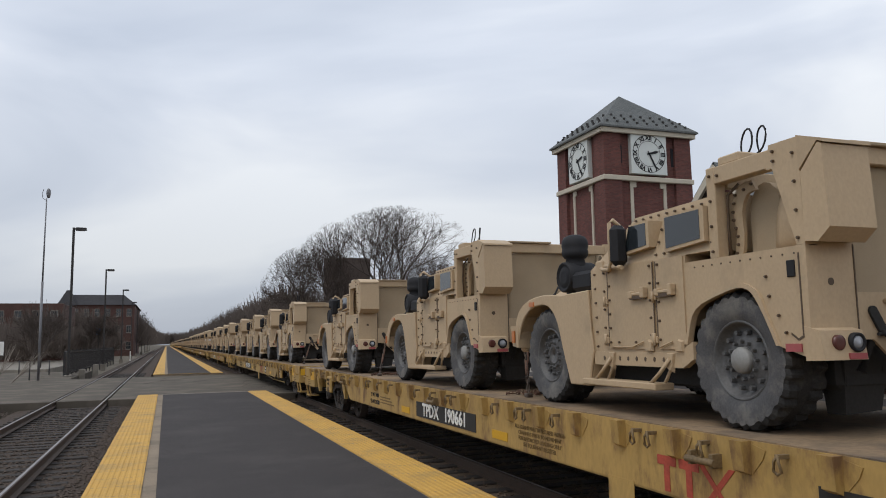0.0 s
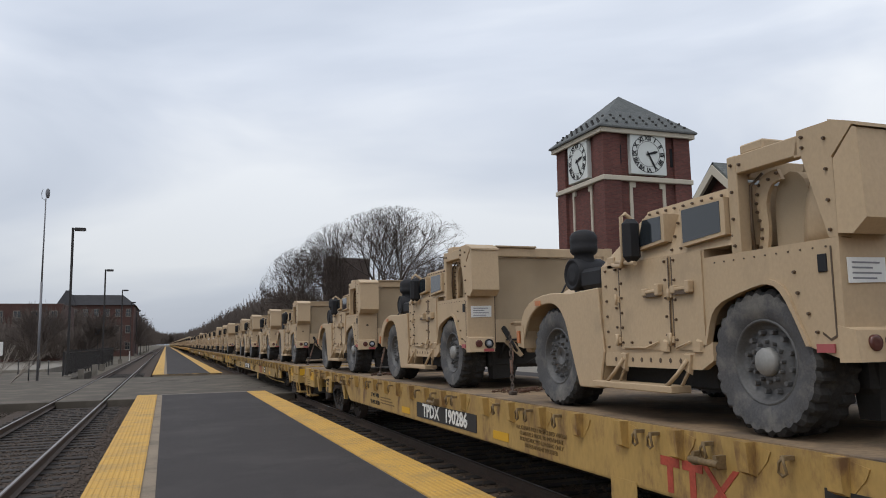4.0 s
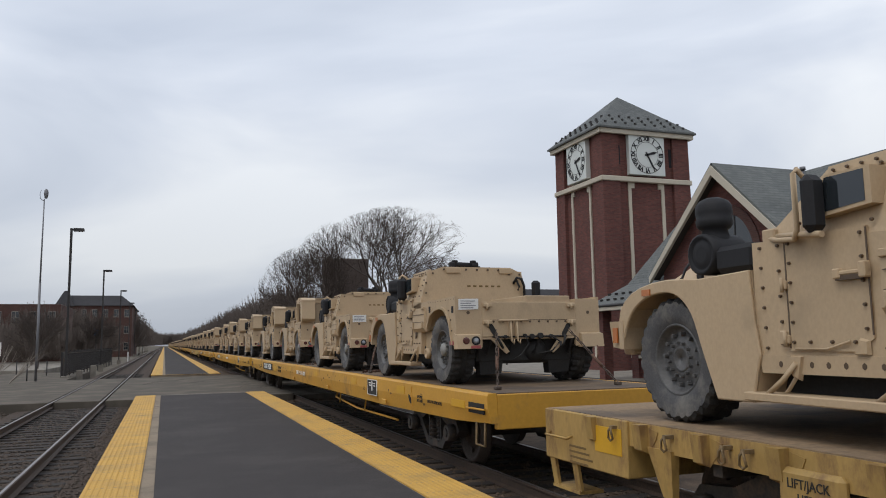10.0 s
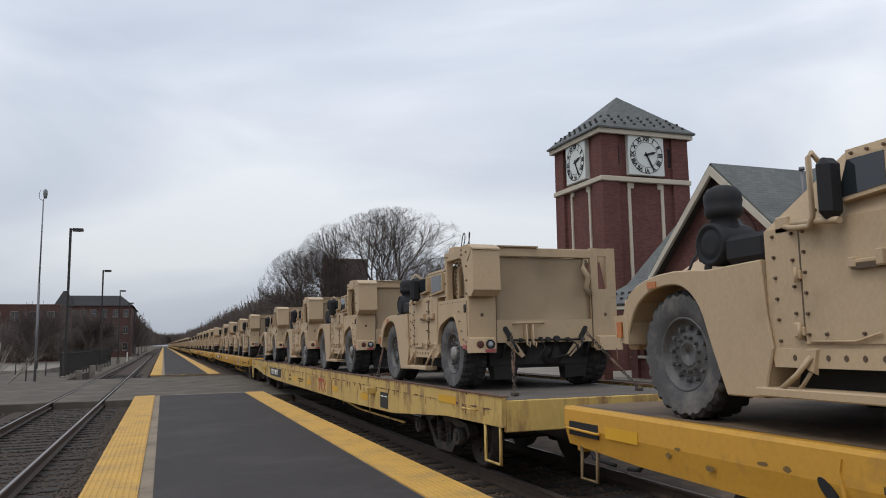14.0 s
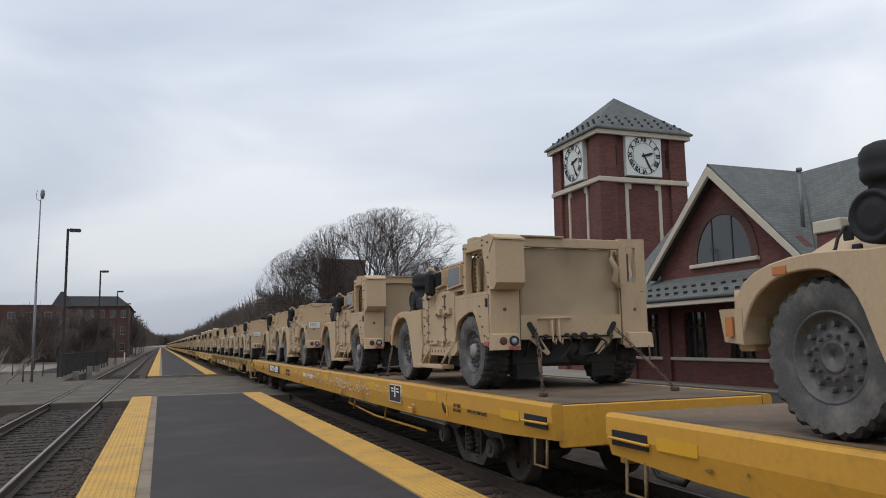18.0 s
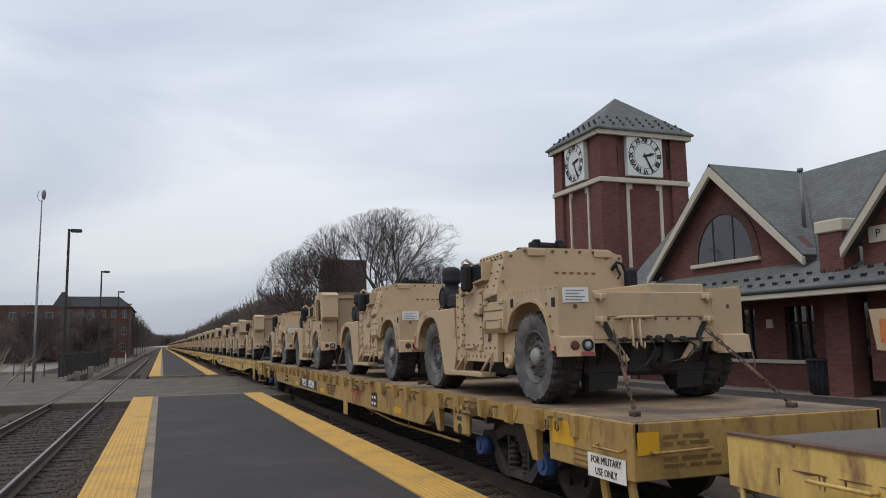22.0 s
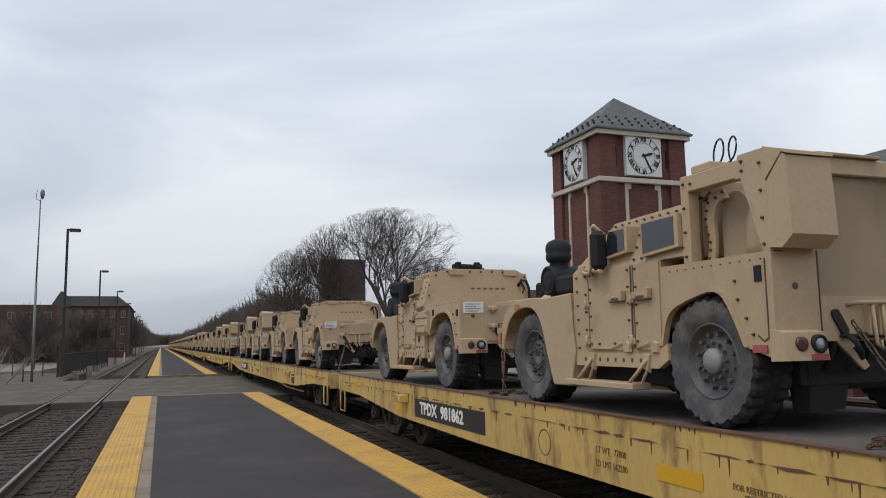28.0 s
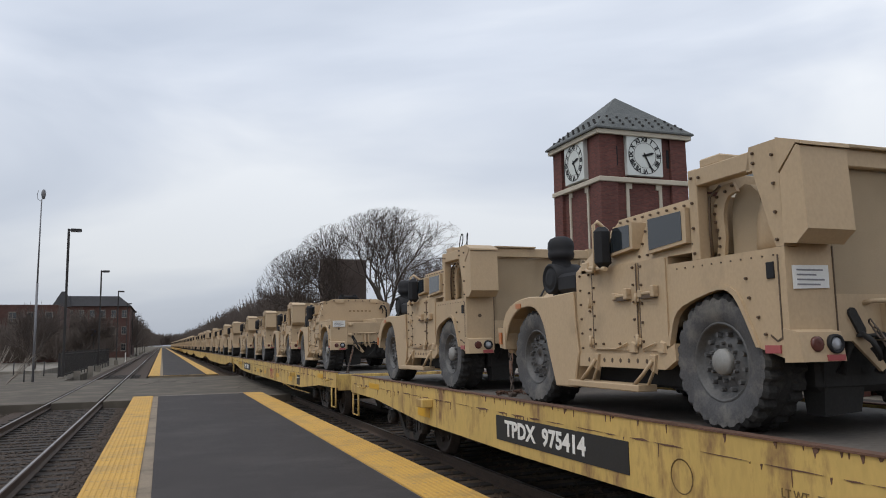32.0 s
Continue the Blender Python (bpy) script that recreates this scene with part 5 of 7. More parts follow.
def army_truck(kind, loops=0, paper=False, far=False, tarp=False):
    A = kind == "A"
    wb = 3.03 if A else 3.33
    text = "tan armoured truck with open rear frame" if A else "tan armoured pickup with low bed"
    if paper:
        text = text.split(" with ")[0] + " with white paper placard"
    elif A and loops:
        text = "tan armoured truck with looped aerials"
    root = tagged(new("army_truck" if A else "army_pickup"), text + ", chained on flatcar", "truck", "army trucks on the train")
    truck_wheels(root, wb, far)
    yr = -3.77 if A else -4.0
    yb = -2.86 if A else -2.39
    zt = 1.83
    S = 1.20
    # chassis with axles
    b = BM()
    box(b, -0.42, 0.42, yr + 0.15, 0.6, 0.44, 0.74)
    # added block: makes the open, shaded space under the doors dark
    box(b, -0.95, 0.95, -2.3, -0.85, 0.27, 0.56, 0.02)
    if not far:
        box(b, -0.80, 0.80, yr + 0.16, yr + 0.40, 0.30, 0.72, 0.05)
        lathe(b, [(yr + 0.34, 0.20), (yr + 0.16, 0.19), (yr + 0.09, 0.13), (yr + 0.06, 0.05)], 14, (0.16, 0, 0.50), "y")
        for s in (-1, 1):
            hull(b, [(s * 0.57 - 0.17, yr + 0.20, 0.14), (s * 0.57 + 0.17, yr + 0.20, 0.16), (s * 0.57 + 0.17, yr + 0.36, 0.16), (s * 0.57 - 0.17, yr + 0.36, 0.14)],
                 [(s * 0.57 - 0.21, yr + 0.14, 0.56), (s * 0.57 + 0.21, yr + 0.14, 0.56), (s * 0.57 + 0.21, yr + 0.38, 0.56), (s * 0.57 - 0.21, yr + 0.38, 0.56)])
    for y in (0, -wb):
        cyl(b, (-0.95, y, 0.52), (0.95, y, 0.52), 0.09, seg=8)
        box(b, -0.22, 0.22, y - 0.22, y + 0.22, 0.32, 0.74)
        for s in (-1, 1):
            cyl(b, (s * 0.62, y + 0.18, 0.40), (s * 0.55, y + 0.1, 1.0), 0.07, seg=8)
            cyl(b, (s * 0.78, y - 0.30, 0.34), (s * 0.40, y + 0.30, 0.42), 0.045, seg=6)
    box(b, -0.80, 0.80, yr + 0.14, yr + 0.55, 0.52, 0.82)
    box(b, -0.70, 0.70, yr + 0.22, yr + 0.70, 0.32, 0.60, 0.05)
    for x in (-0.66, -0.30, 0.12, 0.44, 0.70):
        tube(b, [(x, yr + 0.16, 0.80), (x + 0.05, yr + 0.05, 0.66), (x - 0.04, yr + 0.08, 0.44)], 0.035, 6)
    part("chassis", b, UNDER, root, "black chassis and axles with an added belly block")
    # lower body
    b = BM()
    if A:
        prism(b, [(-1.0, 0.57), (-2.36, 0.57), (-2.50, 0.64), (-2.50, 1.38), (-1.0, 1.38)], -S, S)
        arch = flowing([(-2.50, 0.64), (-2.53, 0.74), (-2.58, 0.87), (-2.70, 0.96), (-3.02, 1.045), (-3.17, 1.055), (-3.27, 1.0), (-3.37, 0.84), (-3.47, 0.63)], 2)
        for sx in (-1, 1):
            xa, xb = sorted((sx * S, sx * (S - 0.035)))
            prism(b, arch + [(yr, 0.54), (yr, 1.31), (-2.50, 1.31)], xa, xb)
            xa, xb = sorted((sx * (S - 0.034), sx * 0.80))
            wide = flowing([(-2.50, 0.66), (-2.51, 0.90), (-2.62, 1.07), (-3.02, 1.12), (-3.40, 1.07), (-3.56, 0.90), (-3.60, 0.62)], 2)
            prism(b, wide + [(yr, 0.56), (yr, 1.305), (-2.50, 1.305)], xa, xb)
            # lip round the wheel opening
            xa, xb = sorted((sx * S, sx * (S + 0.02)))
            out = [(y + (0.03 if y > -3.0 else -0.03) * (0.4 if z > 1.0 else 1), z + (0.035 if z > 0.9 else 0)) for y, z in arch]
            prism(b, arch + out[::-1], xa, xb)
        box(b, -0.80, 0.80, -3.05, -2.50, 0.86, 1.30)
    else:
        prism(b, [(-1.0, 0.57), (-2.42, 0.57), (-2.42, 1.30), (-1.0, 1.38)], -S, S)
        box(b, -1.12, 1.12, -2.74, -2.42, 0.42, 0.82)
    part("body", b, TAN, root)
    # cab shell with raked screen
    b = BM()
    zl = 1.375 if A else 1.295
    xr = 1.03 if A else 0.66
    hull(b, [(-S, -1.0, zl), (S, -1.0, zl), (S if A else 0.74, yb, zl), (-S, yb, zl)],
         [(-1.05, -1.58, zt - 0.02), (1.03, -1.58, zt - 0.02), (xr, yb, zt), (-1.05, yb, zt)])
    if not A:
        hull(b, [(-1.0, -1.62, zt - 0.03), (1.0, -1.62, zt - 0.03), (xr - 0.02, yb, zt - 0.02), (-1.03, yb, zt - 0.02)], [(-0.78, -1.7, zt + 0.02), (0.8, -1.7, zt + 0.02), (0.45, yb, zt + 0.065), (-0.80, yb, zt + 0.065)])
    if not far:
        # folded edge strip along the roof, bolted on
        hull(b, [(-1.075, -1.60, zt - 0.085), (-1.04, -1.60, zt - 0.085), (-1.04, yb, zt - 0.07), (-1.075, yb, zt - 0.07)], [(-1.062, -1.60, zt - 0.005), (-1.0, -1.60, zt + 0.005), (-1.0, yb, zt + 0.018), (-1.062, yb, zt + 0.012)])
    cab = part("cab", b, TAN, root)
    b = BM()
    for s in (-1, 1):
        q = [(s * 0.06, -1.07, 1.43), (s * 1.04, -1.07, 1.43), (s * 0.94, -1.53, 1.76), (s * 0.06, -1.53, 1.76)]
        hull(b, q, [(p[0], p[1] + 0.03, p[2] + 0.035) for p in q])
    part("windscreen", b, GLASS, cab, "dark two-pane windscreen")
    truck_side_windows(cab, ((-1.66, -2.06), (-2.28, -2.80)) if A else ((-1.62, -2.06),), far)
    truck_front(root, far)
    truck_step(root, -2.14 if A else -2.12, far)
    b = BM()
    prism(b, [(-1.02, 0.57), (-2.36, 0.57), (-2.56, 0.66), (-2.56, 0.52), (-2.42, 0.445), (-1.04, 0.445)] if A else [(-1.02, 0.57), (-2.44, 0.57), (-2.44, 0.445), (-1.04, 0.445)], -S - 0.012, -S + 0.05)
    part("door_sill", b, TAN, root, "tan holed sill under the doors")
    truck_rear_lamps(root, yr, far)
    if not far:
        truck_rear_gear(root, yr)
    # bodywork behind the cab
    if A:
        for s in (-1, 1):
            x0, x1 = sorted((s * S, s * 1.09))
            b = BM()
            box(b, x0, x1, -2.91, -2.81, 1.305, 2.03, 0.008)
            box(b, x0, x1, -3.50, -2.905, 1.89, 2.025, 0.006)
            prism(b, [(-3.46, 1.88), (-3.50, 2.055), (yr, 2.055), (yr, 1.312), (-3.70, 1.312), (-3.52, 1.88)], x0, x1)
            x0, x1 = sorted((s * 1.092, s * 0.78))
            if s < 0:
                box(b, x0, x1, yr + 0.002, yr + 0.07, 0.58, 2.04)
            else:
                box(b, x0, x1, yr + 0.002, yr + 0.07, 0.58, 1.44)
                box(b, x0, x1, yr + 0.002, yr + 0.07, 1.93, 2.05)
                box(b, 0.78, 0.90, yr + 0.003, yr + 0.06, 1.44, 1.93)
                box(b, 1.05, 1.10, yr + 0.003, yr + 0.06, 1.44, 1.93)
            part("side_frame", b, TAN, root, "tan open side frame")
        b = BM()
        box(b, -0.80, 0.80, yr + 0.01, yr + 0.10, 1.90, 2.03, 0.008)
        box(b, -1.09, 1.09, -2.93, -2.87, 1.86, 2.0, 0.006)
        box(b, -1.17, -0.86, -3.16, -2.92, 2.026, 2.10, 0.012)
        part("cross_beam", b, TAN, root)
        b = BM()
        box(b, -0.75, -0.10, yr - 0.03, yr + 0.45, 2.03, 2.055, 0.005)
        part("roof_plate", b, CANVAS, root, "dull brown folded roof plate")
        # slack canvas with folds on the rear face and a ragged lower hem
        b = BM()
        hull(b, [(-0.78, yr + 0.05, 0.83), (0.78, yr + 0.05, 0.83), (0.78, -3.12, 0.90), (-0.78, -3.12, 0.90)], [(-0.78, yr + 0.06, 1.89), (0.78, yr + 0.06, 1.89), (0.78, -3.12, 1.96), (-0.78, -3.12, 1.96)])
        bmesh.ops.subdivide_edges(b, edges=b.edges[:], cuts=15 if not far else 3, use_grid_fill=True)
        for v in b.verts:
            if v.co.y < -3.60:
                u, w = v.co.x, v.co.z
                v.co.y += 0.045 * math.exp(-((u - 0.02 + 0.05 * math.sin(4 * w)) / 0.03) ** 2) + 0.05 * math.sin((w - 0.85) * 3.0) * math.cos(u * 1.9)
                v.co.y += 0.07 * math.exp(-((u - 0.50 - 0.16 * w) / 0.07) ** 2) * max(0.0, w - 1.1)
                v.co.y -= 0.03 * math.exp(-((u - 0.66 - 0.02 * w) / 0.05) ** 2) * max(0.0, w - 1.2)
            v.co += Vector(noise.noise_vector(v.co * 3.1)) * 0.020 + Vector(noise.noise_vector(v.co * 9.0)) * 0.006
            if v.co.z < 0.92:
                v.co.z += 0.09 * noise.noise(Vector((v.co.x * 4.0, 3.0, 0.0)))
        for f in b.faces:
            f.smooth = True
        part("canvas_cover", b, CANVAS, root, "slack tan canvas cover")
        if not far:
            b = BM()
            tube(b, [(0.70, yr + 0.03, 1.86), (0.62, yr - 0.03, 1.74), (0.70, yr - 0.05, 1.62), (0.66, yr - 0.04, 1.46), (0.74, yr - 0.02, 1.36)], 0.045, 7)
            part("rolled_flap", b, CANVAS, root, "rolled canvas flap hanging at the corner")
        # what the open side shows: studded rib, arched panel, swelling canvas
        b = BM()
        prism(b, flowing([(-2.93, 1.30), (-2.97, 1.50), (-2.93, 1.72), (-3.02, 1.86), (-3.16, 1.88)], 2) + flowing([(-3.20, 1.80), (-3.10, 1.78), (-3.04, 1.66), (-3.05, 1.48), (-3.02, 1.30)], 2), -1.06, -1.03)
        rib = part("inner_rib", b, TAN, root, "curved bolted rib inside the opening")
        if not far:
            b = bolts_bm([(-1.062, -2.97 - 0.02 * math.sin(k), 1.34 + 0.065 * k) for k in range(8)] + [(-1.062, -3.08, 1.82), (-1.062, -3.16, 1.85)])
            tube(b, [(-1.10, -2.94, 1.33), (-1.12, -2.95, 1.55), (-1.10, -2.94, 1.80), (-1.06, -3.02, 1.88)], 0.012, 5)
            tagged(part("bolts", b, BOLT, rib), "dark bolt heads and cable", kind="stuff")
        b = BM()
        prism(b, [(-3.36, 1.308), (-3.36, 1.62)] + [(-3.20 - 0.16 * math.cos(math.pi * k / 8), 1.62 + 0.24 * math.sin(math.pi * k / 8)) for k in range(1, 8)] + [(-3.04, 1.62), (-3.04, 1.308)], -0.98, -0.80)
        part("inner_panel", b, CANVAS, root, "arched dark tan inner panel")
        b = BM()
        hull(b, [(-1.0, -3.30, 1.308), (-0.80, -3.30, 1.308), (-0.80, yr + 0.08, 1.308), (-1.0, yr + 0.08, 1.308)], [(-0.92, -3.38, 1.86), (-0.80, -3.38, 1.86), (-0.80, yr + 0.08, 1.86), (-0.92, yr + 0.08, 1.86)])
        bmesh.ops.subdivide_edges(b, edges=b.edges[:], cuts=5 if not far else 1, use_grid_fill=True)
        for v in b.verts:
            if v.co.x < -0.85:
                v.co.x -= 0.09 * math.sin(math.pi * min(1, max(0, (v.co.z - 1.3) / 0.56))) * math.sin(math.pi * min(1, max(0, (-3.25 - v.co.y) / 0.5)))
        for f in b.faces:
            f.smooth = True
        part("canvas_bulge", b, TAN, root, "swelling canvas behind the opening")
        # storage box on the rear corner
        b = BM()
        prism(b, [(yr - 0.01, 1.33), (yr - 0.12, 1.315), (yr - 0.225, 1.40), (yr - 0.20, 1.955), (yr - 0.17, 1.97), (yr - 0.012, 1.80)], -1.21, -0.80)
        sb = part("storage_box", b, TAN, root, "tan corner box with sloped lid")
        b = BM()
        prism(b, [(yr + 0.002, 2.06), (yr - 0.16, 2.005), (yr - 0.215, 1.985), (yr - 0.218, 1.962), (yr - 0.172, 1.982), (yr - 0.004, 1.815)], -1.215, -0.79)
        part("lid", b, TAN, sb)
        if not far:
            b = box(BM(), -S - 0.012, -S + 0.01, -3.67, -3.60, 1.10, 1.215, 0.004)
            part("fuel_flap", b, BLACK, root, "small black recess on the rear wing")
            b = BM()
            prism(b, [(-3.60, 0.72), (-3.66, 0.68), (-3.70, 0.70), (-3.70, 1.26), (-3.712, 1.26), (-3.712, 0.69), (-3.66, 0.665), (-3.60, 0.705)], -S - 0.004, -S)
            box(b, -0.785, -0.775, yr - 0.004, yr + 0.01, 0.60, 1.32)
            box(b, 0.775, 0.785, yr - 0.004, yr + 0.01, 0.60, 1.42)
            part("panel_seam", b, BOLT, root)
    else:
        for s in (-1, 1):
            x0, x1 = sorted((s * S, s * (S - 0.04)))
            arch = flowing([(-2.75, 0.84), (-2.79, 0.91), (-2.92, 1.045), (-3.15, 1.125), (-3.39, 1.135), (-3.57, 1.09), (-3.73, 0.93), (-3.81, 0.72), (-3.86, 0.60)], 2)
            b = BM()
            prism(b, [(-2.02, 0.80), (-2.70, 0.80)] + arch + [(yr, 0.53), (yr, 1.30), (-2.42, 1.29), (-2.02, 1.25)], x0, x1)
            xa, xb = sorted((s * (S - 0.039), s * 0.78))
            wide = flowing([(-2.72, 0.84), (-2.76, 1.02), (-2.95, 1.15), (-3.35, 1.20), (-3.75, 1.10), (-3.90, 0.85), (-3.94, 0.58)], 2)
            prism(b, [(-2.02, 0.84), (-2.70, 0.84)] + wide + [(yr, 0.55), (yr, 1.27), (-2.02, 1.24)], xa, xb)
            xa, xb = sorted((s * S, s * (S + 0.022)))
            out = [(y + (0.035 if y > -3.3 else -0.035) * (0.4 if z > 1.05 else 1), z + (0.035 if z > 0.9 else 0)) for y, z in arch]
            prism(b, arch + out[::-1], xa, xb)
            side = part("bed_side", b, TAN, root, "tan cargo bed side over the wheel")
            if far:
                continue
            b = BM()
            xs = s * (S + 0.002)
            hull(b, [(xs, -2.07, 0.80), (xs, -2.70, 0.80), (xs, -2.70, 1.20), (xs, -2.07, 1.19)], [(xs + s * 0.05, -2.08, 0.86), (xs + s * 0.05, -2.69, 0.86), (xs + s * 0.03, -2.69, 1.19), (xs + s * 0.03, -2.08, 1.18)])
            locker = part("locker_door", b, TAN, side)
            if s < 0:
                b = BM()
                for y in (-2.13, -2.62):
                    box(b, -S - 0.055, -S - 0.02, y - 0.06, y + 0.05, 1.16, 1.21, 0.006)
                    box(b, -S - 0.075, -S - 0.045, y - 0.03, y + 0.02, 0.86, 0.96, 0.008)
                part("locker_hinge", b, TAN, locker)
                b = BM()
                tube(b, [(-S - 0.01, -2.16, 0.80), (-S - 0.02, -2.18, 0.70), (-S - 0.015, -2.21, 0.72), (-S - 0.01, -2.22, 0.80)], 0.010, 5)
                box(b, -S - 0.048, -S - 0.03, -2.66, -2.10, 1.08, 1.088)
                box(b, -S - 0.052, -S - 0.03, -2.66, -2.10, 0.96, 0.968)
                part("panel_seam", b, BOLT, locker)
                for y, z in ((-2.86, 1.10), (-3.89, 1.06)):
                    b = box(BM(), -S - 0.010, -S + 0.008, y - 0.035, y + 0.035, z, z + 0.10, 0.004)
                    part("recess", b, BLACK, side, "small black recess")
                b = BM()
                tube(b, [(-S - 0.012, -2.80, 0.96), (-S - 0.02, -2.92, 1.06), (-S - 0.012, -3.02, 1.16)], 0.012, 5)
                part("stay_rod", b, TAN, side)
                b = BM()
                lathe(b, [(-S + 0.02, 0.085), (-S - 0.05, 0.08), (-S - 0.05, 0.045), (-S + 0.02, 0.04)], 12, (0, -2.78, 0.46), "x")
                part("tie_ring", b, TAN, root, "tan tie-down ring")
        b = BM()
        box(b, -0.78, 0.78, yr + 0.06, -2.42, 0.80, 0.88)
        box(b, -0.78, 0.78, yr - 0.004, yr + 0.06, 0.70, 1.22, 0.008)
        gate = part("tailgate", b, TAN, root, "tan tailgate and bed floor")
        if not far:
            b = BM()
            for x in (-0.70, 0.70):
                for z in (0.92, 1.17):
                    box(b, x - 0.07, x + 0.07, yr - 0.04, yr - 0.002, z - 0.03, z + 0.03, 0.008)
                    cyl(b, (x, yr - 0.03, z - 0.07), (x, yr - 0.03, z + 0.02), 0.02, seg=6)
            part("gate_latch", b, TAN, gate)
            b = BM()
            for k in range(9):
                cyl(b, (-0.6 + 0.15 * k, yr - 0.004, 0.925), (-0.6 + 0.15 * k, yr - 0.02, 0.925), 0.016, seg=6)
            box(b, -0.66, 0.66, yr - 0.008, yr - 0.003, 0.945, 0.953)
            tagged(part("bolts", b, BOLT, gate), "dark bolt heads along the gate hinge", kind="stuff")
            b = BM()
            box(b, -0.03, 0.72, -3.95, -2.6, 0.88, 1.32, 0.01)
            part("bed_locker", b, TAN, root)
            b = BM()
            cyl(b, (-0.46, -2.18, zt + 0.15), (-0.46, -2.18, zt + 0.06), 0.03, seg=8)
            cyl(b, (-0.56, -2.18, zt + 0.13), (-0.20, -2.18, zt + 0.12), 0.045, seg=10)
            cyl(b, (-0.20, -2.18, zt + 0.12), (-0.08, -2.18, zt + 0.12), 0.060, 0.055, 10)
            box(b, -0.12, -0.04, -2.22, -2.12, zt + 0.04, zt + 0.10)
            box(b, -0.60, -0.50, -2.24, -2.12, zt + 0.06, zt + 0.17, 0.02)
            for x in (-0.50, -0.16):
                lathe(b, [(zt + 0.05, 0.05), (zt + 0.16, 0.045), (zt + 0.175, 0.06), (zt + 0.20, 0.05), (zt + 0.205, 0.0)], 10, (x, -2.18, 0), "z")
            for x in (-0.75, 0.12, 0.30):
                box(b, x - 0.03, x + 0.03, -2.22, -2.14, zt + 0.04, zt + 0.085, 0.008)
            part("roof_fitting", b, BLACK, root, "black roof fittings")
            b = BM()
            tube(b, [(0.50, -2.40, 1.62), (0.54, -2.46, 1.72), (0.62, -2.47, 1.70), (0.68, -2.45, 1.58), (0.69, -2.43, 1.32)], 0.024, 6)
            tube(b, [(0.54, -2.42, 1.70), (0.58, -2.47, 1.56), (0.55, -2.46, 1.50)], 0.018, 6)
            part("cable", b, BLACK, root, "black cable on the cab corner")
            for x in (-0.62, 0.36):
                part("roof_tab", box(BM(), x - 0.13, x + 0.13, yb - 0.03, yb, zt - 0.045, zt + 0.05, 0.01), TAN, cab)
            b = BM()
            for k in range(6):
                box(b, -0.36 + 0.11 * k, -0.30 + 0.11 * k, yb - 0.004, yb - 0.001, 1.555, 1.585)
            tagged(part("stencil_bar", b, STENCIL, cab), "faint stencilled line", kind="stuff")
            b = box(BM(), -1.16, 0.72, yb - 0.05, yb + 0.01, 1.30, 1.335)
            part("rear_cab_ledge", b, TAN, root)
    if far:
        return merge_by_material(root)
    # doors, handles and bolts on the platform side
    doors = ((-1.32, -2.06), (-2.10, -2.48)) if A else ((-1.32, -1.98),)
    for i, (a, e) in enumerate(doors):
        b = BM()
        prism(b, [(a, 0.60), (e + 0.12, 0.60), (e, 0.68), (e, 1.37), (a, 1.37)] if i == 0 else [(a, 0.60), (e + 0.06, 0.60), (e, 0.66), (e, 1.37), (a, 1.37)], -S - 0.014, -S + 0.01)
        for zz in (0.68, 1.05):
            box(b, -S - 0.035, -S - 0.012, a - 0.01, a + 0.05, zz - 0.03, zz + 0.03, 0.006)
            cyl(b, (-S - 0.04, a + 0.02, zz - 0.05), (-S - 0.04, a + 0.02, zz + 0.05), 0.014, seg=6)
        box(b, -S - 0.035, -S - 0.012, a + 0.02, a + 0.08, 0.64, 0.74, 0.01)
        hull(b, [(-S - 0.01, e + 0.14, 0.58), (-S - 0.01, e + 0.03, 0.58), (-S - 0.01, e + 0.03, 0.67), (-S - 0.01, e + 0.10, 0.69)], [(-S - 0.035, e + 0.13, 0.585), (-S - 0.035, e + 0.04, 0.585), (-S - 0.035, e + 0.04, 0.66), (-S - 0.035, e + 0.09, 0.67)])
        tube(b, [(-S - 0.02, a - 0.05, 0.615), (-S - 0.03, e + 0.34, 0.615), (-S - 0.03, e + 0.16, 0.665)], 0.008, 5)
        part("door", b, TAN, root)
    hy = ((-1.72, -1.98), (-2.12, -2.38)) if A else ((-1.74, -2.0),)
    for a, e in hy:
        b = BM()
        box(b, -S - 0.055, -S - 0.014, e, a, 1.075, 1.105, 0.008)
        box(b, -S - 0.075, -S - 0.014, e, e + 0.05, 1.05, 1.15, 0.008)
        box(b, -S - 0.06, -S - 0.014, a - 0.06, a, 1.055, 1.12, 0.008)
        part("door_handle", b, TAN, root)
    sp = []
    X = -S - 0.014
    sp += line((X, -1.36, 0.66), (X, -1.36, 1.33), 6) + line((-S, -1.10, 0.62), (-S, -1.08, 1.33), 6) + line((-S, -1.25, 0.80), (-S, -1.25, 1.33), 4)
    sp += line((X, -1.50, 0.66), (X, -2.05 if A else -1.85, 0.66), 3)
    def lean(y, z0, z1, n):
        """Bolts up the leaning wall of the cab."""
        return [(-S + 0.15 * (z - 1.375) / 0.455 - 0.004, y, z) for z in [z0 + (z1 - z0) * k / (n - 1) for k in range(n)]]
    if A:
        sp += line((X, -2.02, 0.72), (X, -2.02, 1.33), 5) + line((X, -2.14, 0.68), (X, -2.14, 1.33), 5)
        sp += lean(-2.10, 1.42, 1.76, 4) + lean(-2.22, 1.42, 1.76, 3) + lean(-2.83, 1.44, 1.76, 4)
        sp += [(-1.078, -1.66 - 0.118 * k, 1.79) for k in range(11)]
        sp += line((-S - 0.001, -2.86, 1.36), (-S - 0.001, -2.86, 1.96), 4)
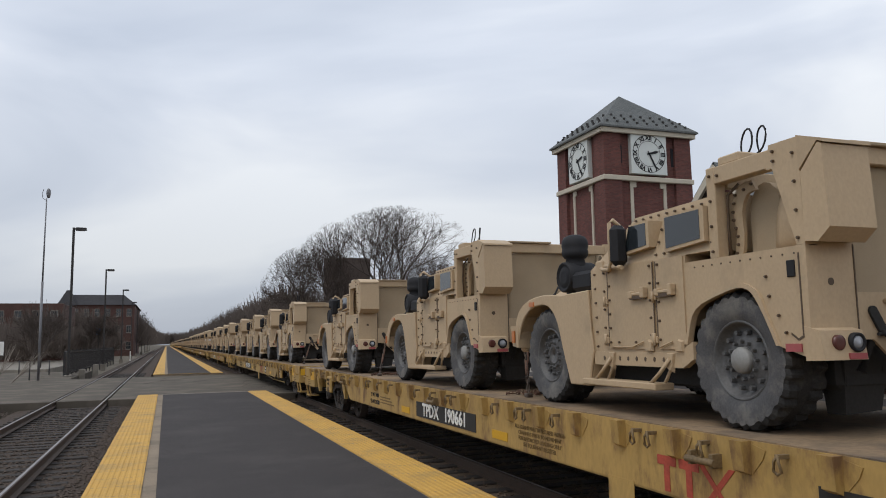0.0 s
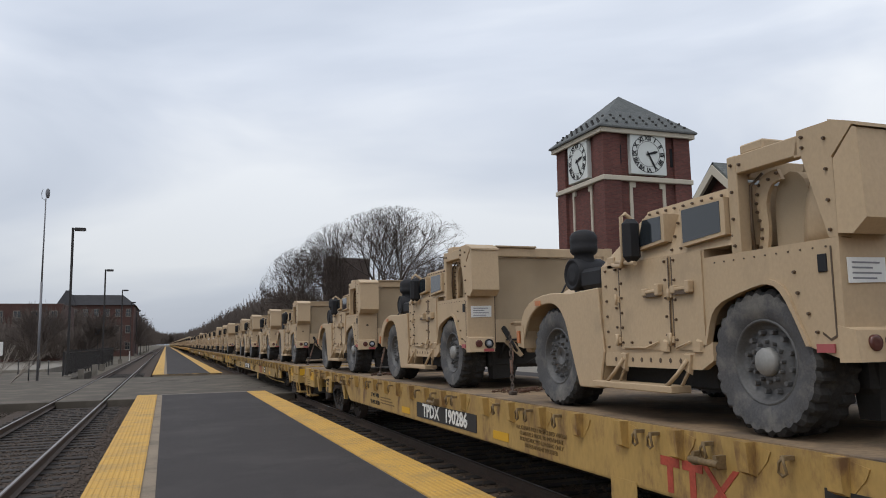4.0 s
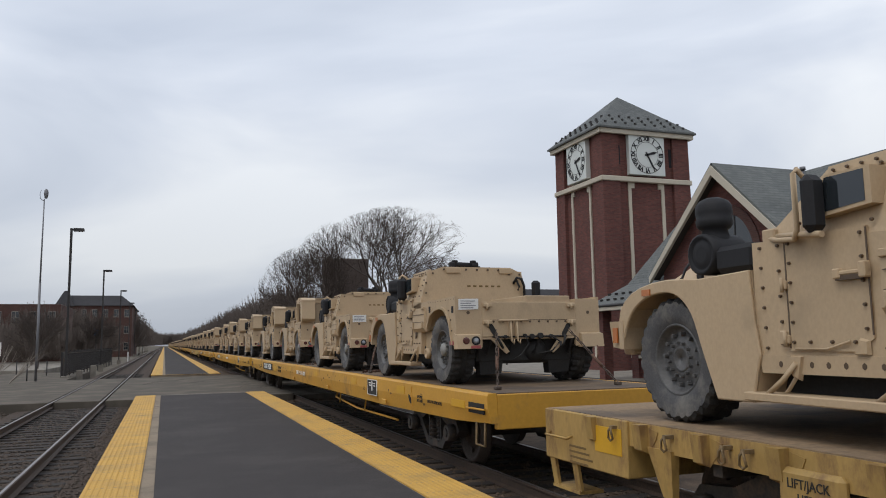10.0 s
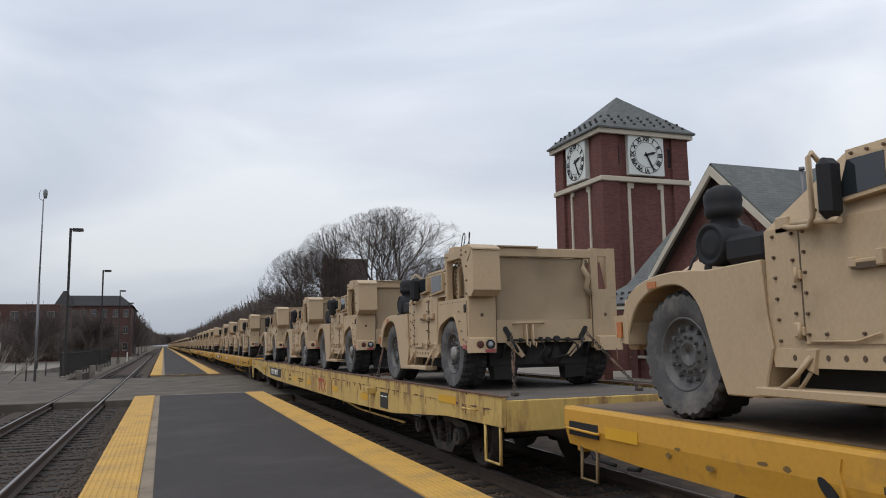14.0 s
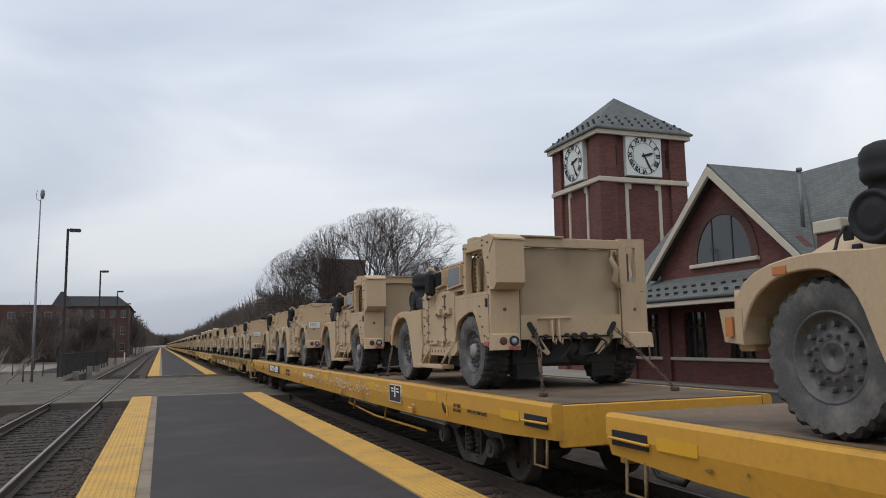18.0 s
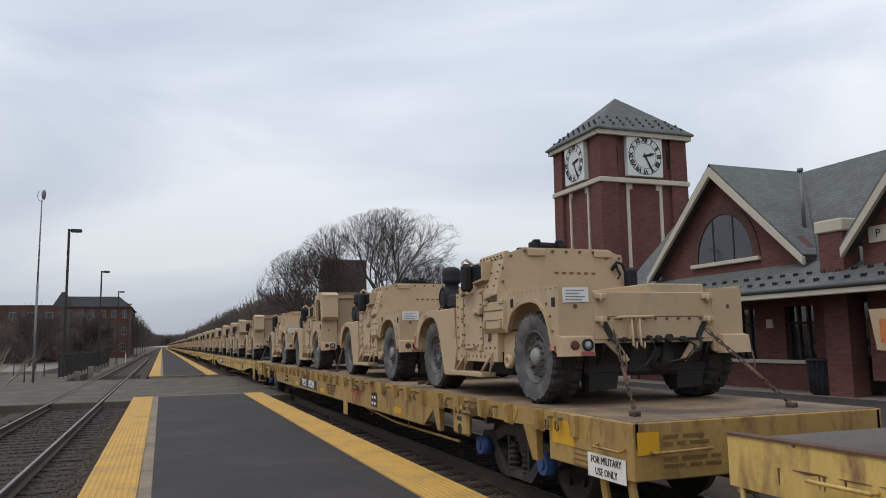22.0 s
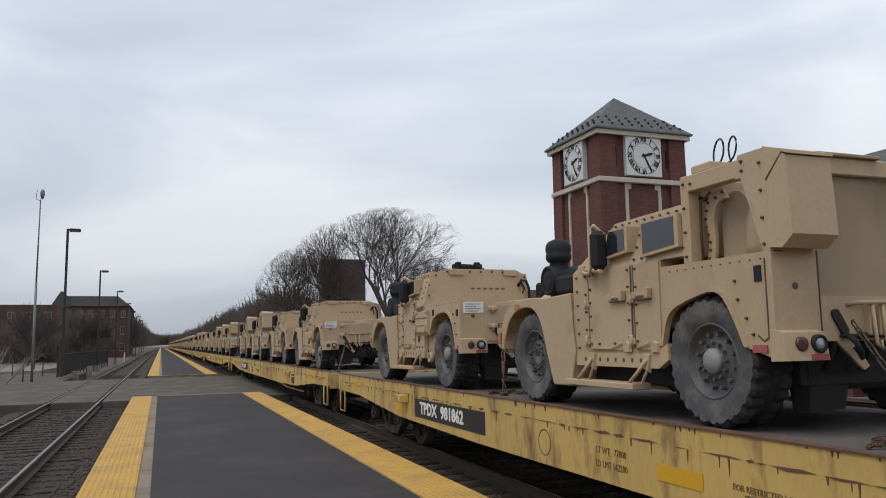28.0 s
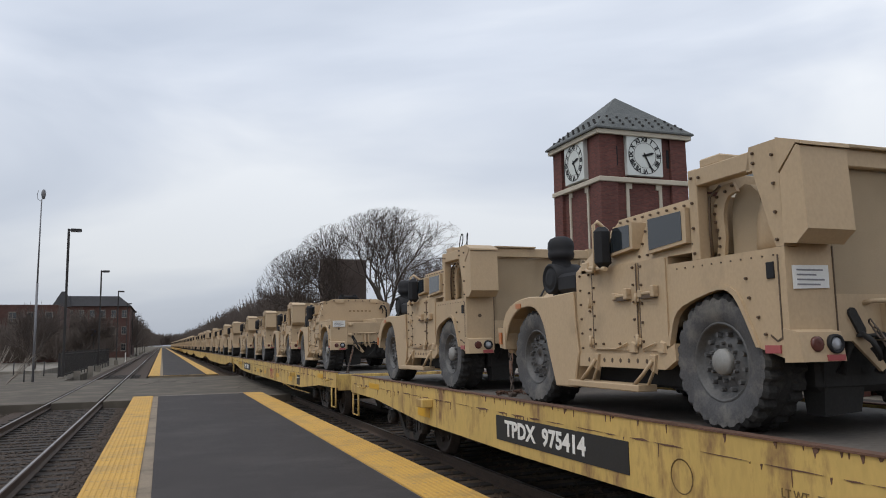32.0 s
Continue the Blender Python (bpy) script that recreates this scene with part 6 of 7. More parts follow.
        sp += [(-S - 0.001, -3.54, 2.0), (-S - 0.001, -3.54, 1.93), (-S - 0.001, -3.72, 1.95), (-S - 0.001, -3.72, 1.75), (-S - 0.001, -3.72, 1.55), (-S - 0.001, -3.72, 1.36), (-S - 0.001, -2.95, 1.95)]
        sp += [(-S - 0.001, -3.42, 0.98), (-S - 0.001, -3.50, 0.84), (-S - 0.001, -3.56, 0.72), (-S - 0.001, -3.40, 1.12)]
    else:
        sp += line((X, -1.94, 0.74), (X, -1.94, 1.33), 5) + line((-S, -2.06, 0.62), (-S, -2.34, 0.62), 3)
        sp += lean(-2.02, 1.40, 1.76, 4) + lean(-2.14, 1.40, 1.76, 3) + lean(-2.34, 1.40, 1.76, 5)
        sp += [(-1.078, -1.66 - 0.11 * k, 1.79) for k in range(7)]
        sp += [(-S - 0.001, -3.74, 1.10), (-S - 0.001, -3.82, 0.96), (-S - 0.001, -3.86, 0.80)]
    sp += lean(-1.44, 1.40, 1.46, 2)
    b = bolts_bm(sp)
    for i, (a, e) in enumerate(doors):
        # the dark gaps round the doors and under the handles
        box(b, -S - 0.0165, -S - 0.012, a - 0.008, a + 0.004, 0.62, 1.36)
        box(b, -S - 0.05, -S - 0.014, hy[i][1] + 0.02, hy[i][0] - 0.02, 1.045, 1.075)
        if i == 0:
            box(b, -S - 0.0165, -S - 0.012, e - 0.004, e + 0.008, 0.70, 1.36)
    for x in (-1.0, 1.0):
        cyl(b, (x, yr + 0.01, 1.06), (x, yr - 0.005, 1.06), 0.026, seg=10)
    for k in range(8):
        y = -1.22 - 0.135 * k
        prism(b, [(y - 0.015, 0.50), (y, 0.488), (y + 0.015, 0.50), (y + 0.015, 0.52), (y, 0.532), (y - 0.015, 0.52)], -S - 0.016, -S)
    for k in range(11):
        y = -2.62 - 0.105 * k if A else -2.80 - 0.115 * k
        cyl(b, (-S - 0.0, y, 1.26), (-S - 0.006, y, 1.26), 0.007, seg=5)
    if not A:
        for k in range(9):
            x = -0.98 + 0.20 * k
            z = zt + (0.02 if -0.8 < x < 0.4 else -0.05)
            cyl(b, (x, yb - 0.002, z), (x, yb - 0.022, z), 0.018, seg=6)
        for z in (1.45, 1.62):
            cyl(b, (-1.10, yb - 0.002, z), (-1.10, yb - 0.02, z), 0.016, seg=6)
    tagged(part("bolts", b, BOLT, root), "dark bolt heads and door gaps", kind="stuff")
    for k in range(loops):
        b = BM()
        c = Vector((-1.0 + 0.07 * k, -3.03 - 0.10 * k, 2.21))
        pts = [c + Vector((0.05 * math.sin(a * 0.5 + k), 0.06 * math.sin(a) * (1.3 if k else 1), -0.115 * math.cos(a))) for a in [2 * math.pi * j / 14 for j in range(15)]]
        tube(b, pts, 0.008, 5)
        part("aerial", b, BLACK, root, "looped black whip aerial")
    if paper:
        z0 = 1.02 if A else 1.10
        q = [(-1.15, z0), (-0.84, z0 + 0.008), (-0.838, z0 + 0.165), (-1.152, z0 + 0.16)]
        b = BM()
        hull(b, [(x, yr - 0.004, z) for x, z in q], [(x, yr - 0.012, z) for x, z in q])
        pl = part("placard", b, PAPER, root, "white paper placard with faint writing")
        b = BM()
        for i, ww in enumerate((0.20, 0.24, 0.17, 0.23)):
            box(b, -1.12, -1.12 + ww, yr - 0.0145, yr - 0.0115, z0 + 0.025 + 0.033 * i, z0 + 0.036 + 0.033 * i)
        part("writing_bar", b, INK, pl)
    if tarp:
        # A solid black panel stands for the shaded gap under the lifted canvas.
        b = BM()
        hull(b, [(-0.6, yr - 0.03, 0.95), (0.5, yr - 0.03, 0.95), (0.5, yr + 0.05, 0.95), (-0.6, yr + 0.05, 0.95)], [(0.1, yr - 0.03, 1.75), (0.5, yr - 0.03, 1.75), (0.5, yr + 0.05, 1.75), (0.1, yr + 0.05, 1.75)])
        part("torn_flap", b, UNDER, root, "black panel for the dark gap under a torn canvas flap")
    return root


def merge_by_material(root, keep=("wheel", "bogie", "wheelset")):
    """For the far end of the train: one mesh for each material, wheels apart."""
    bpy.context.view_layer.update()
    groups = {}
    for o in root.children_recursive:
        if o.name.split(".")[0] not in keep and o.type == "MESH" and not any(c.name.split(".")[0] in keep for c in o.children):
            groups.setdefault(o.data.materials[0].name, []).append(o)
    names = {"tan_paint": "bodywork", "tinted_glass": "glazing", "black_plastic": "intake_and_mirrors", "chassis_black": "chassis", "tan_canvas": "canvas_cover"}
    for mname, obs in groups.items():
        b = BM()
        for o in obs:
            t = b.verts[:]
            me = o.data.copy()
            me.transform(root.matrix_world.inverted() @ o.matrix_world)
            b.from_mesh(me)
            bpy.data.meshes.remove(me)
        m = bpy.data.materials[mname]
        part(names.get(mname, "underframe" if "steel" in mname else "fitting"), b, m, root, fix=False)
        for o in obs:
            bpy.data.objects.remove(o)
    return root


# ---- flatcars ----
CAR_L, CAR_GAP = 28.35, 1.22
DECK = 1.115          # over the rail head
WR = 0.46
CARX = 1.42


def wheelset_bm():
    b = BM()
    cyl(b, (-1.0, 0, 0), (1.0, 0, 0), 0.08, seg=8)
    for s in (-1, 1):
        prof = [(0.66, 0.49), (0.69, 0.49), (0.70, WR), (0.81, WR - 0.01), (0.81, 0.39), (0.76, 0.37), (0.755, 0.18), (0.84, 0.16), (0.84, 0.08)]
        lathe(b, [(s * a, r) for a, r in prof], 28)
        for k in range(5):
            a = 2 * math.pi * k / 5
            box(b, s * 0.775 - 0.02, s * 0.775 + 0.02, 0.27 * math.cos(a) - 0.03, 0.27 * math.cos(a) + 0.03, 0.27 * math.sin(a) - 0.03, 0.27 * math.sin(a) + 0.03)
    return b


def truck_frame_bm():
    b = BM()
    for s in (-1, 1):
        x0, x1 = sorted((s * 0.93, s * 1.08))
        prism(b, [(-1.12, 0.50), (-1.0, 0.64), (-0.60, 0.68), (-0.3, 0.82), (0.3, 0.82), (0.60, 0.68), (1.0, 0.64), (1.12, 0.50), (1.02, 0.42), (0.92, 0.54),
                  (0.55, 0.56), (0.28, 0.66), (-0.28, 0.66), (-0.55, 0.56), (-0.92, 0.54), (-1.02, 0.42)], x0, x1)
        prism(b, [(-0.80, 0.56), (-0.36, 0.16), (0.36, 0.16), (0.80, 0.56), (0.66, 0.58), (0.30, 0.27), (-0.30, 0.27), (-0.66, 0.58)], x0 + 0.01, x1 - 0.01)
        for y in (-0.29, 0.25):
            box(b, x0 + 0.02, x1 - 0.02, y, y + 0.05, 0.25, 0.70)
        for y in (-0.17, 0.17):
            for k in range(5):
                cyl(b, (s * 1.02, y, 0.25 + 0.065 * k), (s * 1.02, y, 0.285 + 0.065 * k), 0.075, seg=8)
            cyl(b, (s * 1.02, y, 0.23), (s * 1.02, y, 0.58), 0.05, seg=6)
    box(b, -1.0, 1.0, -0.2, 0.2, 0.46, 0.74)
    return b


def bearing_bm():
    b = BM()
    cyl(b, (0, 0, 0), (-0.14, 0, 0), 0.13, 0.12, 12)
    cyl(b, (-0.14, 0, 0), (-0.16, 0, 0), 0.07, 0.06, 8)
    return b


def bogie(root, y, far, blue=False):
    t = sub("bogie", shared("bogie_frame", truck_frame_bm, STEEL_K), root, Matrix.Translation((0, y, 0)), "grimy cast steel bogie frame")
    for dy in (-0.89, 0.89):
        w = sub("wheelset", shared("wheelset", wheelset_bm, WHEEL_S), t, Matrix.Translation((0, dy, WR)), "worn steel wheel pair on its axle")
        if not far:
            sub("bearing_cap", shared("bearing_blue" if blue else "bearing", bearing_bm, BLUE if blue else STEEL_K), t, Matrix.Translation((-1.06, dy, WR)), "blue bearing cap" if blue else "")
    return t


def deck_planks(root, y0, y1, x, material, far, z=DECK):
    b = BM()
    box(b, -x, x, y0, y1, z - 0.06, z)
    return part("deck", b, material, root, "worn plank deck")


def bars(root, y, z, n, w, h=0.02, gap=0.05, x=None, material=None, name="stencil_bar"):
    """Faint unreadable stencil lines on the side."""
    b = BM()
    x = -CARX - 0.012 if x is None else x
    for i in range(n):
        ww = w * (0.75 + 0.25 * ((i * 37) % 5) / 4)
        box(b, x - 0.003, x, y - ww, y, z - i * gap - h, z - i * gap)
    return tagged(part(name, b, material or STENCIL, root), "faded stencilled lines", kind="stuff")


def plate(root, x, y0, y1, z0, z1, material, name, label=""):
    b = BM()
    box(b, x - 0.006, x, min(y0, y1), max(y0, y1), z0, z1)
    return part(name, b, material, root, label)


def grab(root, pts, material, name="grab_iron", r=0.014):
    return part(name, tube(BM(), pts, r, 6), material, root)


def underframe(root, far, material):
    b = BM()
    box(b, -0.30, 0.30, CAR_GAP + 0.1, CAR_L - 0.1, 0.55, DECK - 0.06)
    if not far:
        for k in range(22):
            y = 2.2 + k * 1.18
            box(b, -CARX + 0.08, CARX - 0.08, y - 0.05, y + 0.05, 0.80, DECK - 0.06)
    part("centre_sill", b, STEEL_K, root, "dark steel centre sill and cross bearers")
    for y, s in ((CAR_GAP, -1), (CAR_L, 1)):
        b = BM()
        box(b, -0.11, 0.11, min(y, y + s * 0.62), max(y, y + s * 0.62), 0.62, 0.86, 0.03)
        box(b, -0.17, 0.17, min(y + s * 0.42, y + s * 0.66), max(y + s * 0.42, y + s * 0.66), 0.58, 0.92, 0.04)
        c = part("coupler", b, STEEL_K, root, "knuckle coupler")
        if not far:
            b = BM()
            tube(b, [(-0.35, y, 0.70), (-0.38, y + s * 0.3, 0.42), (-0.30, y + s * 0.62, 0.38)], 0.025, 6)
            part("air_hose", b, BLACK, c, "black air hose")
    if not far:
        b = BM()
        cyl(b, (-0.85, 8.6, 0.62), (-0.85, 9.5, 0.62), 0.16, seg=12)
        part("air_tank", b, STEEL_K, root)
        b = BM()
        tube(b, [(-1.18, 5.9, 0.42), (-1.18, 9.0, 0.40), (-1.18, 11.2, 0.50), (-0.9, 12.2, 0.60)], 0.022, 6)
        part("brake_rod", b, material, root)
        b = BM()
        for y in (8.0, 10.4):
            tube(b, [(-1.2, y, 0.9), (-1.24, y, 0.62), (-1.24, y + 0.1, 0.42)], 0.016, 6)
        part("rod_hanger", b, material, root)


def logo(root, y, z, x, s=1.0):
    """The owner's red mark, as plain strokes."""
    b = BM()
    for k in range(2):
        o = y - k * 0.30 * s
        box(b, x - 0.003, x, o - 0.26 * s, o, z + 0.22 * s, z + 0.30 * s)
        box(b, x - 0.003, x, o - 0.17 * s, o - 0.09 * s, z, z + 0.22 * s)
    o = y - 0.62 * s
    for d in (0, 1):
        q = [(x, o - 0.30 * s * d, z), (x, o - 0.30 * s * d - 0.07 * s * (1 - 2 * d), z), (x, o - 0.30 * s * (1 - d) - 0.07 * s * (1 - 2 * d) * -1 * -1, z + 0.30 * s), (x, o - 0.30 * s * (1 - d), z + 0.30 * s)]
        hull(b, q, [(p[0] - 0.003 - 0.001 * d, p[1], p[2]) for p in q])
    return part("red_mark", b, LOGO_R, root, "red painted owner's mark")


def flatcar(kind, far=False, number="", military=False, ny=0.0):
    paint = {"T": YEL_T, "D": YEL_D, "C": YEL_C}[kind]
    label = {"T": "ochre yellow flatcar with stake pockets and chain loops", "D": "bright yellow smooth sided flatcar with slotted ends", "C": "faded yellow flatcar with rust streaks and a deep side sill"}[kind]
    root = tagged(new("flatcar"), label, "flatcar", "flatcars of the train")
    y0, y1 = CAR_GAP, CAR_L
    DK = DECK + 0.05          # the smooth sided cars stand a little higher
    for y in (y0 + 3.0, y1 - 3.0):
        bogie(root, y, far, military)
    underframe(root, far, paint)
    if kind == "T":
        deck_planks(root, y0 + 0.02, y1 - 0.02, CARX - 0.034, DECK_W, far)
        for s in (-1, 1):
            b = BM()
            x0, x1 = sorted((s * (CARX - 0.06), s * (CARX - 0.03)))
            e0, e1 = y0 + 5.6, y1 - 5.6
            prism(b, [(y0, 0.90), (e0 - 0.55, 0.90), (e0, 0.58), (e1, 0.58), (e1 + 0.55, 0.90), (y1, 0.90), (y1, DECK - 0.01), (y0, DECK - 0.01)], x0, x1)
            xf0, xf1 = sorted((s * (CARX - 0.04), s * (CARX - 0.16)))
            sill = part("side_sill", b, YEL_T, root)
            if s < 0:
                part("sill_flange", box(BM(), xf0, xf1, e0, e1, 0.562, 0.58), YEL_T, sill)
            if far:
                continue
            n = 34
            if s < 0:
                b = BM()
                for k in range(n):
                    y = y0 + 0.95 + k * (y1 - y0 - 1.9) / (n - 1)
                    hull(b, [(-CARX + 0.03, y - 0.055, 0.87), (-CARX - 0.035, y - 0.055, 0.90), (-CARX - 0.035, y + 0.055, 0.90), (-CARX + 0.03, y + 0.055, 0.87)], [(-CARX + 0.03, y - 0.06, DECK - 0.012), (-CARX - 0.055, y - 0.06, DECK - 0.012), (-CARX - 0.055, y + 0.06, DECK - 0.012), (-CARX + 0.03, y + 0.06, DECK - 0.012)])
                    hull(b, [(-CARX + 0.03, y - 0.055, 0.87), (-CARX + 0.028, y - 0.055, 0.87), (-CARX + 0.028, y - 0.06, DECK - 0.03), (-CARX + 0.03, y - 0.06, DECK - 0.03)], [(-CARX + 0.03, y - 0.17, 0.99), (-CARX + 0.022, y - 0.17, 0.99), (-CARX + 0.022, y - 0.20, DECK - 0.06), (-CARX + 0.03, y - 0.20, DECK - 0.06)])
                tagged(part("stake_pocket", b, YEL_T, sill, "ochre steel stake pockets"), kind="stuff")
                b = BM()
                for k in range(n - 1):
                    y = y0 + 0.95 + (k + 0.5) * (y1 - y0 - 1.9) / (n - 1)
                    if k % 4 == 1:
                        continue
                    for o in ((-0.11, 0.10) if k % 3 == 0 else (0.0,)):
                        yy = y + o
                        box(b, -CARX - 0.05, -CARX + 0.03, yy - 0.022, yy + 0.022, DECK - 0.085, DECK - 0.058)
                        tube(b, [(-CARX - 0.045, yy, DECK - 0.06), (-CARX - 0.062, yy - 0.020, DECK - 0.10), (-CARX - 0.055, yy - 0.034, DECK - 0.165), (-CARX - 0.055, yy, DECK - 0.185), (-CARX - 0.055, yy + 0.034, DECK - 0.165), (-CARX - 0.062, yy + 0.020, DECK - 0.10), (-CARX - 0.045, yy, DECK - 0.06)], 0.011, 5)
                    if k % 8 == 3:
                        cyl(b, (-CARX - 0.05, y - 0.16, DECK - 0.20), (-CARX - 0.05, y + 0.16, DECK - 0.20), 0.028, seg=8)
                        for o in (-0.12, 0.12):
                            box(b, -CARX - 0.055, -CARX + 0.03, y + o - 0.02, y + o + 0.02, DECK - 0.24, DECK - 0.14)
                tagged(part("chain_loop", b, HOOK, sill, "grimy ochre chain hooks and winch bars"), kind="stuff")
        for y, e in ((y0, 1), (y1, -1)):
            b = BM()
            a, c = sorted((y, y + e * 1.5))
            box(b, -CARX, CARX, a, c, 0.62, DECK - 0.005, 0.01)
            eb = part("end_box", b, YEL_T, root, "ochre end platform box")
            if far:
                continue
            plate(eb, -CARX, y + e * 0.98, y + e * 1.42, 0.80, 1.03, REFL_Y, "reflector_panel", "bright yellow reflector panel")
            bars(eb, y + e * 0.75 + 0.25, 0.80, 4, 0.42, x=-CARX)
            grab(eb, [(-CARX, y + e * 0.12, 0.88), (-CARX - 0.06, y + e * 0.12, 0.86), (-CARX - 0.06, y + e * 0.55, 0.86), (-CARX, y + e * 0.55, 0.88)], YEL_T)
            b = BM()
            for yy in (y + e * 0.1, y + e * 0.55):
                hull(b, [(-CARX + 0.02, yy - 0.05, 0.62), (-CARX + 0.02, yy + 0.05, 0.62), (-CARX + 0.05, yy + 0.05, 0.62), (-CARX + 0.05, yy - 0.05, 0.62)], [(-CARX + 0.06, yy - 0.05, 0.34), (-CARX + 0.06, yy + 0.05, 0.34), (-CARX + 0.09, yy + 0.05, 0.34), (-CARX + 0.09, yy - 0.05, 0.34)])
            a, c = sorted((y + e * 0.06, y + e * 0.6))
            box(b, -CARX + 0.04, -CARX + 0.30, a, c, 0.33, 0.36)
            part("stirrup_step", b, YEL_T, eb)
            ye = y - e * 0.006
            b = BM()
            for zz, words in ((0.985, (0.16, 0.22)), (0.925, (0.10, 0.08, 0.2)), (0.80, (0.14, 0.26, 0.1)), (0.74, (0.22, 0.12, 0.16))):
                xw = -1.12
                for ww in words:
                    box(b, xw, xw + ww, ye - 0.003, ye + 0.003, zz - 0.013, zz + 0.013)
                    xw += ww + 0.05
            tagged(part("stencil_bar", b, STENCIL, eb), kind="stuff")
            b = BM()
            box(b, -CARX + 0.04, -CARX + 0.26, ye - 0.002, ye + 0.002, 0.84, 1.03)
            part("reflector_panel", b, REFL_Y, eb)
            grab(eb, [(-1.25, ye, 0.86), (-1.25, ye - e * 0.06, 0.86), (-0.65, ye - e * 0.06, 0.87), (-0.65, ye, 0.87)], YEL_T)
        if not far:
            if number.endswith("661"):
                grab(root, [(-CARX - 0.02, y0 + 0.10, 0.95), (-CARX - 0.02, y0 + 0.10, 1.42), (-CARX + 0.01, y0 + 0.12, 1.46), (-CARX + 0.01, y0 + 0.56, 1.46), (-CARX - 0.02, y0 + 0.58, 1.42), (-CARX - 0.02, y0 + 0.58, 0.95)], YEL_T, "end_rail", 0.016)
            for ya in (y0 + 1.95, y1 - 1.95, y0 + 5.0, y1 - 5.0):
                b = BM()
                hull(b, [(-CARX, ya - 0.16, 0.93), (-CARX, ya + 0.16, 0.93), (-CARX + 0.08, ya + 0.16, 0.93), (-CARX + 0.08, ya - 0.16, 0.93)], [(-CARX + 0.04, ya - 0.10, 0.55), (-CARX + 0.04, ya + 0.02, 0.55), (-CARX + 0.10, ya + 0.02, 0.55), (-CARX + 0.10, ya - 0.10, 0.55)])
                part("brace_plate", b, YEL_T, root)
            for ya in (y0 + 3.95, y1 - 3.5):
                b = BM()
                box(b, -CARX - 0.03, -CARX + 0.05, ya - 0.26, ya + 0.26, 0.60, 0.99, 0.03)
                jp = part("jack_plate", b, YEL_T, root, "jacking plate")
                b = BM()
                lathe(b, [(-CARX - 0.034, 0.07), (-CARX - 0.028, 0.07)], 12, (0, ya, 0.68))
                part("jack_hole", b, BLACK, jp)
                lettering("LIFT/JACK", 0.085, BLK_PANEL, jp, side_pose(-CARX - 0.033, ya, 0.90, 0.9))
                lettering("HERE", 0.085, BLK_PANEL, jp, side_pose(-CARX - 0.033, ya, 0.81, 0.9))
            xs = -CARX + 0.028
            b = plate(root, xs, 15.5, 18.0, 0.63, 0.86, BLK_PANEL, "number_panel", "black panel with white car number")
            lettering(number.replace(" ", "   "), 0.26, WHITE, b, side_pose(xs - 0.009, 16.75, 0.745, 1.12), bold=0.008)
            logo(root, 11.6, 0.60, xs, 0.92)
            plate(root, xs + 0.001, 11.95, 12.35, 0.30, 0.60, YEL_T, "drop_plate", "ochre plate hanging below the sill")
            lettering("ALL CHAINS MUST BE SECURED WITHIN\nCHANNELS PRIOR TO MOVEMENT\nFOR RESTRICTED LOADING ONLY\nSEE EQUIPMENT REGISTER", 0.062, STENCIL, root, side_pose(xs - 0.003, 13.72, 0.745, 1.05))
            bars(root, 20.2, 0.80, 3, 0.9, x=xs)
            lettering("LT WT  84800", 0.11, BLK_PANEL, root, side_pose(xs - 0.003, 20.6, 0.80, 0.9))
            lettering("LD LMT 201200", 0.11, BLK_PANEL, root, side_pose(xs - 0.003, 20.6, 0.67, 0.9))
            for yy in (14.75, 18.6, 8.2):
                plate(root, xs, yy - 0.22, yy + 0.22, 0.63, 0.73, REFL_Y, "reflector_panel", "bright yellow reflector")
            b = plate(root, xs, 9.55, 9.95, 0.63, 0.90, BLK_PANEL, "data_panel", "black and white data panel")
            w = BM()
            for k in range(4):
                box(w, xs - 0.012, xs - 0.006, 9.62 + (k % 2) * 0.17, 9.72 + (k % 2) * 0.17, 0.67 + 0.11 * (k // 2), 0.72 + 0.11 * (k // 2))
            tagged(part("writing_bar", w, WHITE, b), kind="stuff")
            if military:
                b = plate(root, -CARX - 0.01, y0 + 0.10, y0 + 0.72, 0.58, 0.79, WHITE, "notice_board", "white notice board")
                lettering("FOR MILITARY", 0.092, BLK_PANEL, b, side_pose(-CARX - 0.019, y0 + 0.41, 0.735, 0.85))
                lettering("USE ONLY", 0.092, BLK_PANEL, b, side_pose(-CARX - 0.019, y0 + 0.41, 0.635, 0.85))
    elif kind == "D":
        deck_planks(root, y0 + 0.02, y1 - 0.02, CARX - 0.10, DECK_D, far, DK)
        for s in (-1, 1):
            b = BM()
            ends = ((y0, 0.80), (y0 + 1.2, 0.74), (y0 + 5.0, 0.68), (y1 - 5.0, 0.68), (y1 - 1.2, 0.74), (y1, 0.80))
            rings = []
            for y, zb in ends:
                x = s * CARX
                rings.append([(x - s * 0.12, y, DK), (x - s * 0.02, y, DK), (x, y, DK - 0.03), (x, y, DK - 0.03 - (DK - zb) * 0.42), (x - s * 0.05, y, zb), (x - s * 0.14, y, zb)])
            vr = [[b.verts.new(p) for p in r] for r in rings]
            for a, c in zip(vr, vr[1:]):
                for k in range(6):
                    b.faces.new((a[k], a[(k + 1) % 6], c[(k + 1) % 6], c[k]))
            b.faces.new(vr[0])
            b.faces.new(vr[-1][::-1])
            sill = part("side_sill", b, YEL_D, root, "smooth bright yellow side sill")
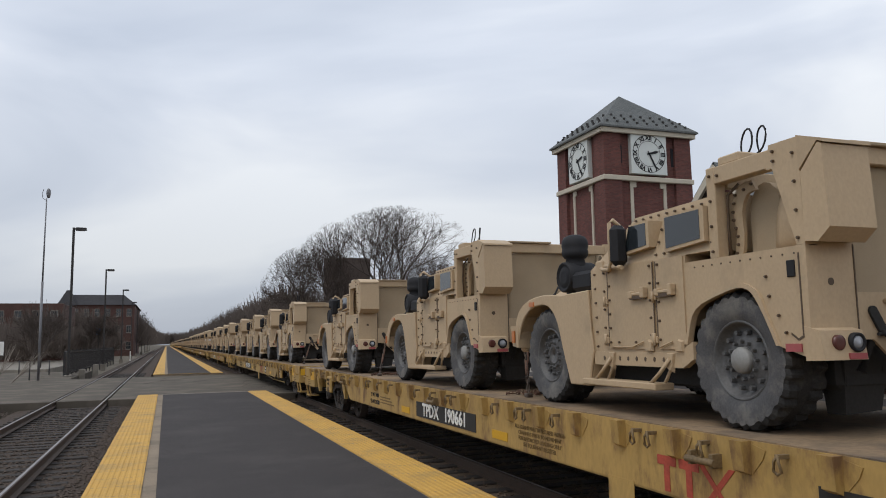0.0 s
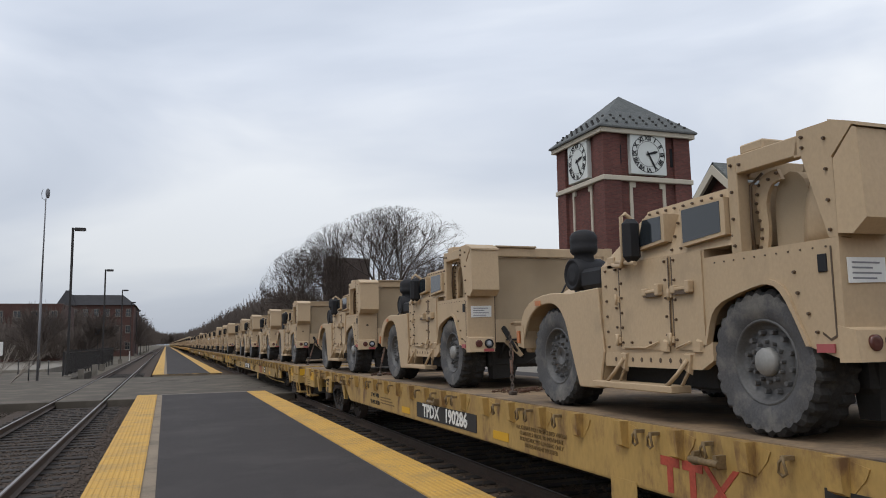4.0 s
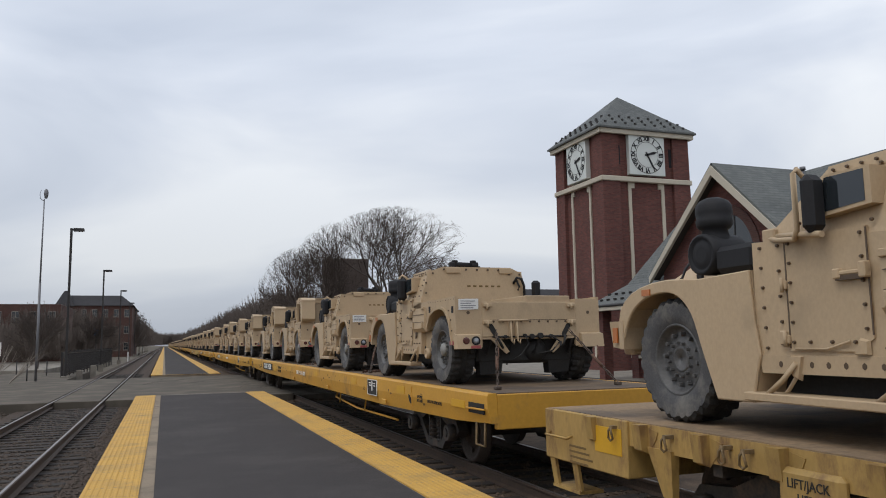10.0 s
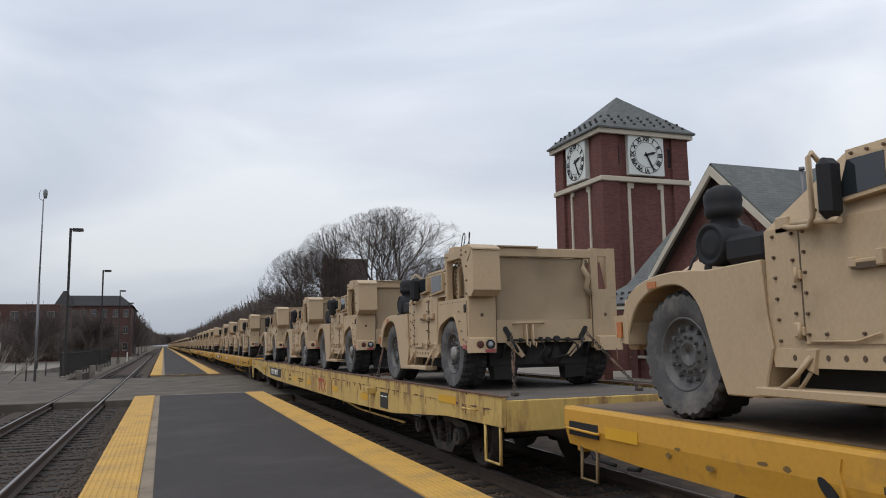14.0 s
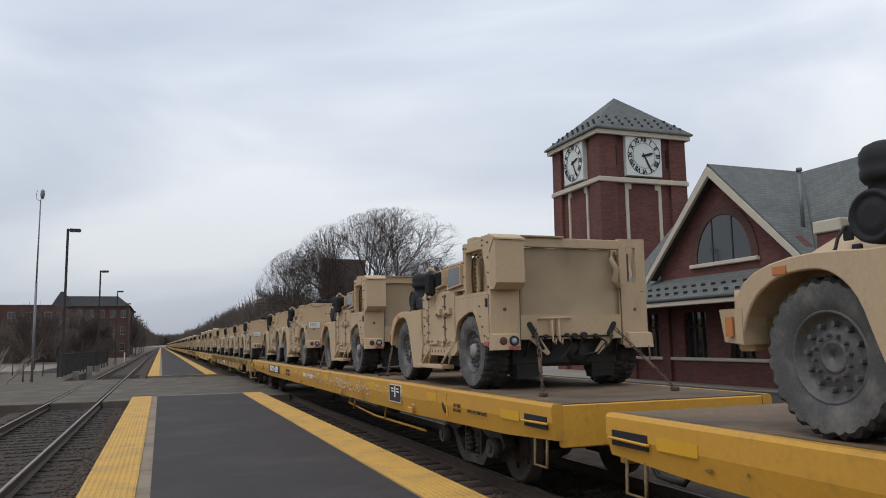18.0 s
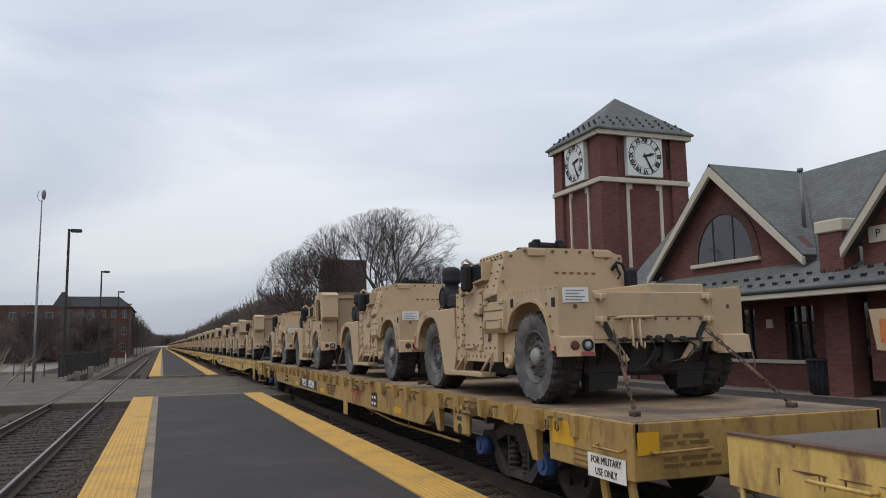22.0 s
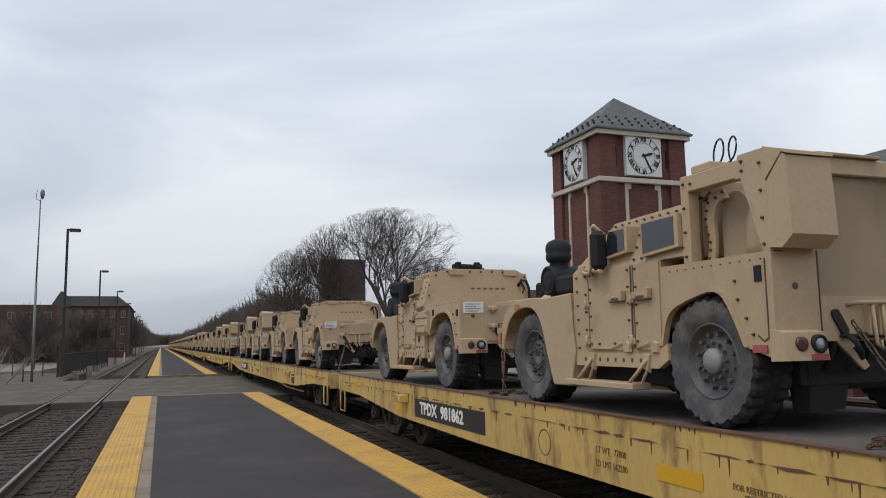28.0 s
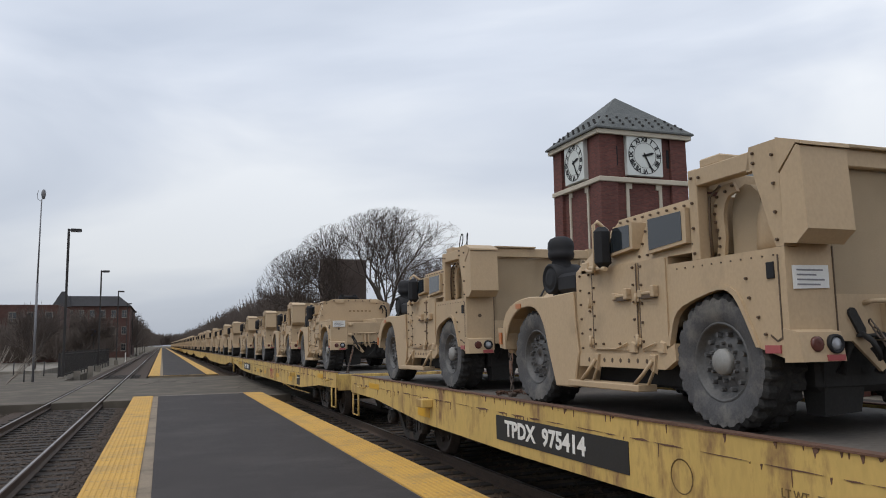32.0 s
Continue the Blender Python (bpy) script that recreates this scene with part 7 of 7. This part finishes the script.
        for y, e in ((y0, 1), (y1, -1)):
            b = BM()
            a, c = sorted((y + e * 0.002, y + e * 0.10))
            box(b, -CARX + 0.13, CARX - 0.13, a, c, 0.72, DK - 0.012, 0.01)
            eb = part("end_sill", b, YEL_D, root)
            if far:
                continue
            b = BM()
            a, c = sorted((y + e * 0.10, y + e * 0.62))
            box(b, -CARX - 0.006, -CARX + 0.01, a, c, 0.90, 1.03)
            sl = part("end_slot", b, BLACK, root, "dark slot in the sill end")
            grab(sl, [(-CARX - 0.01, y + e * 0.06, 0.965), (-CARX - 0.03, y + e * 0.08, 0.965), (-CARX - 0.03, y + e * 0.64, 0.955), (-CARX - 0.01, y + e * 0.66, 0.955)], YEL_D)
            grab(root, [(-CARX + 0.06, y + e * 0.22, 0.80), (-CARX + 0.05, y + e * 0.22, 0.50), (-CARX + 0.05, y + e * 0.50, 0.50), (-CARX + 0.06, y + e * 0.50, 0.80)], HOOK, "stirrup_step", 0.018)
            plate(root, -CARX - 0.002, y + e * 0.75, y + e * 1.25, 0.93, 1.03, REFL_Y, "reflector_panel", "bright yellow reflector")
        if not far:
            xs = -CARX - 0.003
            b = plate(root, xs, 21.2 + ny, 23.9 + ny, 0.83, 1.075, BLK_PANEL, "number_panel", "black panel with white car number")
            lettering(number.replace(" ", "  "), 0.26, WHITE, b, side_pose(xs - 0.009, 22.55 + ny, 0.95, 1.25), bold=0.008)
            plate(root, xs, 20.25 + ny, 20.7 + ny, 0.85, 1.02, REFL_Y, "reflector_panel")
            bars(root, 15.5, 0.95, 1, 0.8, x=xs)
            lettering("LD LMT 200900", 0.12, BLK_PANEL, root, side_pose(xs - 0.002, 19.4 + ny, 0.985, 0.9))
            lettering("LT WT    85100", 0.12, BLK_PANEL, root, side_pose(xs - 0.002, 19.4 + ny, 0.87, 0.9))
            lettering("UNITED STATES ARMY", 0.16, WHITE, root, side_pose(xs - 0.002, 15.0, 0.95, 0.9))
            b = plate(root, xs, 6.45, 7.10, 0.83, 1.09, BLK_PANEL, "data_panel", "black data panel with white border")
            w = BM()
            for k in range(2):
                box(w, xs - 0.012, xs - 0.006, 6.55 + k * 0.30, 6.70 + k * 0.30, 1.03, 1.05)
                box(w, xs - 0.012, xs - 0.006, 6.55 + k * 0.30, 6.68 + k * 0.30, 0.985, 1.005)
                box(w, xs - 0.012, xs - 0.006, 6.74 + k * 0.03, 6.77 + k * 0.03, 0.90, 1.085)
            tagged(part("writing_bar", w, WHITE, b), kind="stuff")
            b = BM()
            tube(b, [(xs - 0.004, 6.43, 1.10), (xs - 0.004, 7.12, 1.10), (xs - 0.004, 7.12, 0.82), (xs - 0.004, 6.43, 0.82), (xs - 0.004, 6.43, 1.10)], 0.009, 4)
            part("white_border", b, WHITE, root)
            for yy in (8.3, 12.6, 17.0, 4.9):
                plate(root, xs, yy - 0.22, yy + 0.22, 0.96, 1.08, REFL_Y, "reflector_panel", "yellow reflector")
            for yy in (4.4, y1 - 3.2):
                b = BM()
                prism(b, [(yy + 0.07 * math.cos(q), 0.90 + 0.05 * math.sin(q) + 0.05 * math.cos(q)) for q in [math.pi * k / 7 for k in range(14)]], -CARX - 0.006, -CARX + 0.02)
                eye = part("jack_hole", b, BLACK, root, "dark oval lifting hole")
                b = BM()
                prism(b, [(yy - 0.16, 0.80), (yy - 0.13, 0.80), (yy - 0.09, 1.02), (yy - 0.11, 1.10), (yy - 0.125, 1.10), (yy - 0.105, 1.02)], -CARX - 0.012, -CARX)
                part("weld_rib", b, YEL_D, eye)
                lettering("LIFT HERE\nJACK HERE", 0.062, BLK_PANEL, root, side_pose(xs - 0.002, yy - 0.52, 0.93, 0.95))
            lettering("2 INCH HF COMP SHOES", 0.062, BLK_PANEL, root, side_pose(xs - 0.002, 3.2, 0.92, 0.95))
            b = BM()
            for yy in (5.9, 11.0, 16.2):
                box(b, -CARX - 0.03, -CARX, yy - 0.12, yy + 0.12, 0.72, 0.80, 0.01)
            part("sill_bracket", b, YEL_D, root)
            rnd = random.Random(sum(map(ord, number)))
            b = BM()
            for _ in range(150 if number.endswith("30") else 40):
                y = rnd.gauss(11.5, 2.6) if number.endswith("30") else rnd.uniform(y0 + 1, y1 - 1)
                z, w, h = rnd.uniform(0.84, 1.06), rnd.uniform(0.015, 0.09), rnd.uniform(0.008, 0.035)
                q = [(y + w * math.cos(a) * rnd.uniform(0.5, 1.1), z + h * math.sin(a) * rnd.uniform(0.5, 1.1)) for a in (0.2, 1.3, 2.3, 3.3, 4.4, 5.5)]
                prism(b, q, -CARX - 0.0025, -CARX + 0.001)
            tagged(part("flaked_paint", b, FLAKE if number.endswith("30") else STENCIL, sill), "worn flakes in the yellow paint", kind="stuff")
    else:
        deck_planks(root, y0 + 0.02, y1 - 0.02, CARX - 0.10, DECK_G, far, DECK - 0.0)
        for s in (-1, 1):
            b = BM()
            x0, x1 = sorted((s * CARX, s * (CARX - 0.05)))
            prism(b, [(y0, DECK + 0.03), (y0, 0.80), (y0 + 1.9, 0.78), (y0 + 4.6, 0.60), (y0 + 8, 0.55), (y1 - 8, 0.55), (y1 - 4.6, 0.60), (y1 - 1.9, 0.78), (y1, 0.80), (y1, DECK + 0.03)], x0, x1)
            sill = part("side_sill", b, YEL_C, root, "deep faded yellow side sill")
            b = BM()
            xa, xb = sorted((s * (CARX + 0.012), s * (CARX - 0.09)))
            box(b, xa, xb, y0, y1, DECK + 0.03, DECK + 0.045)
            part("top_strip", b, RUST, sill, "rusty top strip")
            if not far and s < 0:
                b = BM()
                rnd = random.Random(len(number) + sum(map(ord, number)))
                y = y0 + 0.3
                while y < y1 - 0.5:
                    w = rnd.uniform(0.04, 0.5)
                    h = rnd.uniform(0.004, 0.016)
                    q = [(y, DECK - 0.13), (y + w * 0.3, DECK - 0.13 + h * rnd.uniform(0.3, 1.4)), (y + w, DECK - 0.128), (y + w * 0.6, DECK - 0.13 - h * rnd.uniform(0.4, 1.6))]
                    prism(b, q, -CARX - 0.005, -CARX + 0.001)
                    y += w + rnd.uniform(0.0, 0.25)
                part("weld_seam", b, RUST, sill, "rusty broken weld seam")
                b = BM()
                for i in range(190):
                    y = rnd.uniform(y0 + 0.4, y1 - 0.4)
                    top = rnd.random() < 0.45
                    h, w = rnd.uniform(0.015, 0.07 if top else 0.13), rnd.uniform(0.004, 0.018 if top else 0.011)
                    zt = DECK + 0.028 if top else DECK - 0.131
                    q = [(y - w, zt), (y + w * 1.2, zt - 0.002), (y + w * rnd.uniform(0.1, 0.6), zt - h), (y - w * rnd.uniform(0.1, 0.5), zt - h * 0.8)]
                    prism(b, q, -CARX - 0.003 - 0.00001 * i, -CARX + 0.001)
                tagged(part("rust_streak", b, RUST, sill), "rust streaks below the seam", kind="stuff")
        for y, e in ((y0, 1), (y1, -1)):
            b = BM()
            a, c = sorted((y + e * 0.002, y + e * 0.08))
            box(b, -CARX + 0.052, CARX - 0.052, a, c, 0.74, DECK - 0.005, 0.01)
            part("end_sill", b, YEL_C, root)
            if far:
                continue
            grab(root, [(-CARX + 0.02, y + e * 0.10, 0.80), (-CARX + 0.02, y + e * 0.10, 0.36), (-CARX + 0.02, y + e * 0.55, 0.36), (-CARX + 0.02, y + e * 0.55, 0.80)], YEL_C, "stirrup_step", 0.022)
            grab(root, [(-CARX, y + e * 0.75, 0.95), (-CARX - 0.06, y + e * 0.75, 0.95), (-CARX - 0.06, y + e * 1.2, 0.95), (-CARX, y + e * 1.2, 0.95)], YEL_C)
            plate(root, -CARX - 0.001, y + e * 1.5, y + e * 2.2, 0.96, 1.06, REFL_Y, "reflector_panel", "yellow reflector panel")
        if not far:
            xs = -CARX - 0.001
            b = plate(root, xs, 19.25 + ny, 22.0 + ny, 0.67, 0.95, BLK_PANEL, "number_panel", "black panel with white car number")
            lettering(number.replace(" ", "  "), 0.24, WHITE, b, side_pose(xs - 0.009, 20.85 + ny, 0.81, 1.22), bold=0.008)
            lettering("LD LMT 142200", 0.085, STENCIL, root, side_pose(xs - 0.002, 17.3 + min(0.0, ny), 0.705, 0.9))
            lettering("LT WT   77800", 0.085, STENCIL, root, side_pose(xs - 0.002, 17.3 + min(0.0, ny), 0.825, 0.9))
            ring = lathe(BM(), [(xs - 0.003, 0.135), (xs - 0.003, 0.125), (xs, 0.125), (xs, 0.135)], 20, (0, 18.55 + min(0.0, ny), 0.77), cap=False)
            part("round_mark", ring, STENCIL, root, "thin painted ring")
            lettering("FOR RESTRICTED LOADING ONLY\nSEE EQUIPMENT REGISTER", 0.062, STENCIL, root, side_pose(xs - 0.002, 15.3, 0.76, 0.95))
            logo(root, 12.6, 0.62, xs, 1.05)
            bars(root, 13.6, 0.78, 2, 0.45, x=xs)
            for yy in (16.35 + min(0.0, ny), 14.0, 10.6, 7.8, 23.6):
                plate(root, xs, yy - 0.28, yy + 0.28, 0.70, 0.83, REFL_Y, "reflector_panel", "yellow reflector")
            plate(root, xs + 0.0005, 12.9, 13.6, 0.58, 0.94, YEL_T, "paint_patch", "darker repainted patch")
            plate(root, xs + 0.0005, 10.9, 11.45, 0.58, 0.94, YEL_T, "paint_patch", "darker repainted patch")
            b = plate(root, xs, 6.1, 6.6, 0.64, 0.92, BLK_PANEL, "data_panel", "black data panel with white border")
            for k in range(2):
                plate(b, xs - 0.006, 6.14 + k * 0.23, 6.30 + k * 0.23, 0.84, 0.86, WHITE, "writing_bar")
            b = BM()
            for yy in (y0 + 5.9, y1 - 5.0):
                box(b, -CARX - 0.16, -CARX, yy - 0.16, yy + 0.16, 0.86, 0.98, 0.01)
            part("winch_bracket", b, YEL_C, root)
    return merge_by_material(root) if far else root


def tie_chain(side):
    """A binder chain from a tow eye down to the deck, with its ratchet."""
    root = tagged(new("tie_down_chain"), "rusty binder chain holding a truck to the deck", "chain", "tie-down chains")
    p, q = Vector((side * 0.60, -0.10, 0.80)), Vector((side * 0.92 - 0.1, -1.05, 0.03))
    b = BM()
    n = 15
    for i in range(n):
        a, c = p.lerp(q, i / n), p.lerp(q, (i + 1.25) / n)
        d = (c - a).normalized()
        u = d.cross(Vector((0, 0, 1))).normalized() if i % 2 else d.cross(d.cross(Vector((0, 0, 1)))).normalized()
        w = 0.017
        tube(b, [a + u * w, c + u * w, c + d * 0.012, c - u * w, a - u * w, a - d * 0.012, a + u * w], 0.0065, 4)
    box(b, q.x - 0.04, q.x + 0.04, q.y - 0.05, q.y + 0.05, 0.0, 0.05, 0.01)
    part("chain", b, CHAIN_M, root)
    b = BM()
    m = p.lerp(q, 0.60)
    d = (q - p).normalized()
    cyl(b, m - d * 0.13, m + d * 0.13, 0.022, seg=8)
    tube(b, [m, m + Vector((0.05, 0.05, 0.10)), m + Vector((0.07, 0.10, 0.22))], 0.010, 5)
    part("ratchet", b, RUST, root, "rusty ratchet binder")
    return root


def chain_heap(seed):
    """Loose chain lying in bights on the deck."""
    rnd = random.Random(seed)
    b = BM()
    p, ang = Vector((-0.95, 0.0, 0.02)), 0.6
    for i in range(64):
        ang += rnd.gauss(0, 0.55)
        step = Vector((math.cos(ang) * 0.045, math.sin(ang) * 0.045, 0))
        if abs(p.x + step.x + 0.65) > 0.5 or abs(p.y + step.y) > 0.32:
            ang += 2.4
            step = -step
        q = p + step
        q.z = 0.016 + 0.05 * max(0.0, rnd.random() - 0.45)
        d = (q - p).normalized()
        u = d.cross(Vector((0, 0, 1))).normalized() if i % 2 else Vector((0, 0, 1))
        tube(b, [p + u * 0.014, q + u * 0.014, q - u * 0.014, p - u * 0.014, p + u * 0.014], 0.006, 3)
        p = q
    for k in range(2):
        x, y = rnd.uniform(-0.9, -0.5), rnd.uniform(-0.25, 0.25)
        cyl(b, (x, y, 0.03), (x + 0.2, y + 0.12, 0.035), 0.022, seg=6)
    return tagged(part("loose_chain", b, RUST), "loose rusty chain heaped on the deck", "chain", "loose chains on the decks")



# ---- the train: car type, number, and its four trucks from the near end ----
C0, TX, TZ = 50.05, TRACKS["train"], TRAIN_Z
FRONT_HUB = (6.95, 13.35, 19.80, 26.12)
CONSIST = [
    (-2, "T", "TPDX 190661", "AlAlAlA "), (-1, "T", "TPDX 192744", "AlA AlAl"), (0, "T", "TPDX 190431", "A A A Al"), (1, "T", "TPDX 190286", "ApApApA "),
    (2, "T", "TPDX 190063", "A A A A "), (3, "T", "TPDX 190119", "A ApA Bp"), (4, "T", "TPDX 190786", "BpB B A "), (5, "T", "TPDX 190206", "B B BpBp"),
    (6, "D", "DODX 42520", "BpBpA A "), (7, "D", "DODX 42117", "AlA A Al"), (8, "D", "DODX 42251", "AlAlA Al"), (9, "C", "TPDX 980117", "AlA A A "),
    (10, "D", "DODX 42064", "AlA A Al"), (11, "D", "DODX 42263", "A A A A "), (12, "D", "DODX 42030", "A AlBpBp"), (13, "T", "TPDX 192561", "BpBpBpBp"),
    (14, "C", "TPDX 865928", "AtAlAlAl"), (15, "T", "TPDX 190248", "BpBpAlBp"), (16, "C", "TPDX 942623", "A A A A "), (17, "C", "TPDX 975339", "A A A A "),
    (18, "C", "TPDX 975107", "AlA A A "), (19, "C", "TPDX 981862", "AlA AlBp"), (20, "C", "TPDX 941689", "BpB ApA "), (21, "C", "TPDX 960455", "ApApA B "),
    (22, "C", "TPDX 975414", "BpAlApAl"), (23, "C", "TPDX 978220", "BpA A A "),
]
CAR_SHIFT = {-2: .45, -1: .25, 2: -.1, 4: .1, 5: -.3, 7: -.2, 9: .28, 10: .2, 11: .2, 13: -.25, 14: -.2, 15: -.25, 16: -.3, 23: .3}
LOAD_SHIFT = {-2: 0.6, -1: 0.54, 0: -0.18, 1: 0.26, 2: -0.05, 3: -0.07, 4: -0.03, 5: 0.03, 6: -0.01, 7: -0.97, 8: -0.51, 9: -0.09, 10: -0.44, 11: 0.26, 12: 0.12, 13: -0.85, 14: 0.05, 15: -0.56, 16: -0.28, 17: -0.2, 18: -0.38, 19: -0.68, 20: -0.27, 21: -0.25, 22: 0.23, 23: 0.08}
# single trucks that stand a little off the usual spacing
TRUCK_SHIFT = {(-2, 1): 0.43, (-2, 2): -0.43, (-1, 0): 0.5, (-1, 1): -0.23, (-1, 3): 0.1, (0, 0): -0.24, (0, 2): 0.36, (0, 3): -0.12, (3, 0): 0.05, (3, 2): 0.12, (3, 3): -0.17, (4, 1): -0.03, (4, 2): -0.05, (5, 0): -0.03, (5, 1): -0.22, (5, 3): 0.07, (6, 0): -0.09, (6, 2): 0.42, (6, 3): -0.02, (7, 1): 0.1, (7, 2): -0.1, (8, 0): 0.3, (8, 1): -0.22, (8, 2): 0.12, (8, 3): 1.1, (11, 1): -0.15, (11, 3): -0.11, (12, 2): 0.25, (12, 3): -0.36, (13, 1): 0.17, (13, 2): -0.07, (14, 0): -0.11, (14, 1): 0.14, (15, 0): 0.1, (15, 1): -0.27, (15, 3): 0.41, (16, 0): 0.1, (16, 1): 0.67, (16, 2): 0.17, (17, 0): 0.13, (17, 1): -0.13, (19, 2): 0.2, (20, 1): 0.13, (20, 2): -0.13, (21, 0): 0.11, (21, 1): -0.45, (21, 3): 0.34, (22, 2): 0.19, (22, 3): -0.18}
NUMBER_SHIFT = {12: -0.85, 19: 0.85, 22: -1.1}
FAR_CARS = [(24 + i, "CTD"[i % 3] if i > 2 else "C", "", ("A A B A ", "A A A A ", "B B A A ")[i % 3]) for i in range(12)]

MOVING = []          # thing, offset along the train, x, z


def ride(thing, s, x, z):
    MOVING.append((thing, s, x, z))
    return thing


PROTO = {}


def instance(key, maker):
    """The first of its kind is the pattern; later ones are copies that share its meshes."""
    if key not in PROTO:
        PROTO[key] = maker()
        return PROTO[key]
    return copy_thing(PROTO[key], Matrix.Identity(4))


for far, rows in ((False, CONSIST), (True, FAR_CARS)):
    for n, kind, number, load in rows:
        base = C0 + CAR_L * n
        if far:
            ride(instance(("car", kind, "far"), lambda: flatcar(kind, True)), base, TX, TZ)
        else:
            ride(flatcar(kind, False, number, n == 15, NUMBER_SHIFT.get(n, 0.0)), base + CAR_SHIFT.get(n, 0.0), TX, TZ)
        for k in range(4):
            t, f = load[2 * k], load[2 * k + 1]
            jig = ((n * 7 + k * 3) % 5 - 2) * 0.025
            if far or (n, k) == (-2, 0):
                v = instance((t, "far"), lambda: army_truck(t, far=True))
            else:
                v = instance((t, f), lambda: army_truck(t, 2 if (f == "l" and t == "A") else 0, f == "p", False, f == "t"))
            s = base + FRONT_HUB[k] + LOAD_SHIFT.get(n, 0.0) + TRUCK_SHIFT.get((n, k), 0.0)
            zd = TZ + DECK + (0.05 if kind == "D" else 0.0)
            ride(v, s, TX + jig, zd)
            if not far:
                tail = -3.77 if t == "A" else -4.0
                for side in ((-1, 1) if k == 0 else (-1,)):
                    ride(instance(("chain", side), lambda: tie_chain(side)), s + tail, TX + jig, zd)
                if k:
                    ride(instance(("heap", (n + k) % 3), lambda: chain_heap((n + k) % 3)), s + tail - 0.75, TX + jig, zd)


def travelled(t):
    """Metres the train has come towards the camera by t seconds."""
    return V1 * t + V2 * t * t / 100 + V3 * t ** 3 / 1000


V1, V2, V3 = 21.088, 1.979, -0.271


def motions():
    times = [2.0 * i for i in range(17)]
    for thing, s, x, z in MOVING:
        walk(thing, [(t, pose(x, s - travelled(t), z)) for t in times])
    # every wheel pair turns with the way travelled
    lead = {}
    for ob in [o for o in scene.objects if o.name.startswith("wheelset")]:
        key = round(ob.matrix_local.translation.y, 2)
        if key not in lead:
            x, y, z = ob.matrix_local.translation
            walk(ob, [(i / FPS, pose(x, y, z, math.degrees(travelled(i / FPS) / WR))) for i in range(int(SECONDS * FPS) + 1)])
            lead[key] = ob
        else:
            src = lead[key].animation_data
            ob.rotation_mode = "QUATERNION"
            own = ob.animation_data_create()
            own.action = src.action
            own.action_slot = src.action_slot


motions()
